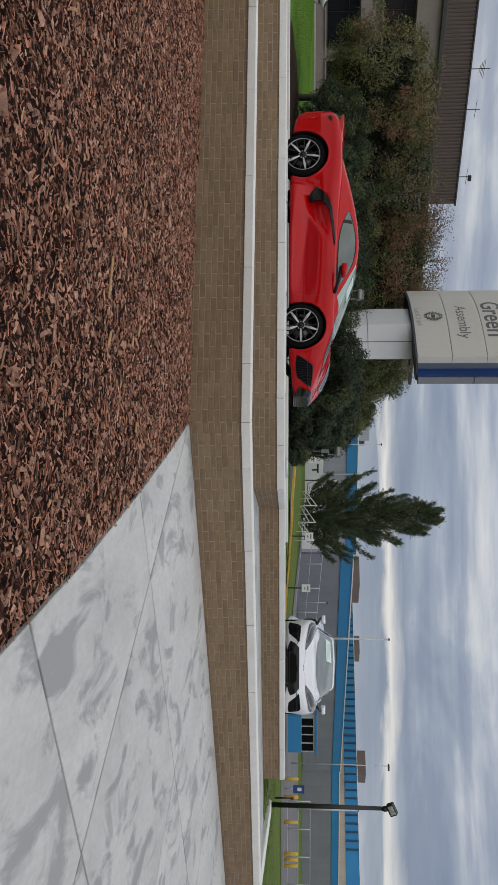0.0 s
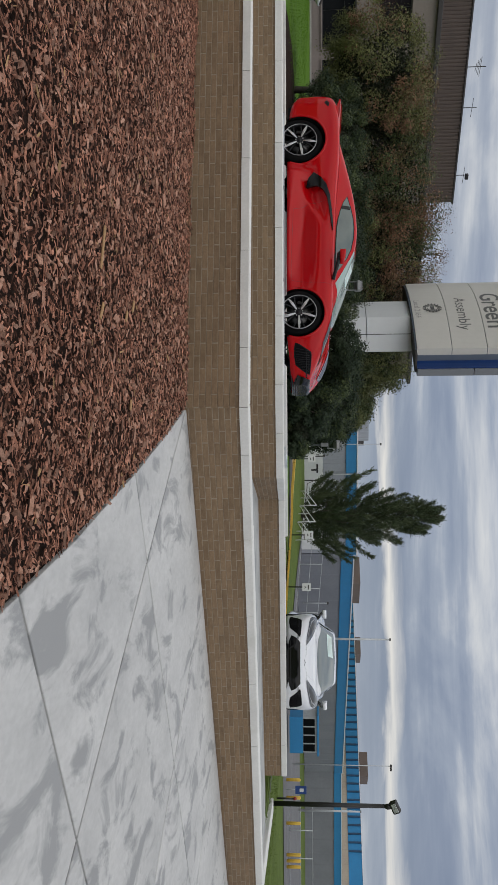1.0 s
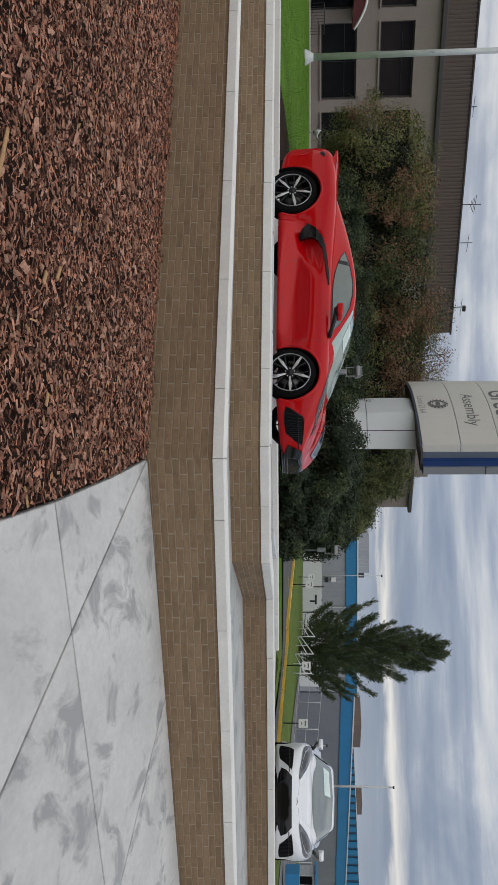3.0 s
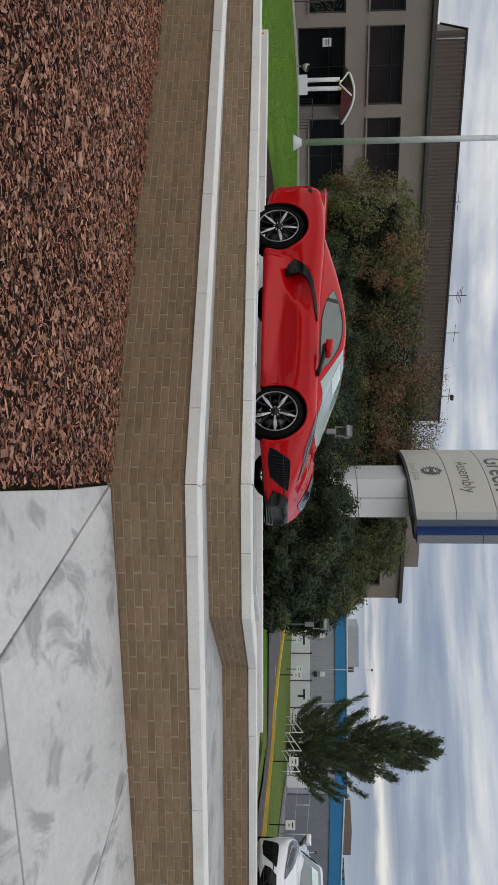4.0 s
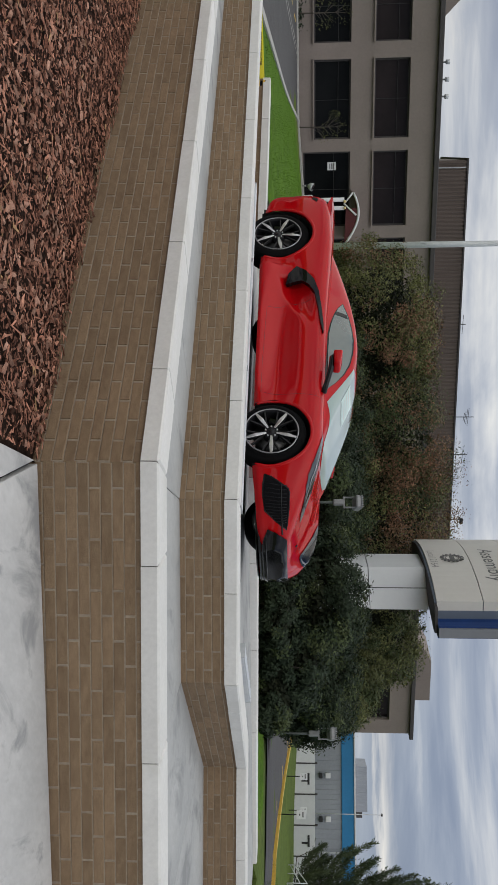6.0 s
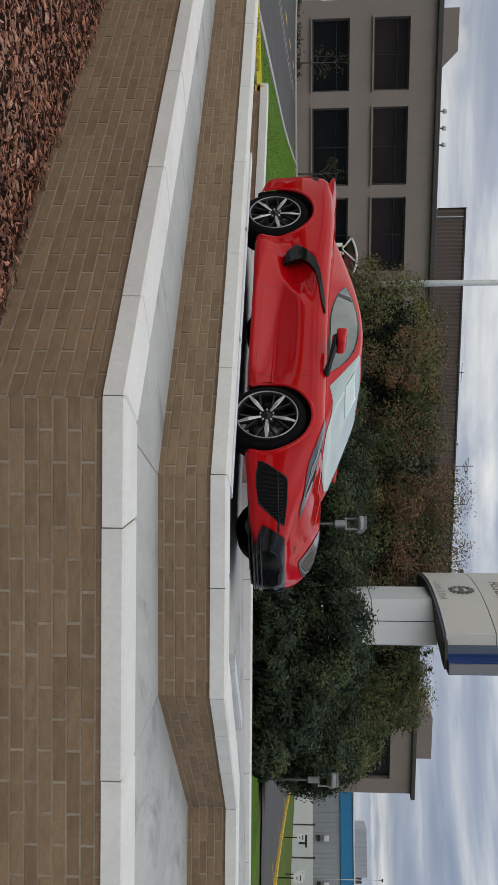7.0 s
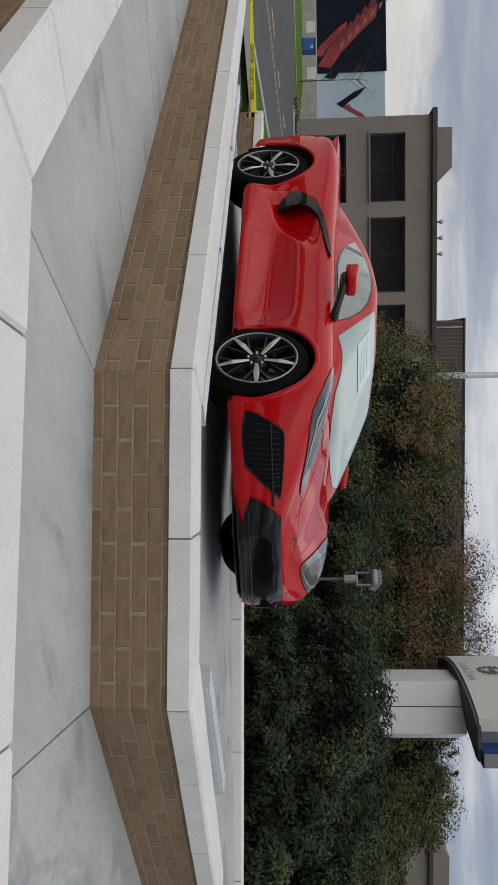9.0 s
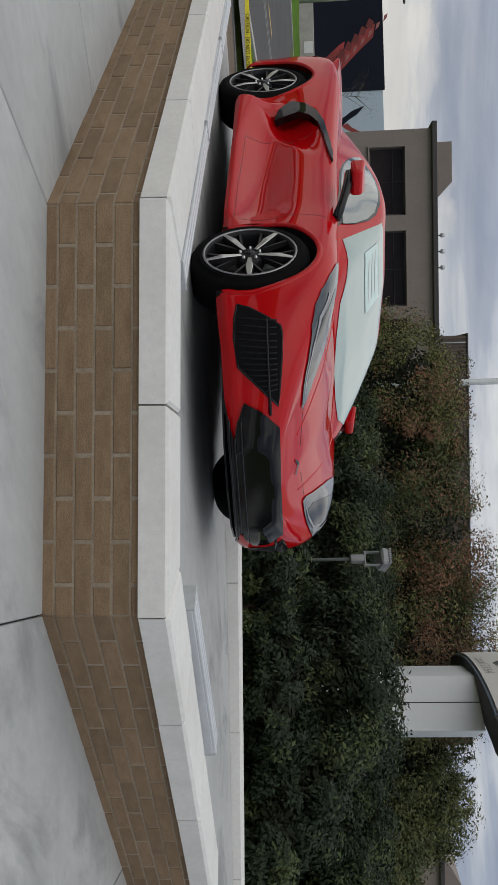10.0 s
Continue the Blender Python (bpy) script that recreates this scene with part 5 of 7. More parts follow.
# ---- blue-trimmed works buildings in the distance ----
def works(a, b, depth, z0, wall_top, trim_top, wall_mat, label, trims=BLUE, pitch=0.9):
    a, b = Vector(a), Vector(b)
    d = (b - a).normalized()
    length = (b - a).length
    ob = new("works_building")
    ob.matrix_basis = Matrix.Translation((a.x, a.y, 0)) @ Matrix.Rotation(math.atan2(d.y, d.x), 4, "Z")
    tagged(ob, label, "building")
    part("wall", ribbed("wall", length, depth, z0, wall_top, pitch, 0.05, wall_mat), ob)
    part("trim", box_mesh("trim", (length + 0.3, depth + 0.3, trim_top - wall_top), trims, 0.02, (length / 2, depth / 2, (wall_top + trim_top) / 2)), ob, None, "bright blue parapet band")
    part("trim_edge", box_mesh("trim_edge", (length + 0.5, depth + 0.5, 0.14), PLASTICWHITE, 0.01, (length / 2, depth / 2, trim_top + 0.07)), ob)
    return ob


w1 = works((-22, 92.0), (9.0, 101.5), 30, -0.6, 4.6, 5.8, GREYRIB, "grey corrugated works building with a blue parapet")
for u in (16.0, 20.0, 24.0):
    part("wall_lamp", box_mesh("wall_lamp", (0.5, 0.25, 0.35), BLACKPOLE, 0.03, (u, -0.2, 2.6)), w1)
    part("wall_vent", box_mesh("wall_vent", (0.5, 0.2, 0.5), PLASTICWHITE, 0.03, (u, -0.15, 3.3)), w1)
part("roof_unit", ribbed("roof_unit", 4.4, 4, 5.8, 7.3, 0.4, 0.04, GREYRIB), w1, Matrix.Translation((15.9, 4, 0)))
part("roof_duct", box_mesh("roof_duct", (0.6, 0.8, 0.9), FASCIA, 0.03, (20.7, 5.0, 6.35)), w1)
part("downpipe", box_mesh("downpipe", (0.12, 0.1, 5.8), GALV, 0.0, (23.0, -0.25, 2.9)), w1)
w2 = works((9.2, 102.0), (52.0, 158.0), 30, -1.0, 4.1, 5.5, GREYPANEL, "long grey panelled works building with a blue parapet", pitch=6.0)
w3 = works((52.2, 160.0), (110.0, 172.0), 40, -1.5, 4.1, 5.4, GREYPANEL, "grey works building with a blue band and roller doors", pitch=5.0)
far = works((34.0, 238.0), (92.0, 172.0 + 18), 60, -1.5, 7.8, 10.7, TAN, "tan roofed hall with a ribbed blue upper band", pitch=3.0)
for k in range(34):
    part("band_rib", box_mesh("band_rib", (0.35, 0.3, 2.8), material("dark_blue_rib", (0.012, 0.05, 0.11), None, 1, 0.6, fine=0) if k == 0 else bpy.data.materials["dark_blue_rib"], 0, (1.5 + 1.85 * k, -0.28, 9.25)), far)
part("roof_unit", box_mesh("roof_unit", (6, 5, 2.4), BROWNRIB, 0.05, (40, 10, 12.0)), far)
part("roof_unit", box_mesh("roof_unit", (5, 5, 1.9), BROWNRIB, 0.05, (8, 10, 11.7)), far)
part("roof_unit", box_mesh("roof_unit", (5, 4, 1.3), BROWNRIB, 0.05, (14, 5, 6.15)), w2)
part("roof_unit", box_mesh("roof_unit", (4, 4, 1.3), TAN, 0.05, (33, 8, 6.1)), w3)

# white perimeter wall with bars of writing, in front of the works
pw = new("perimeter_wall")
pw.matrix_basis = Matrix.Translation((-12.5, 76.0, 0)) @ Matrix.Rotation(math.atan2(6.2, 14.0), 4, "Z")
tagged(pw, "white panelled perimeter wall with dark printed marks", "wall")
for k in range(9):
    part("panel", box_mesh("panel", (2.36, 0.12, 2.0), PLASTICWHITE, 0.01, (1.2 + 2.4 * k, 0, 0.95)), pw)
    part("post", box_mesh("post", (0.1, 0.2, 2.3), FASCIA, 0.01, (2.4 * k, 0, 1.0)), pw)
    if k % 2:
        part("printed_mark", box_mesh("printed_mark", (0.9, 0.02, 0.16), SEAM, 0, (1.2 + 2.4 * k, -0.075, 1.45)), pw)
        part("printed_mark", box_mesh("printed_mark", (0.16, 0.02, 0.5), SEAM, 0, (1.35 + 2.4 * k, -0.075, 1.15)), pw)


# ---- banner wall across the drive ----
bw = new("banner_wall")
bd = (Vector((-66.7, 51.0)) - Vector((-74.0, 45.5))).normalized()
bw.matrix_basis = Matrix.Translation((-66.7, 51.1, 0)) @ Matrix.Rotation(math.atan2(bd.y, bd.x), 4, "Z")
tagged(bw, "large printed banner on a pale wall, dark with red shapes", "banner")
part("backing_wall", box_mesh("backing_wall", (24.0, 1.0, 8.0), PALEBLUE, 0.02, (-11.0, 0.56, 4.55)), bw)
part("dark_panel", box_mesh("dark_panel", (20.0, 0.06, 5.9), NAVY, 0, (-13.0, 0.0, 5.75)), bw, None, "dark navy printed panel")
part("low_wall", box_mesh("low_wall", (26.0, 1.4, 2.3), KERB, 0.05, (-11.0, -0.6, 1.65)), bw)
blob = [(0.0, 0.0), (1.6, 1.0), (3.4, 3.0), (4.6, 4.4), (5.2, 5.4), (4.0, 5.2), (2.6, 3.6), (1.0, 2.0), (-0.2, 1.2)]
for k, (dx, dz, sc) in enumerate(((0, 0, 1.0), (-1.0, 0.6, 0.7), (0.9, -0.3, 0.55))):
    pts = [(-3.6 - x * sc + dx * -1, z * sc * 0.95 + 2.9 + dz) for x, z in blob]
    part("red_print", make_mesh("red_print", [(x, -0.04 - 0.006 * k, z) for x, z in pts], [tuple(range(len(pts)))], PRINTRED if k != 1 else NAVY), bw)
for k in range(6):
    x, z = -5.4 - 0.62 * k, 4.1 + 0.62 * k
    part("red_print", make_mesh("red_print", [(x, -0.062, z), (x - 0.75, -0.062, z + 0.35), (x - 0.45, -0.062, z + 0.75), (x + 0.15, -0.062, z + 0.5)], [(0, 1, 2, 3)], material("printed_dark_red", (0.16, 0.015, 0.015), None, 1, 0.5, fine=0) if k == 0 else bpy.data.materials["printed_dark_red"]), bw)
for pts, mt in (([(-0.36, 4.40), (0.0, 4.95), (-0.55, 5.55), (-1.0, 6.3), (-1.75, 6.95), (-1.35, 5.9), (-0.85, 5.2)], NAVY), ([(-0.1, 5.0), (0.12, 5.15), (0.75, 6.2), (0.95, 6.95), (0.55, 6.6), (0.05, 5.75), (-0.3, 5.45)], PRINTRED)):
    part("arrow_mark", make_mesh("arrow_mark", [(x, 0.04, z) for x, z in pts], [tuple(range(7))], mt), bw)

for x in (-2.5, -6.4):
    part("notice_plate", box_mesh("notice_plate", (1.0, 0.04, 0.75), PLASTICWHITE, 0.01, (x, -0.66 - 0.66, 2.3)), bw)
for k in range(7):
    x, z = -4.9 - 0.66 * k, 4.75 + 0.66 * k
    part("pale_print", make_mesh("pale_print", [(x, -0.075, z), (x - 0.55, -0.075, z + 0.12), (x - 0.72, -0.075, z + 0.42), (x - 0.3, -0.075, z + 0.3)], [(0, 1, 2, 3)], material("printed_pink", (0.34, 0.12, 0.12), None, 1, 0.5, fine=0) if k == 0 else bpy.data.materials["printed_pink"]), bw)

# blue bin and a lamp in front of the banner
skip = new("waste_bin")
skip.matrix_basis = Matrix.Translation((-63.0, 43.6, float(back_z(-63.0, 43.6)))) @ Matrix.Rotation(radians(36), 4, "Z")
tagged(skip, "bright blue plastic waste bin with a pale label", "bin")
BINBLUE = material("blue_bin_plastic", (0.02, 0.10, 0.38), (0.018, 0.09, 0.33), 2, 0.5, fine=0.05)
part("body", box_mesh("body", (1.0, 0.8, 0.95), BINBLUE, 0.05, (0, 0, 0.5)), skip)
part("lid", box_mesh("lid", (1.06, 0.86, 0.09), BINBLUE, 0.03, (0, 0, 1.02)), skip)
part("label_plate", box_mesh("label_plate", (0.25, 0.02, 0.2), PALEBLUE, 0.0, (0.2, -0.41, 0.75)), skip)


# ---- trees, hedges ----
def leaf_quads(pts, outward, size, rng, up=0.3, slim=0.5):
    """Many small folded leaves at pts. Returns vertex and face arrays."""
    n_ = len(pts)
    d = outward + rng.normal(0, 0.9, (n_, 3))
    d[:, 2] += up
    d /= np.linalg.norm(d, axis=1)[:, None] + 1e-9
    s = np.cross(d, rng.normal(0, 1, (n_, 3)))
    s /= np.linalg.norm(s, axis=1)[:, None] + 1e-9
    l = size * rng.uniform(0.6, 1.35, n_)[:, None]
    v = np.stack([pts, pts + d * l * 0.5 + s * l * slim * 0.5, pts + d * l, pts + d * l * 0.5 - s * l * slim * 0.5], 1).reshape(-1, 3)
    f = np.arange(n_ * 4).reshape(-1, 4)
    return v, f


def array_mesh(name, v, f, mat):
    me = bpy.data.meshes.new(name)
    k = f.shape[1]
    me.vertices.add(len(v))
    me.vertices.foreach_set("co", v.astype(np.float32).ravel())
    me.loops.add(f.size)
    me.loops.foreach_set("vertex_index", f.astype(np.int32).ravel())
    me.polygons.add(len(f))
    me.polygons.foreach_set("loop_start", np.arange(0, f.size, k, dtype=np.int32))
    me.update(calc_edges=True)
    me.validate()
    me.materials.append(mat)
    return me


def facing_leaves(pts, outward, size, rng, loose=0.5, slim=0.42):
    """Small pointed leaves that lie like shingles on their clump, faces outwards and a little upwards."""
    n_ = len(pts)
    nor = outward + rng.normal(0, loose, (n_, 3))
    nor[:, 2] += 0.30
    nor /= np.linalg.norm(nor, axis=1)[:, None] + 1e-9
    d = rng.normal(0, 1, (n_, 3))
    d[:, 2] += 0.25
    d -= nor * (d * nor).sum(1)[:, None]
    d /= np.linalg.norm(d, axis=1)[:, None] + 1e-9
    s = np.cross(nor, d)
    l = size * rng.uniform(0.6, 1.35, n_)[:, None]
    v = np.stack([pts, pts + d * l * 0.5 - s * l * slim * 0.5, pts + d * l, pts + d * l * 0.5 + s * l * slim * 0.5], 1).reshape(-1, 3)
    return v, np.arange(n_ * 4).reshape(-1, 4)


def shrub(name, label, category, base, radii, clumps, per, size, mat, seed, trunk=0.12, tips=None, stem_h=0.5, group="", flat=0.0, sprigs=0, upright=0.8):
    """A bush or small tree: stems, limbs and a crown of leaf clumps with gaps and an uneven outline. sprigs: thin leafy shoots that stand out of its top."""
    rng = np.random.default_rng(seed)
    ob = new(name)
    ob.matrix_basis = Matrix.Translation(base)
    tagged(ob, label, category, group)
    rx, ry, h = radii
    cz = stem_h + (h - stem_h) * 0.5
    hz = (h - stem_h) * 0.5
    part("trunk", tube_mesh("trunk", [(0, 0, -0.1), (0.03, 0.02, stem_h), (0.0, 0.05, cz), (0.05, 0, cz + hz * 0.6)], [trunk, trunk * 0.8, trunk * 0.5, trunk * 0.15], BARK, 8), ob)
    u = rng.normal(0, 1, (clumps, 3))
    u /= np.linalg.norm(u, axis=1)[:, None]
    r = rng.uniform(0.55, 1.0, clumps) ** 0.5
    bump = 1 + 0.15 * np.sin(3.1 * u[:, 0] + seed) * np.cos(2.7 * u[:, 1]) + np.clip(rng.normal(0, 0.08, clumps), -0.14, 0.12)
    shape = np.array([rx, ry, hz])
    p = np.abs(u) ** (1 - flat) * np.sign(u) * (r * bump)[:, None] * shape + np.array([0, 0, cz])
    p[:, 2] = np.maximum(p[:, 2], 0.12)
    for k in range(8):
        q = p[k * (clumps // 8)]
        part("limb", tube_mesh("limb", [(0, 0.02, stem_h * 0.8), tuple(q * 0.5 + np.array([0, 0, stem_h * 0.4])), tuple(q)], [trunk * 0.5, trunk * 0.25, 0.01], BARK, 6), ob)
    # every clump is a small ragged ball, drawn out upwards; its leaves face away from its own middle
    spread = 0.185 * min(rx, ry, h)
    ball = rng.normal(0, 1, (clumps * per, 3))
    ball /= np.linalg.norm(ball, axis=1)[:, None] + 1e-9
    reach = rng.uniform(0.25, 1.0, clumps * per)[:, None] ** 0.6 * np.clip(1 + rng.normal(0, 0.14, (clumps * per, 1)), 0.5, 1.18)
    big_ = np.repeat(rng.uniform(0.7, 1.35, clumps), per)[:, None] * spread
    pts = np.repeat(p, per, 0) + ball * reach * big_ * np.array([1, 1, upright])
    crown_out = np.repeat((p - np.array([0, 0, cz])) / shape, per, 0)
    crown_out /= np.linalg.norm(crown_out, axis=1)[:, None] + 1e-9
    out = ball * 0.75 + crown_out * 0.6
    tone = np.repeat(rng.random(clumps), per)
    # inner leaves, their colour darkened to stand for the shade between clumps
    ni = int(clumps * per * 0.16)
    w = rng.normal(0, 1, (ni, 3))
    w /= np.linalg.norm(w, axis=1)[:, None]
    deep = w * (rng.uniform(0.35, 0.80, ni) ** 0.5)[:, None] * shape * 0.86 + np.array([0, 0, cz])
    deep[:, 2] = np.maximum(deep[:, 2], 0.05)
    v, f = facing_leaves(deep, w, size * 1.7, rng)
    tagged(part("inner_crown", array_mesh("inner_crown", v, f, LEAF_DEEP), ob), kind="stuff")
    if sprigs:
        tv, tf, sp, so = [], [], [], []
        for k in range(sprigs):
            a = rng.uniform(0, 6.283)
            rr = rng.uniform(0.0, 0.85) ** 0.5
            s0 = np.array([math.cos(a) * rx * rr, math.sin(a) * ry * rr, cz + hz * 0.9 * math.sqrt(max(0.0, 1 - rr * rr))])
            lean = np.array([math.cos(a) * rr * 0.7, math.sin(a) * rr * 0.7, 1.0]) + rng.normal(0, 0.28, 3)
            tall = rng.uniform(0.30, 0.85) * 0.14 * h
            e = s0 + lean / np.linalg.norm(lean) * tall
            side_ = np.cross(lean, rng.normal(0, 1, 3))
            side_ /= np.linalg.norm(side_)
            m0 = len(tv)
            tv += [s0 - side_ * 0.014, s0 + side_ * 0.014, s0 + np.cross(side_, lean) * 0.014, e]
            tf += [(m0, m0 + 1, m0 + 3), (m0 + 1, m0 + 2, m0 + 3), (m0 + 2, m0, m0 + 3)]
            q = rng.uniform(0.0, 1.0, 70)[:, None]
            sp.append(s0 + (e - s0) * q + rng.normal(0, 0.016, (70, 3)) * (1.3 - q))
            so.append(np.repeat(lean[None] * 0.3, 70, 0) + rng.normal(0, 0.7, (70, 3)))
        tagged(part("twig_spray", make_mesh("twig_spray", tv, tf, BARK), ob), kind="stuff")
        pts, out, tone = np.vstack([pts] + sp), np.vstack([out] + so), np.concatenate([tone, rng.random(70 * sprigs)])
    keep = pts[:, 2] > 0.03
    pts, out, tone = pts[keep], out[keep], tone[keep]
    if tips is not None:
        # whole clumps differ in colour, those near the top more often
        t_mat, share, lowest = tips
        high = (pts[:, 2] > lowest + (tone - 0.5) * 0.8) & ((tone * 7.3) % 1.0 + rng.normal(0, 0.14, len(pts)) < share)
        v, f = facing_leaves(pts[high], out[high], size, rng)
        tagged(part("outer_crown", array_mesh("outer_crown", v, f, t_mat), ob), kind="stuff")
        pts, out = pts[~high], out[~high]
    v, f = facing_leaves(pts, out, size, rng)
    tagged(part("crown", array_mesh("crown", v, f, mat), ob), kind="stuff")
    return ob


# soil sheet, its near-black colour standing in for shade under the hedge
tagged(part("hedge_bed", sheet("hedge_bed", (-10.0, 18.9), (-0.9, 17.6), rows(0.0, 6.0, 1.0), 0.075, SOIL, 12)), "bare soil under the hedge, near-black for the shade at its foot", "planting bed", kind="structure")
tagged(part("lawn_strip", sheet("lawn_strip", (0.15, 18.05), (2.1, 19.85), rows(0.0, 1.9, 0.5), 0.08, LAWN, 8)), "narrow green lawn behind the rear kerb", "lawn", kind="structure")
HEDGE = "dark evergreen shrubs behind the pad"
shrubs = [((-1.75, 22.3), (1.35, 1.2, 1.8)), ((-3.6, 23.2), (1.6, 1.2, 2.1)), ((-5.7, 22.2), (1.7, 1.3, 2.1)), ((-7.7, 21.8), (1.6, 1.3, 2.0)), ((-2.1, 19.1), (1.2, 0.95, 1.55)), ((-1.15, 21.4), (1.05, 0.75, 1.5)), ((-1.1, 19.0), (0.8, 0.7, 1.1)), ((-4.4, 19.75), (1.5, 0.95, 1.65)), ((-6.8, 20.2), (1.4, 0.9, 1.65)), ((-2.75, 17.0), (0.85, 0.6, 0.75)), ((-1.65, 17.7), (0.8, 0.55, 0.8)), ((-0.55, 18.45), (0.75, 0.5, 0.75)), ((-4.0, 17.6), (0.9, 0.6, 0.8))]
for k, ((x, y), (rx, ry, h)) in enumerate(shrubs):
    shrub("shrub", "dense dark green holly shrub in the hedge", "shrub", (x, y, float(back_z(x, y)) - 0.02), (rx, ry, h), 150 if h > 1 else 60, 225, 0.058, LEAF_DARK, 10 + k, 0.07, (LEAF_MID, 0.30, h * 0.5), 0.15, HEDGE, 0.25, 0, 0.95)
TREES = "small trees behind the hedge"
for k, (x, y, rx, ry, h, share) in enumerate(((-9.5, 22.6, 1.8, 1.5, 3.75, 0.25), (-7.7, 23.8, 2.2, 1.8, 4.05, 0.42), (-5.5, 24.6, 2.1, 1.8, 4.05, 0.48), (-3.1, 24.9, 1.5, 1.3, 3.4, 0.35), (-1.75, 23.8, 1.1, 1.1, 2.25, 0.4))):
    lab = ("small broadleaf tree turning russet at the top", "small broadleaf tree with olive green leaves")[k > 2]
    shrub("tree", lab, "tree", (x, y, float(back_z(x, y)) - 0.02), (rx, ry, h), 190, 265, 0.060, LEAF_LIGHT if k != 1 else LEAF_MID, 30 + k, 0.10, (LEAF_RED if k < 3 else LEAF_MID, share, h * 0.40), 0.7, TREES, 0.1, (0, 4, 9, 6, 10)[k], 1.1)


def feather_tree(base, height, width, seed):
    """An upswept conifer: a straight trunk and rising sprays of needles."""
    rng = np.random.default_rng(seed)
    ob = new("conifer")
    ob.matrix_basis = Matrix.Translation(base)
    tagged(ob, "tall feathery dull green conifer with upswept branches", "tree")
    part("trunk", tube_mesh("trunk", [(0, 0, -0.1), (0.05, 0, height * 0.4), (0, 0.05, height * 0.95)], [0.22, 0.14, 0.02], BARK, 8), ob)
    pts, outs = [], []
    for k in range(124):
        t = ((k + rng.uniform(0, 1)) / 124) ** 1.15
        a = k * 2.4 + rng.normal(0, 0.3)
        reach = width * 0.5 * (1.0 - t) ** 0.62 * rng.uniform(0.50, 1.10) * (0.78 + 0.22 * min(1, t * 5)) + 0.10
        z0 = height * (0.005 + t * 0.85)
        rise = reach * rng.uniform(0.30, 0.80) + 0.25 + 0.9 * t * rng.uniform(0.2, 1.0)
        way = np.array([math.cos(a), math.sin(a), 0.0])
        s = np.array([0, 0, z0])
        e = s + way * reach + np.array([0, 0, rise])
        m = s + way * reach * 0.78 + np.array([0, 0, rise * 0.12])
        if k % 4 == 0:
            part("limb", tube_mesh("limb", [tuple(s), tuple(m), tuple(e)], [0.05, 0.03, 0.008], BARK, 5), ob)
        # needles in a narrow plume along the limb, wider in the middle, running out beyond its end
        n_ = int(260 + 1250 * reach / width)
        u = rng.uniform(0.02, 1.0, n_)[:, None] ** 0.9
        c = (1 - u) ** 2 * s + 2 * u * (1 - u) * m + u**2 * e
        tan = 2 * (1 - u) * (m - s) + 2 * u * (e - m)
        tan /= np.linalg.norm(tan, axis=1)[:, None]
        d = tan * 0.85 + np.array([0, 0, 0.45]) + rng.normal(0, 0.30, (n_, 3))
        d /= np.linalg.norm(d, axis=1)[:, None]
        pts.append(c + d * rng.uniform(0.0, 0.70, n_)[:, None] * (1.1 - 0.55 * u) + rng.normal(0, 0.12, (n_, 3)) * (1.25 - u))
        outs.append(d * 2.2)
    pts, outs = np.vstack(pts), np.vstack(outs)
    v, f = leaf_quads(pts, outs, 0.24, rng, 0.3, 0.20)
    tagged(part("crown", array_mesh("crown", v, f, LEAF_PINE), ob), kind="stuff")
    return ob


feather_tree((3.47, 72.0, float(back_z(3.47, 72.0))), 11.9, 8.0, 5)


def bare_sapling(base, h, seed):
    rng = np.random.default_rng(seed)
    ob = new("sapling")
    ob.matrix_basis = Matrix.Translation(base)
    tagged(ob, "thin bare sapling against the building", "tree", "bare saplings by the building")
    part("trunk", tube_mesh("trunk", [(0, 0, 0), (0.03, 0, h * 0.5), (0, 0.03, h)], [0.05, 0.03, 0.008], BARK, 6), ob)
    tips_ = []
    for k in range(14):
        z = h * rng.uniform(0.3, 0.9)
        a = rng.uniform(0, 6.28)
        e = (math.cos(a) * h * 0.28, math.sin(a) * h * 0.28, z + h * rng.uniform(0.1, 0.3))
        tips_.append(e)
        part("twig", tube_mesh("twig", [(0, 0, z), e], [0.02, 0.004], BARK, 4), ob)
    pts = np.repeat(np.array(tips_), 14, 0) + rng.normal(0, 0.16 * h / 3, (14 * 14, 3))
    v, f = leaf_quads(pts, rng.normal(0, 1, pts.shape), 0.10, rng)
    tagged(part("crown", array_mesh("crown", v, f, LEAF_LIGHT), ob), kind="stuff")


nf = Vector((fd.y, -fd.x))
for k, (u, off, h) in enumerate(((3.6, 1.2, 2.6), (10.0, 1.2, 2.6))):
    p = FA + fd * u + nf * off
    bare_sapling((p.x, p.y, float(back_z(p.x, p.y))), h, 60 + k)
bare_sapling((-58.0, 43.5, float(back_z(-58, 43.5))), 5.0, 64)

tagged(part("office_pavement", sheet("office_pavement", FA + nf * 3.6, FA + fd * 48 + nf * 3.6, rows(0.0, 3.4, 0.85), 0.075, KERB, 40, 0.1)), "pale grey concrete pavement along the foot of the office", "pavement", kind="structure")
# low planting at the end of the office
rng = np.random.default_rng(9)
pp = []
for k in range(34):
    u = rng.uniform(-1.0, 4.5)
    p = FA + fd * u + nf * rng.uniform(0.6, 1.2)
    q = np.array([p.x, p.y, float(back_z(p.x, p.y)) + rng.uniform(0.0, 0.12)])
    pp.append(q + rng.normal(0, 0.12, (24, 3)))
pp = np.vstack(pp)
v, f = leaf_quads(pp, rng.normal(0, 1, pp.shape), 0.16, rng)
tagged(new("low_planting", array_mesh("low_planting", v, f, LEAF_DARK)), "low dark planting at the foot of the office", "planting", kind="stuff")

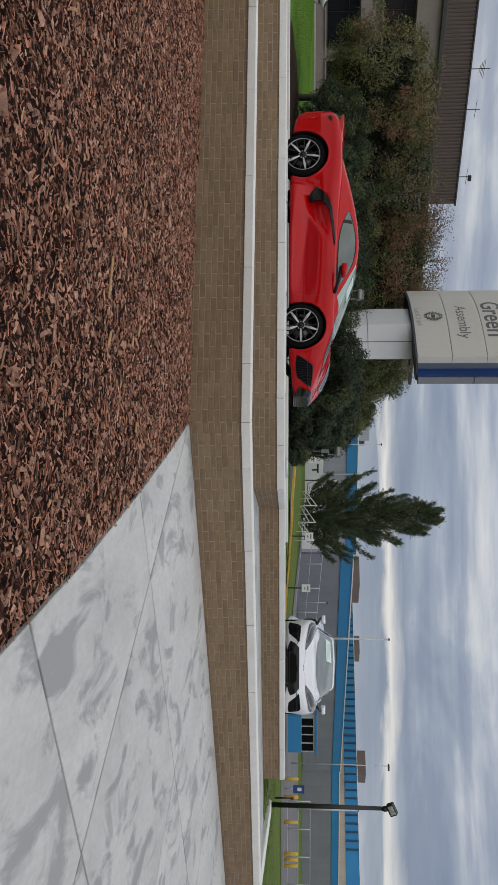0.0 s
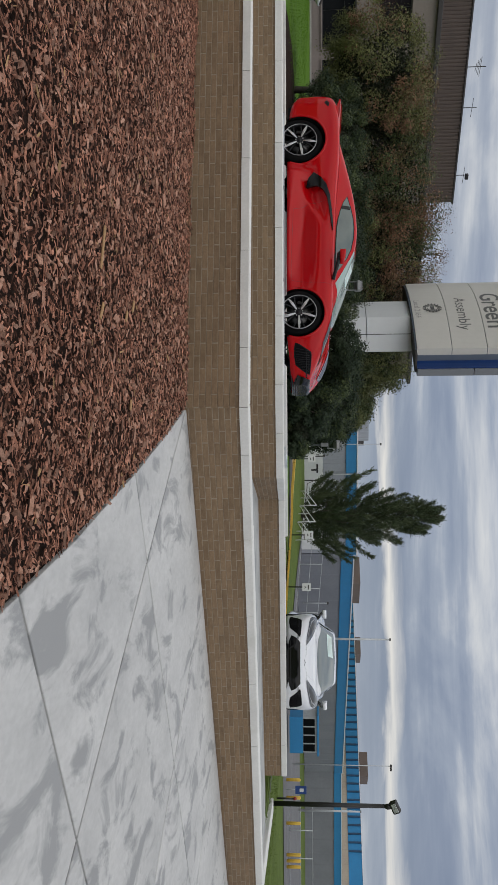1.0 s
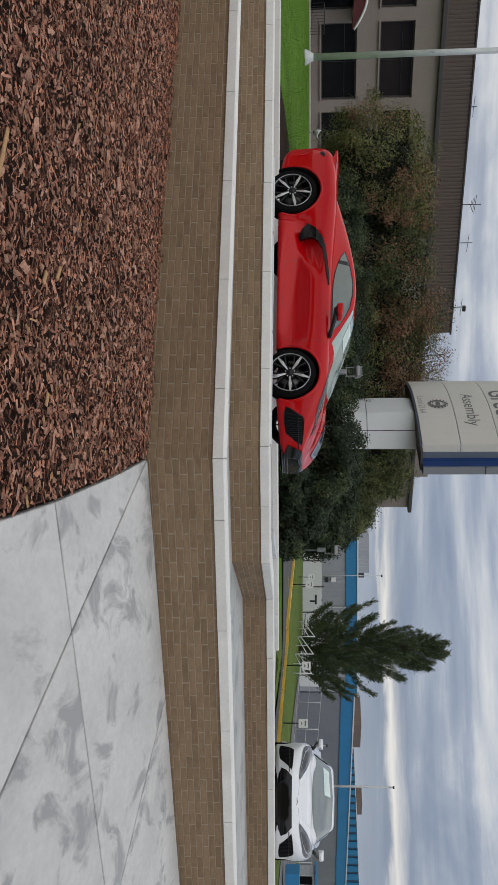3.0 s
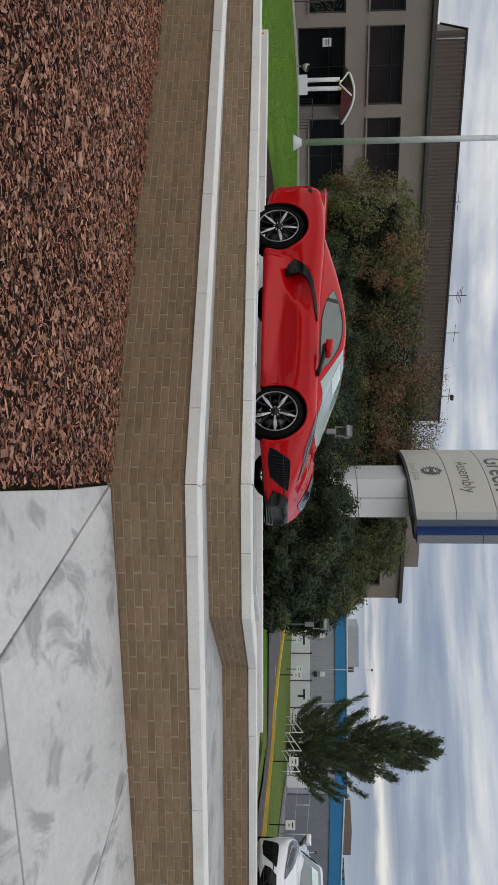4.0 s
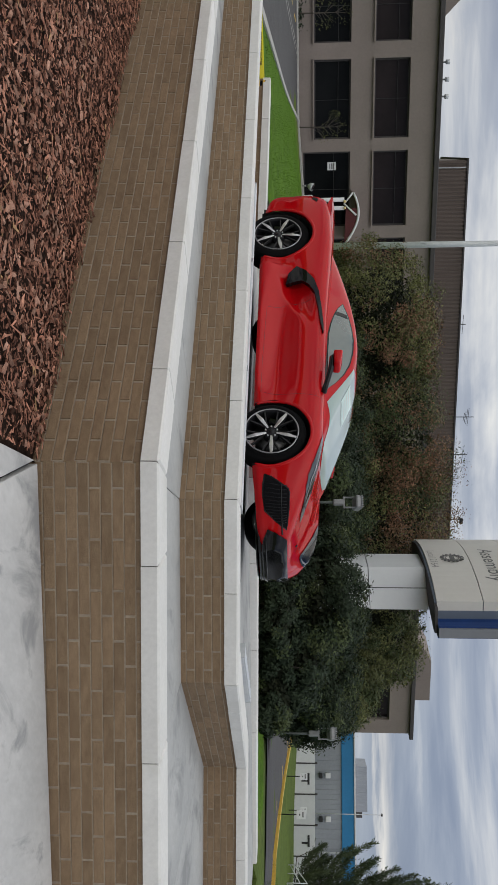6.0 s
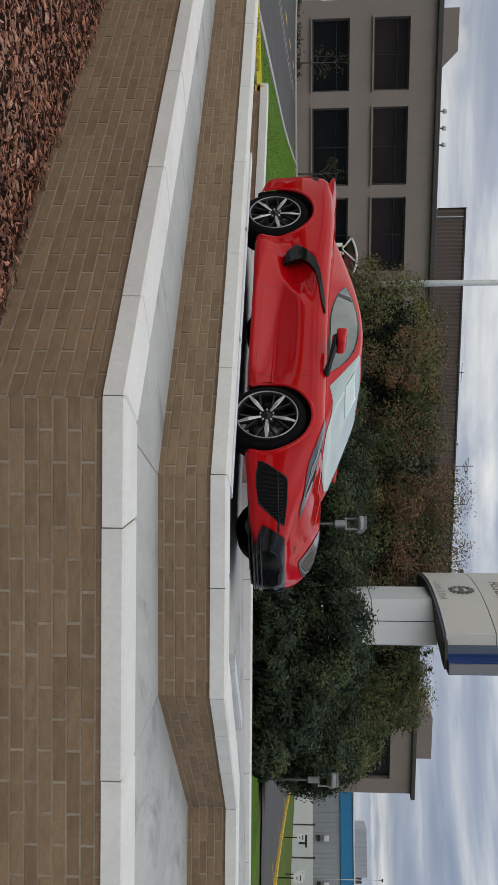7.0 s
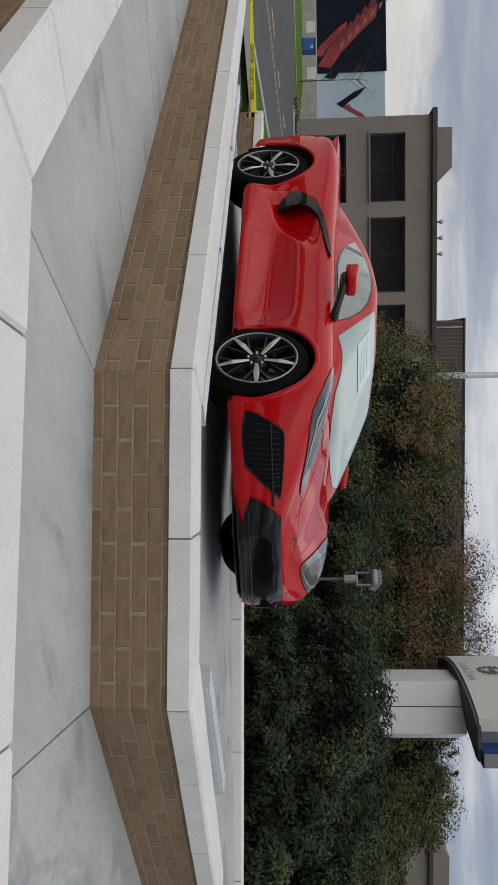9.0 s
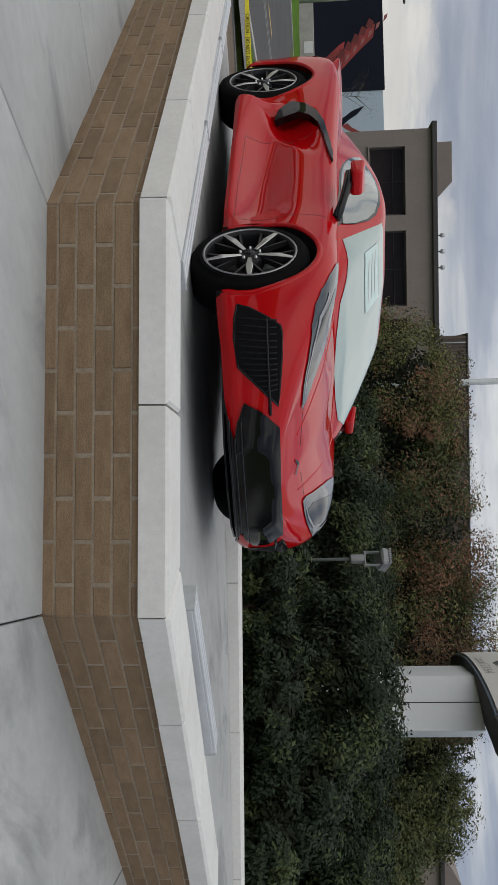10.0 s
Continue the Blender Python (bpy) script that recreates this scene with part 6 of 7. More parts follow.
# grass blades on the lawns
pts = []
rng = np.random.default_rng(4)
side_n = Vector((-rd.y, rd.x))
for k in range(26000):
    s_, w_ = rng.uniform(1, 30), -rng.uniform(0.2, 11)
    q = RA + rd * s_ + side_n * w_
    pts.append((q.x, q.y))
pts = np.array(pts)
z = np.array([float(back_z(x, y)) for x, y in pts]) + 0.055
p3 = np.column_stack([pts, z])
v, f = leaf_quads(p3, np.tile(np.array([0, 0, 1.6]), (len(p3), 1)), 0.04, rng, 0.5, 0.22)
tagged(new("grass", array_mesh("grass", v, f, LAWN)), "short bright green grass blades on the lawn", "grass", kind="stuff")
pts = np.column_stack([rng.uniform(2.0, 34.0, 20000), rng.uniform(20.5, 46.0, 20000)])
pts = pts[(pts[:, 0] > 4.2 - (pts[:, 1] - 13.5) * 0.228 + 0.4)]
z = np.array([float(back_z(x, y)) for x, y in pts]) - 0.01
v, f = leaf_quads(np.column_stack([pts, z]), np.tile(np.array([0, 0, 1.6]), (len(pts), 1)), 0.06, rng, 0.5, 0.22)
tagged(new("grass", array_mesh("grass", v, f, ROUGHGRASS)), "rough olive grass blades beside the drive", "grass", kind="stuff")


# ---- the plant sign ----
def text_mesh(name, body, size, mat, bold=0.0, depth=0.004):
    cu = bpy.data.curves.new(name, "FONT")
    cu.body = body
    cu.size = size
    cu.extrude = depth
    cu.offset = bold
    cu.align_x = "CENTER"
    tmp = bpy.data.objects.new(name, cu)
    scene.collection.objects.link(tmp)
    me = bpy.data.meshes.new_from_object(tmp.evaluated_get(bpy.context.evaluated_depsgraph_get()))
    bpy.data.objects.remove(tmp)
    me.materials.clear()
    me.materials.append(mat)
    return me


sign = new("pylon_sign")
SIGN_LEN, BULGE = 3.40, 0.26
sign.matrix_basis = Matrix.Translation((-4.53, 23.17, 0)) @ Matrix.Rotation(math.atan2(-0.7911, 0.6117), 4, "Z")
tagged(sign, "tall pale pylon sign on a white clad post", "sign")


def bow(x):
    u = x / SIGN_LEN
    return -BULGE * 4 * u * (1 - u)


def bowed_panel(name, x0, x1, off, thick, z0, z1, mat):
    """An upright panel that follows the sign's bow, its front off behind the face."""
    n_ = 18
    verts, faces = [], []
    for i in range(n_ + 1):
        x = x0 + (x1 - x0) * i / n_
        y = bow(min(max(x, 0), SIGN_LEN)) + off
        verts += [(x, y, z0), (x, y, z1), (x, y + thick, z1), (x, y + thick, z0)]
    for i in range(n_):
        for j in range(4):
            k = (j + 1) % 4
            faces.append((i * 4 + j, i * 4 + 4 + j, i * 4 + 4 + k, i * 4 + k)[::-1])
    faces += [(0, 1, 2, 3)[::-1], (n_ * 4, n_ * 4 + 1, n_ * 4 + 2, n_ * 4 + 3)]
    return make_mesh(name, verts, faces, mat)


for z0, z1 in ((3.74, 4.52), (4.535, 5.31), (5.325, 7.2)):
    part("face_panel", bowed_panel("face_panel", 0, SIGN_LEN, 0.0, 0.17, z0, z1, SIGNGREY), sign)
part("panel_core", bowed_panel("panel_core", 0.03, SIGN_LEN - 0.012, 0.03, 0.30, 3.70, 7.15, SIGNEDGE), sign)
part("blue_panel", bowed_panel("blue_panel", 0.4, SIGN_LEN + 0.27, 0.34, 0.22, 3.74, 7.15, SIGNBLUE), sign, None, "deep blue rear panel")
for z0, z1 in ((3.74, 5.0), (5.015, 7.15)):
    part("edge_strip", box_mesh("edge_strip", (0.06, 0.16, z1 - z0), GREYPANEL, 0.004, (SIGN_LEN + 0.30, 0.45, (z0 + z1) / 2)), sign, None, "grey blue edge strip")
part("soffit", bowed_panel("soffit", 0.05, SIGN_LEN + 0.2, 0.05, 0.45, 3.69, 3.735, FASCIA), sign)


def sign_words(body, x0, x1, z, mat, bold):
    """Letters bent onto the panel, from x0 to x1, on the line z."""
    me = text_mesh("lettering", body, 1.0, mat, bold, 0.0)
    co = np.array([v_.co for v_ in me.vertices])
    lo, hi = co[:, 0].min(), co[:, 0].max()
    k = (x1 - x0) / (hi - lo)
    for v_ in me.vertices:
        x = x0 + (v_.co.x - lo) * k
        v_.co = (x, bow(x) - 0.004, z + v_.co.y * k)
    return me


part("lettering", sign_words("Local 2164", 1.50, 2.32, 3.80, PRINTGREY, 0.0), sign)
part("lettering", sign_words("Assembly", 1.38, 2.82, 4.78, LETTER, 0.0), sign)
part("lettering", sign_words("Green", 1.15, 2.75, 5.42, LETTER, 0.012), sign)
em = part("emblem", ring_mesh("emblem", [(0.0, 0.150), (-0.008, 0.150), (-0.008, 0.175), (0.0, 0.175)], LETTER, 36), sign, Matrix.Translation((1.90, bow(1.9) - 0.002, 4.22)), "round toothed emblem")
part("emblem_ring", ring_mesh("emblem_ring", [(0.0, 0.115), (-0.006, 0.115), (-0.006, 0.128), (0.0, 0.128)], LETTER, 36), em)
for k in range(16):
    w = 2 * math.pi * k / 16
    part("tooth", box_mesh("tooth", (0.05, 0.008, 0.034), LETTER, 0, (0, 0, 0)) if k == 0 else bpy.data.meshes["tooth"], em, Matrix.Translation((0.20 * math.cos(w), -0.004, 0.20 * math.sin(w))) @ Matrix.Rotation(-w, 4, "Y"))
for k in range(3):
    part("emblem_mark", box_mesh("emblem_mark", (0.045, 0.008, 0.09), LETTER, 0.0, (-0.06 + 0.06 * k, -0.004, 0)), em)
# clad post
zg = float(back_z(-3.2, 22.0))
inv = sign.matrix_basis.inverted()
post_xy = [(-3.89, 22.23), (-3.36, 21.42), (-2.49, 21.18), (-2.72, 22.0), (-3.3, 22.6)]
post_l = [(inv @ Vector((x, y, 0))).to_2d() for x, y in post_xy]
for z0, z1 in ((zg - 0.1, 1.62), (1.635, 2.64), (2.655, 3.69)):
    part("post_cladding", slab_mesh("post_cladding", [tuple(p) for p in post_l], z0, z1, SIGNWHITE, 0.004), sign)
mid_ = post_l[1].lerp(post_l[2], 0.5)
dirp = (post_l[2] - post_l[1]).normalized()
part("post_joint", box_mesh("post_joint", (0.012, 0.012, 3.69 - zg), SEAM, 0, (0, 0, (3.69 + zg) / 2)), sign, Matrix.Translation((mid_.x, mid_.y, 0)))


# ---- lamps and poles ----
def street_lamp(base, h, r, mat, label):
    ob = new("street_lamp")
    ob.matrix_basis = Matrix.Translation(base)
    tagged(ob, label, "street lamp")
    part("pole", tube_mesh("pole", [(0, 0, 0), (0, 0, h)], [r, r * 0.75], mat, 14), ob)
    part("base_cover", tube_mesh("base_cover", [(0, 0, 0), (0, 0, 0.12), (0, 0, 0.30), (0, 0, 0.42)], [r * 2.4, r * 2.2, r * 1.4, r * 1.05], mat, 14), ob)
    part("hand_hole", box_mesh("hand_hole", (0.10, 0.03, 0.22), GALV, 0.01, (0.0, -r, 5.2)), ob)
    part("arm", tube_mesh("arm", [(0, 0, h - 0.2), (0.8, -0.6, h + 0.1)], [0.05, 0.04], mat, 8), ob)
    part("lamp_head", box_mesh("lamp_head", (0.7, 0.35, 0.14), mat, 0.03, (1.1, -0.85, h + 0.12)), ob)
    return ob


street_lamp((-21.65, 35.1, float(back_z(-21.65, 35.1))), 11.0, 0.145, GALV, "grey galvanised steel lamp post on the lawn")


def flood_post(base, h):
    """A black post with an angled flood light."""
    ob = new("flood_light_post")
    ob.matrix_basis = Matrix.Translation(base)
    tagged(ob, "black square flood light on a slim black post", "street lamp")
    part("pole", tube_mesh("pole", [(0, 0, 0), (0, 0, h)], [0.075, 0.06], BLACKPOLE, 10), ob)
    part("knuckle", tube_mesh("knuckle", [(0, 0, h), (0.0, -0.02, h + 0.10), (0.02, -0.03, h + 0.22)], [0.05, 0.09, 0.04], BLACKPOLE, 10), ob)
    head = part("lamp_head", box_mesh("lamp_head", (0.36, 0.17, 0.22), BLACKPOLE, 0.02), ob, Matrix.Translation((0.0, -0.05, h + 0.30)) @ Matrix.Rotation(radians(-25), 4, "Y") @ Matrix.Rotation(radians(18), 4, "X"))
    part("lens", box_mesh("lens", (0.27, 0.02, 0.14), GALV, 0.005, (0, -0.09, 0.01)), head)
    return ob


flood_post((10.0, 26.5, 0.10), 3.25)


def ground_flood(base, h):
    """A flood light on a thin grey stake, with bracket and cooling ribs."""
    ob = new("spot_light")
    ob.matrix_basis = Matrix.Translation(base)
    tagged(ob, "grey flood light on a thin grey pole", "lamp", "flood lights by the hedge")
    part("pole", tube_mesh("pole", [(0, 0, 0), (0, 0, h)], 0.020, POLEGREEN, 8), ob)
    part("junction_box", box_mesh("junction_box", (0.09, 0.08, 0.16), LAMPGREY, 0.012, (0, 0, h)), ob)
    for x in (-0.085, 0.085):
        part("bracket", box_mesh("bracket", (0.014, 0.04, 0.20), LAMPGREY, 0.004, (x, 0, h + 0.17)), ob)
    part("bracket_base", box_mesh("bracket_base", (0.19, 0.05, 0.02), LAMPGREY, 0.004, (0, 0, h + 0.09)), ob)
    head = part("lamp_head", box_mesh("lamp_head", (0.21, 0.20, 0.09), LAMPGREY, 0.02), ob, Matrix.Translation((0, 0.02, h + 0.29)) @ Matrix.Rotation(radians(-20), 4, "X"))
    for k in range(7):
        part("cooling_rib", box_mesh("cooling_rib", (0.012, 0.22, 0.03), LAMPGREY, 0, (-0.09 + 0.03 * k, 0, 0.055)), head)
    return ob


ground_flood((-3.50, 18.58, float(back_z(-3.5, 18.58))), 2.02 - float(back_z(-3.5, 18.58)))
ground_flood((-0.29, 20.9, float(back_z(-0.29, 20.9))), 1.62 - float(back_z(-0.29, 20.9)))


def lawn_flood(base):
    """A squat silver flood light that looks up from a short post."""
    ob = new("lawn_light")
    ob.matrix_basis = Matrix.Translation(base) @ Matrix.Scale(0.65, 4)
    tagged(ob, "squat silver bell shaped flood light on the lawn", "lamp", "flood lights on the lawn")
    part("post", tube_mesh("post", [(0, 0, 0), (0, 0, 0.42)], 0.07, LAMPGREY, 10), ob)
    part("knuckle", box_mesh("knuckle", (0.20, 0.20, 0.18), BLACKPOLE, 0.03, (0, 0, 0.45)), ob)
    bell = part("lamp_head", tube_mesh("lamp_head", [(0.0, 0, 0.50), (0.04, 0, 0.62), (0.12, 0, 0.78), (0.22, 0, 0.96)], [0.10, 0.24, 0.33, 0.36], GALV, 16), ob)
    part("lens", tube_mesh("lens", [(0.215, 0, 0.955), (0.235, 0, 0.985)], [0.31, 0.30], SMOKEGLASS, 16), bell)
    return ob


for x, y in ((-25.9, 48.1), (-34.6, 45.8)):
    lawn_flood((x, y, float(back_z(x, y)) + 0.05))


def mast(x, y, z0, h, r, label, arm=0.0, thick=0.0):
    ob = new("mast")
    ob.matrix_basis = Matrix.Translation((x, y, z0))
    tagged(ob, label, "mast")
    part("pole", tube_mesh("pole", [(0, 0, 0), (0, 0, h)], [r, r * 0.6], GALV, 8), ob)
    if thick:
        part("lower_pole", tube_mesh("lower_pole", [(0, 0, 0), (0, 0, h * thick)], r * 2.0, KERB, 8), ob)
    part("lamp_head", box_mesh("lamp_head", (0.25 + arm, 0.2, 0.14), FASCIA, 0.03, (arm / 2, 0, h)), ob)
    return ob


mast(-58.5, 36.8, float(back_z(-58.5, 36.8)), 8.5 - float(back_z(-58.5, 36.8)), 0.13, "grey lamp mast with a dark head beside the banner", 0.9)
mast(16.8, 91.0, -0.5, 9.2, 0.14, "tall grey lamp mast in the works yard", 0.0, 0.0)
mast(23.1, 71.2, -0.6, 7.7, 0.05, "thin grey lamp mast with a bent head", 0.25)
mast(41.0, 110.0, -1.0, 7.5, 0.18, "stout grey post in the works yard")
mast(-3.0, 92.0, 0.0, 8.0, 0.05, "thin grey pole beside the works")
mast(12.5, 86.0, 0.0, 2.4, 0.05, "thin dark fence post")


def sign_post(x, y, h, w, hh, label):
    ob = new("road_sign")
    ob.matrix_basis = Matrix.Translation((x, y, float(back_z(x, y))))
    tagged(ob, label, "road sign", "small white signs on the grass")
    part("pole", tube_mesh("pole", [(0, 0, 0), (0, 0, h)], 0.03, BLACKPOLE, 6), ob)
    plate = part("plate", box_mesh("plate", (w, 0.02, hh), PLASTICWHITE, 0.005, (0, -0.04, h - hh / 2)), ob)
    part("arrow", make_mesh("arrow", [(-0.09, -0.052, h - hh * 0.75), (0.015, -0.052, h - hh * 0.55), (0.09, -0.052, h - hh * 0.75), (0.015, -0.052, h - hh * 0.68)], [(0, 3, 1), (3, 2, 1)], SEAM), plate)
    part("bar", box_mesh("bar", (w * 0.6, 0.006, 0.05), SEAM, 0, (0, -0.053, h - hh * 0.28)), plate)
    return ob


for x, y in ((3.35, 45.06), (5.87, 44.3), (9.4, 43.0), (-0.6, 50.0), (-3.0, 58.0), (-1.6, 64.0)):
    sign_post(x, y, 1.12, 0.38, 0.42, "small white arrow sign on a thin black post")

# bicycle-rack like rails on the grass
for k, (x, y) in enumerate(((1.9, 63.5), (2.9, 60.5), (3.9, 57.5))):
    rack = new("hand_rail")
    rack.matrix_basis = Matrix.Translation((x, y, float(back_z(x, y)))) @ Matrix.Rotation(radians(-70), 4, "Z")
    tagged(rack, "galvanised tube handrail frame on the grass", "handrail", "handrail frames on the grass")
    part("frame", tube_mesh("frame", [(-1.4, 0, 0), (-1.4, 0, 0.35), (1.4, 0, 1.15), (1.4, 0, 0)], 0.035, PLASTICWHITE, 6), rack)
    part("mid_rail", tube_mesh("mid_rail", [(-1.4, 0, 0.1), (1.4, 0, 0.75)], 0.03, PLASTICWHITE, 6), rack)
    part("stay", tube_mesh("stay", [(0, 0, 0), (0, 0, 0.74)], 0.025, PLASTICWHITE, 6), rack)

# gate booth, bollards, signs, fence in the distance on the right
booth = new("gate_booth")
booth.matrix_basis = Matrix.Translation((19.5, 66.5, -0.7)) @ Matrix.Rotation(radians(4), 4, "Z")
tagged(booth, "small blue gate booth with four dark windows", "booth")
part("body", box_mesh("body", (2.7, 2.0, 1.0), BLUE, 0.02, (0, 1.0, 0.5)), booth)
part("upper_body", box_mesh("upper_body", (2.6, 1.9, 1.1), GALV, 0.02, (0, 1.02, 1.5)), booth)
part("roof", box_mesh("roof", (3.0, 2.3, 0.16), BLUE, 0.02, (0, 1.0, 2.1)), booth)
for k in range(4):
    part("window", box_mesh("window", (0.52, 0.04, 0.85), DARKGLASS, 0.0, (-0.95 + 0.63 * k, 0.05, 1.45)), booth)
for x in (23.8, 25.9, 26.3, 26.7, 20.9, 19.9 + 2.2):
    ob = new("bollard")
    ob.matrix_basis = Matrix.Translation((x, 61.0, -0.75))
    tagged(ob, "yellow painted steel bollard", "bollard", "bollards by the gate")
    part("post", tube_mesh("post", [(0, 0, 0), (0, 0, 0.92), (0, 0, 0.97)], [0.11, 0.11, 0.05], YELLOW, 10), ob)
cs = new("direction_sign")
cs.matrix_basis = Matrix.Translation((21.4, 60.5, -0.75))
tagged(cs, "dark blue square direction sign with a white mark", "sign")
part("plate", box_mesh("plate", (0.55, 0.04, 0.75), SIGNBLUE, 0.01, (0, 0, 1.0)), cs)
part("mark", box_mesh("mark", (0.22, 0.02, 0.28), PLASTICWHITE, 0.03, (0, -0.03, 1.05)), cs)
part("post", tube_mesh("post", [(0, 0.05, 0), (0, 0.05, 1.0)], 0.04, GALV, 6), cs)
hyd = new("marker_post")
hyd.matrix_basis = Matrix.Translation((16.7, 45.7, float(back_z(16.7, 45.7))))
tagged(hyd, "black marker post with a red head", "marker post")
part("post", tube_mesh("post", [(0, 0, 0), (0, 0, 0.85)], 0.05, BLACKPOLE, 8), hyd)
part("head", tube_mesh("head", [(0, 0, 0.85), (0, 0, 1.0)], [0.10, 0.07], PRINTRED, 8), hyd)


def chain_fence(a, b, count, h, label):
    a, b = Vector(a), Vector(b)
    ob = new("fence")
    tagged(ob, label, "fence")
    ps = [a.lerp(b, k / count) for k in range(count + 1)]
    gz = [float(back_z(p.x, p.y)) for p in ps]
    for p, z in zip(ps, gz):
        part("post", tube_mesh("post", [(p.x, p.y, z), (p.x, p.y, z + h)], 0.04, GALV, 6), ob)
    for t in (0.05, 0.5, 1.0):
        for (p, z), (q, w) in zip(zip(ps, gz), list(zip(ps, gz))[1:]):
            part("rail", tube_mesh("rail", [(p.x, p.y, z + h * t), (q.x, q.y, w + h * t)], 0.025, GALV, 5), ob)
    return ob


chain_fence((6.0, 80.0), (24.0, 84.0), 8, 2.1, "grey steel fence along the works yard")
chain_fence((26.0, 71.0), (44.0, 72.5), 8, 1.9, "grey steel fence and gate by the yard")

# ---- bark mulch ----
rng = np.random.default_rng(21)
edge = np.array(WALK_EDGE)
wall_y = lambda x: 10.05 - 0.2004 * (x + 0.305)


def mulch_points(count, x0, x1, y0, y1):
    p = np.column_stack([rng.uniform(x0, x1, count), rng.uniform(y0, y1, count)])
    lim = np.interp(p[:, 1], edge[::-1, 1], edge[::-1, 0])
    return p[(p[:, 0] < lim - 0.032) & (p[:, 1] < np.where(p[:, 0] < -0.3, wall_y(p[:, 0]), 99) - 0.01)]


def mulch_height(p):
    lim = np.interp(p[:, 1], edge[::-1, 1], edge[::-1, 0])
    h = 0.014 * np.sin(p[:, 0] * 1.9 + 0.4) * np.cos(p[:, 1] * 1.6) + 0.010 * np.sin(p[:, 0] * 5.1 + p[:, 1] * 3.7)
    rise = -0.035 * np.exp(-((wall_y(p[:, 0]) - p[:, 1]) / 0.5) ** 2)
    return (h + rise) * smooth01((lim - p[:, 0]) / 0.4) - 0.02 * np.exp(-((lim - p[:, 0]) / 0.12) ** 2)


bed_x = np.arange(-13.0, 2.6, 0.15)
bv, bf = [], []
bed_y = np.arange(-4.0, 13.2, 0.15)
gridp = np.array([(x, y) for x in bed_x for y in bed_y])
gz = mulch_height(gridp) - 0.02
lim = np.interp(gridp[:, 1], edge[::-1, 1], edge[::-1, 0])
gridp[:, 0] = np.minimum(gridp[:, 0], lim - 0.012)
bv = np.column_stack([gridp, gz])
m = len(bed_y)
bf = np.array([(i * m + j, (i + 1) * m + j, (i + 1) * m + j + 1, i * m + j + 1) for i in range(len(bed_x) - 1) for j in range(m - 1)])
bed = new("mulch_bed", array_mesh("mulch_bed", bv, bf, SOIL))
tagged(bed, "dark soil bed under the bark mulch", "planting bed", kind="structure")


def chips(name, label, p, length, width, mat, lift):
    """Splintered wedge-shaped chips lying on the bed."""
    n_ = len(p)
    a = rng.uniform(0, math.pi * 2, n_)
    tilt = rng.normal(0, 0.13, n_)
    roll = rng.normal(0, 0.28, n_)
    l = length * np.exp(np.clip(rng.normal(-0.1, 0.45, n_), -1.2, 0.9))
    w = width * np.exp(np.clip(rng.normal(0, 0.42, n_), -1.0, 0.9))
    th = 0.35 * w * rng.uniform(0.5, 1.2, n_)
    d = np.column_stack([np.cos(a) * np.cos(tilt), np.sin(a) * np.cos(tilt), np.sin(tilt)])
    s = np.column_stack([-np.sin(a) * np.cos(roll), np.cos(a) * np.cos(roll), np.sin(roll)])
    u = np.cross(d, s)
    c = np.column_stack([p, mulch_height(p) + lift * rng.uniform(0.2, 1.0, n_)])
    k1, k2 = rng.uniform(0.2, 0.9, n_)[:, None], rng.uniform(0.3, 1.0, n_)[:, None]
    L, Wd, T = (d * l[:, None] / 2), (s * w[:, None] / 2), (u * th[:, None])
    v = np.stack([c - L - Wd * k1, c + L - Wd * k2, c + L * 0.8 + Wd * k2, c - L * 0.9 + Wd * k1, c - L * 0.85 + T, c + L * 0.9 + T * 0.7], 1).reshape(-1, 3)
    b = np.arange(n_)[:, None] * 6
    f = np.concatenate([b + np.array([[0, 1, 5]]), b + np.array([[0, 5, 4]]), b + np.array([[2, 3, 4]]), b + np.array([[2, 4, 5]]), b + np.array([[1, 2, 5]]), b + np.array([[3, 0, 4]])])
    ob = new(name, array_mesh(name, v, f, mat))
    return tagged(ob, label, "mulch", kind="stuff")


chips("bark_mulch", "shredded reddish brown bark mulch covering the bed", mulch_points(112000, -9.0, 1.9, 1.2, 12.2), 0.046, 0.0155, CHIP, 0.034)
chips("bark_mulch", "shredded reddish brown bark mulch on the wide bed", np.vstack([mulch_points(22000, -9.0, 2.3, -4.0, 1.2), mulch_points(20000, -12.8, -9.0, -4.0, 12.6)]), 0.08, 0.028, CHIP, 0.026)
chips("bark_mulch_dark", "small dark shreds of bark mulch in the bed", mulch_points(62000, -8.0, 1.9, 1.2, 12.0), 0.040, 0.014, CHIP_DARK, 0.016)
chips("bark_chunks", "broad greyish brown bark chunks lying on the mulch", mulch_points(11000, -7.0, 1.9, 1.2, 10.0), 0.046, 0.028, CHIP_GREY, 0.040)
chips("wood_splinters", "pale split wood pieces scattered on the mulch", mulch_points(700, -7.0, 1.9, 1.5, 11.0), 0.06, 0.016, CHIP_PALE, 0.042)
for x, y, l, ang in ((-1.05, 5.98, 0.30, -9), (-0.62, 5.96, 0.13, -29), (-0.72, 6.71, 0.09, -23), (-0.07, 6.87, 0.08, -10), (-0.84, 6.95, 0.10, -24)):
    ob = part("wood_shard", box_mesh("wood_shard", (l, 0.03, 0.012), CHIP_PALE, 0.004), None, pose(x, y, 0.048, 4, 3, ang))
    tagged(ob, "long pale splinter of wood lying on the mulch", "wood splinter", "long splinters on the mulch")

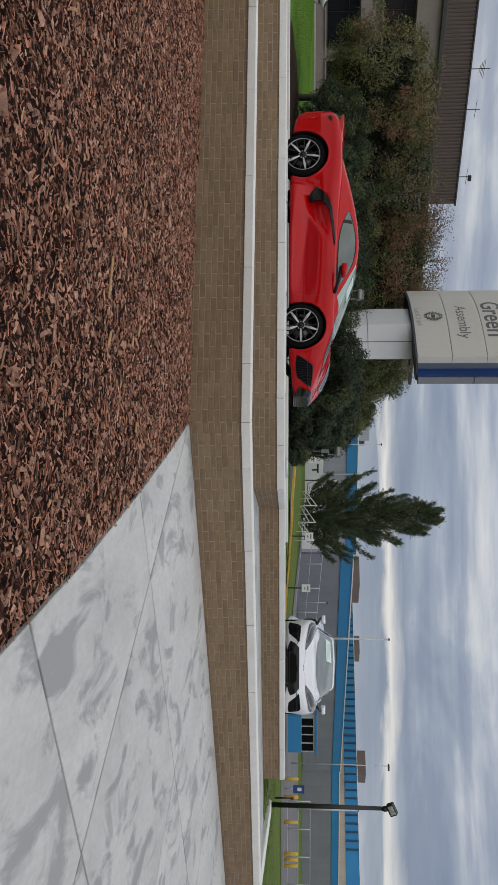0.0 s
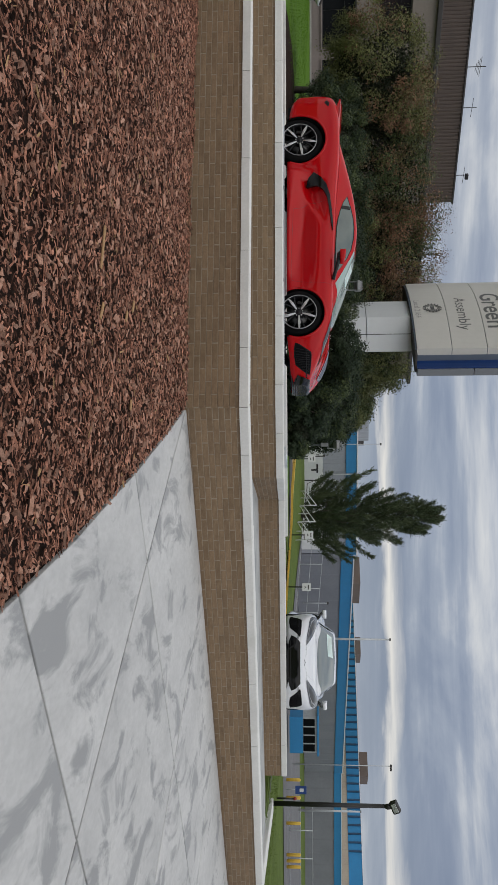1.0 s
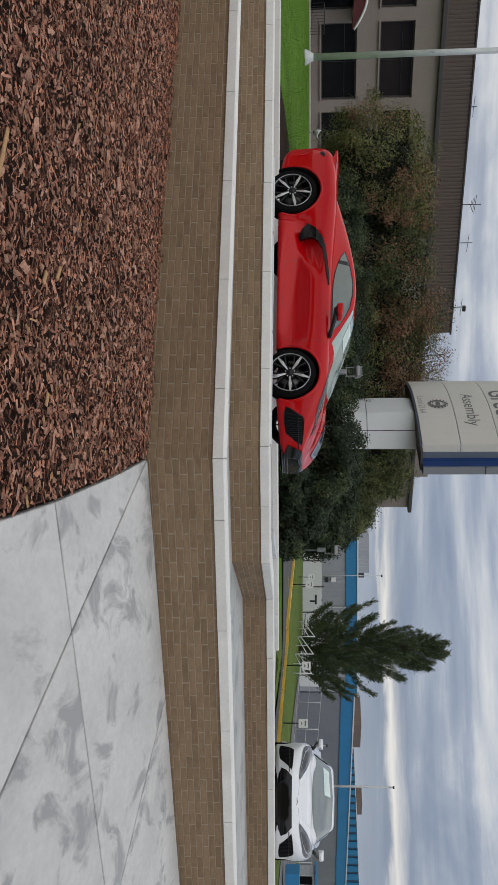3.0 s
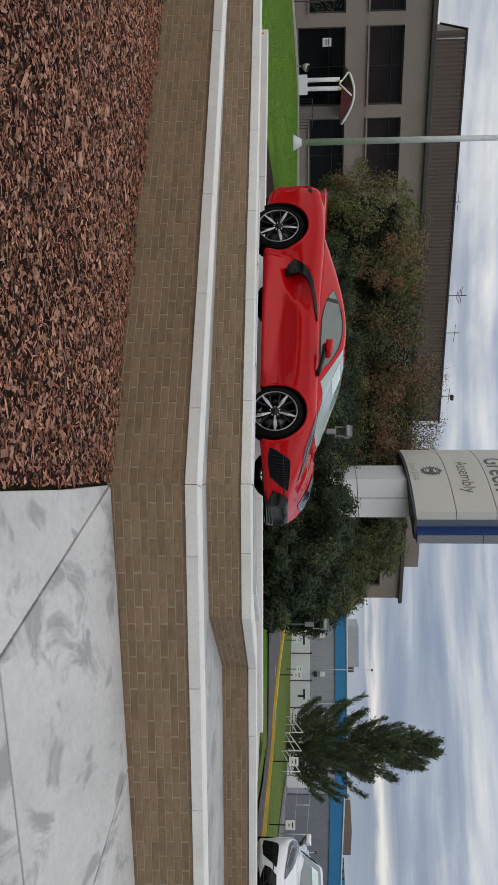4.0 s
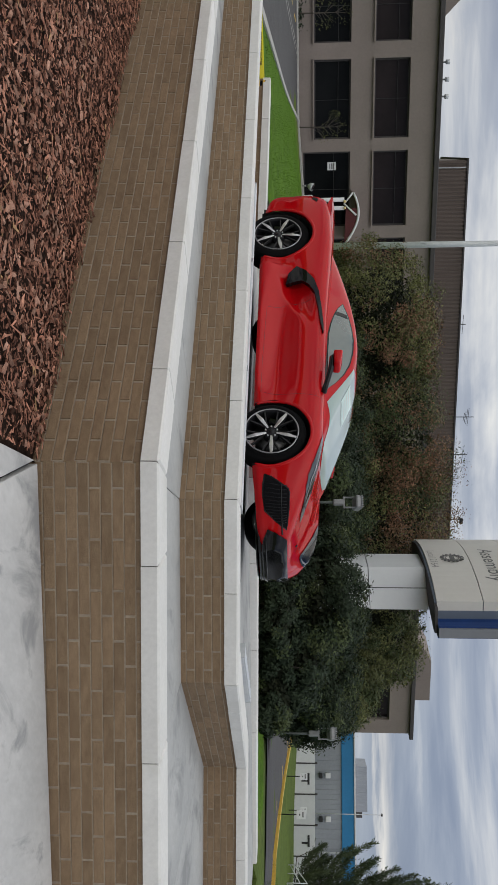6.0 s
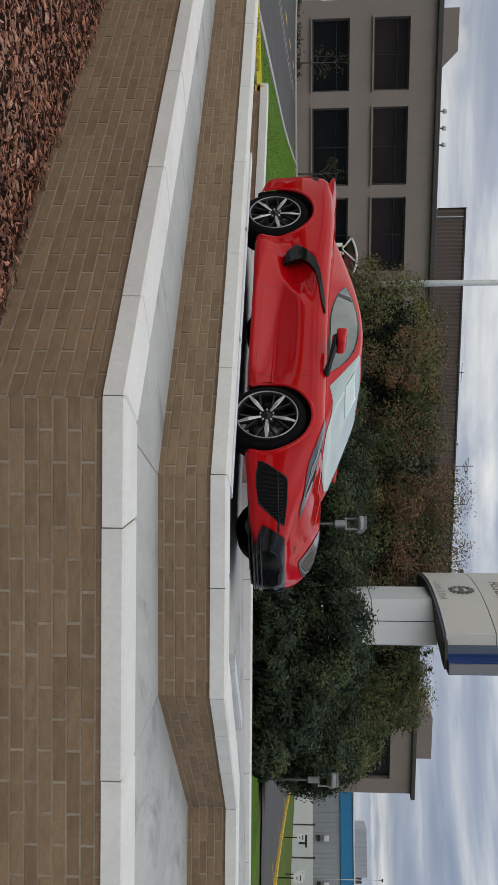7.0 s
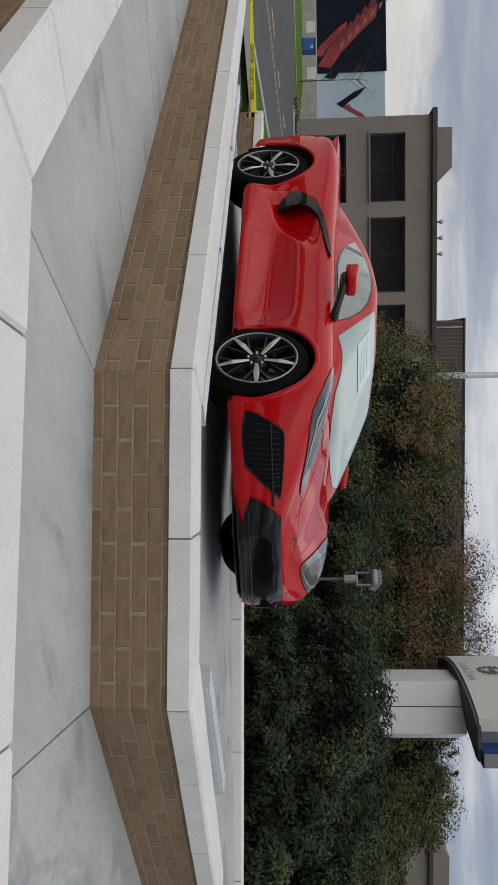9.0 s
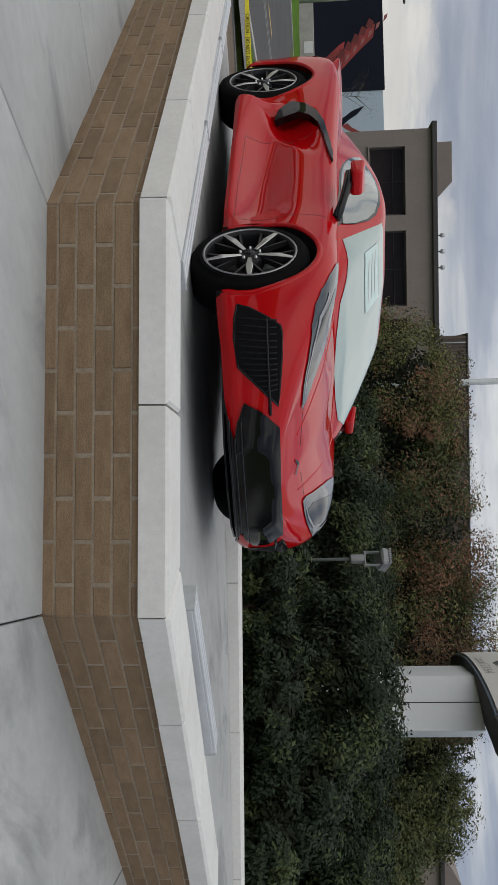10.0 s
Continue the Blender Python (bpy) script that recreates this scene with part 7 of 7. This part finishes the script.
# ---- caution tape at the end of the rear wall ----
tp = new("caution_tape")
tagged(tp, "yellow caution tape stretched above the gravel", "tape")
A3, B3 = Vector((-10.45, 16.62, 0.76)), Vector((-18.0, 13.95, 0.64))
d3 = (B3 - A3).normalized()
verts = []
for k in range(25):
    q = A3.lerp(B3, k / 24)
    sag_ = 0.05 * math.sin(math.pi * k / 24)
    verts += [(q.x, q.y, q.z - 0.04 - sag_), (q.x, q.y, q.z + 0.045 - sag_)]
part("ribbon", make_mesh("ribbon", verts, [(2 * i, 2 * i + 2, 2 * i + 3, 2 * i + 1) for i in range(24)], TAPE), tp)
for k in range(4):
    q = A3.lerp(B3, 0.12 + 0.24 * k)
    sag_ = 0.05 * math.sin(math.pi * (0.12 + 0.24 * k))
    me = text_mesh("printed_words", "CAUTION - DO NOT ENTER", 0.085, SEAM, 0.0, 0.001)
    part("printed_words", me, tp, Matrix.Translation((q.x, q.y - 0.012, q.z - 0.03 - sag_)) @ Matrix.Rotation(math.atan2(-d3.y, -d3.x), 4, "Z") @ Matrix.Rotation(radians(90), 4, "X"))
blk = new("barrier_foot")
blk.matrix_basis = Matrix.Translation((-10.45, 16.56, 0.66))
tagged(blk, "short black and yellow barrier post holding the tape", "barrier post")
part("post", box_mesh("post", (0.14, 0.14, 0.18), BLACKMAT, 0.01, (0, 0, 0.09)), blk)
for z in (0.045, 0.135):
    part("stripe", box_mesh("stripe", (0.15, 0.15, 0.04), YELLOW, 0.004, (0, 0, z)), blk)


# ---- brick walls ----
brick_wall("wall_lower_left", "brown brick lower retaining wall beside the mulch bed", (LL_END, L0), 0.12, LOW_CAP, 0.060, lambda s: ll - s < 8.6)
brick_wall("wall_lower_right", "brown brick lower retaining wall along the walkway", (L0, LR_END), -0.06, LOW_CAP, 0.050, lambda s: s < 6.8, 0.0)
brick_wall("wall_lower_end", "brown brick return of the lower wall", (LR_END, LE_END), 0.0, LOW_CAP, 0.05, lambda s: False)
brick_wall("wall_upper_left", "brown brick upper wall in front of the display pad", (UL_END, U1), LEDGE - 0.01, UP_CAP, 0.048, lambda s: ul - s < 13)
brick_wall("wall_upper_front", "brown brick upper wall below the car's nose", (U1, U2), LEDGE - 0.01, UP_CAP, 0.048, lambda s: True, 0.0)
brick_wall("wall_upper_side", "brown brick upper wall set back beside the pad", (U2, U3), LEDGE - 0.01, UP_CAP, 0.048, lambda s: True)
brick_wall("wall_upper_right", "brown brick upper wall running on from the pad", (U3, UR_END), LEDGE - 0.01, UP_CAP, 0.048, lambda s: True)
brick_wall("wall_rear", "brown brick kerb wall behind the display pad", (REAR_A, REAR_B), 0.98, 1.236, 0.05, lambda s: s < 4.5)
brick_wall("wall_rear_right", "brown brick kerb wall behind the pad", (REAR_B, REAR_C), 1.0, 1.236, 0.05, lambda s: False)
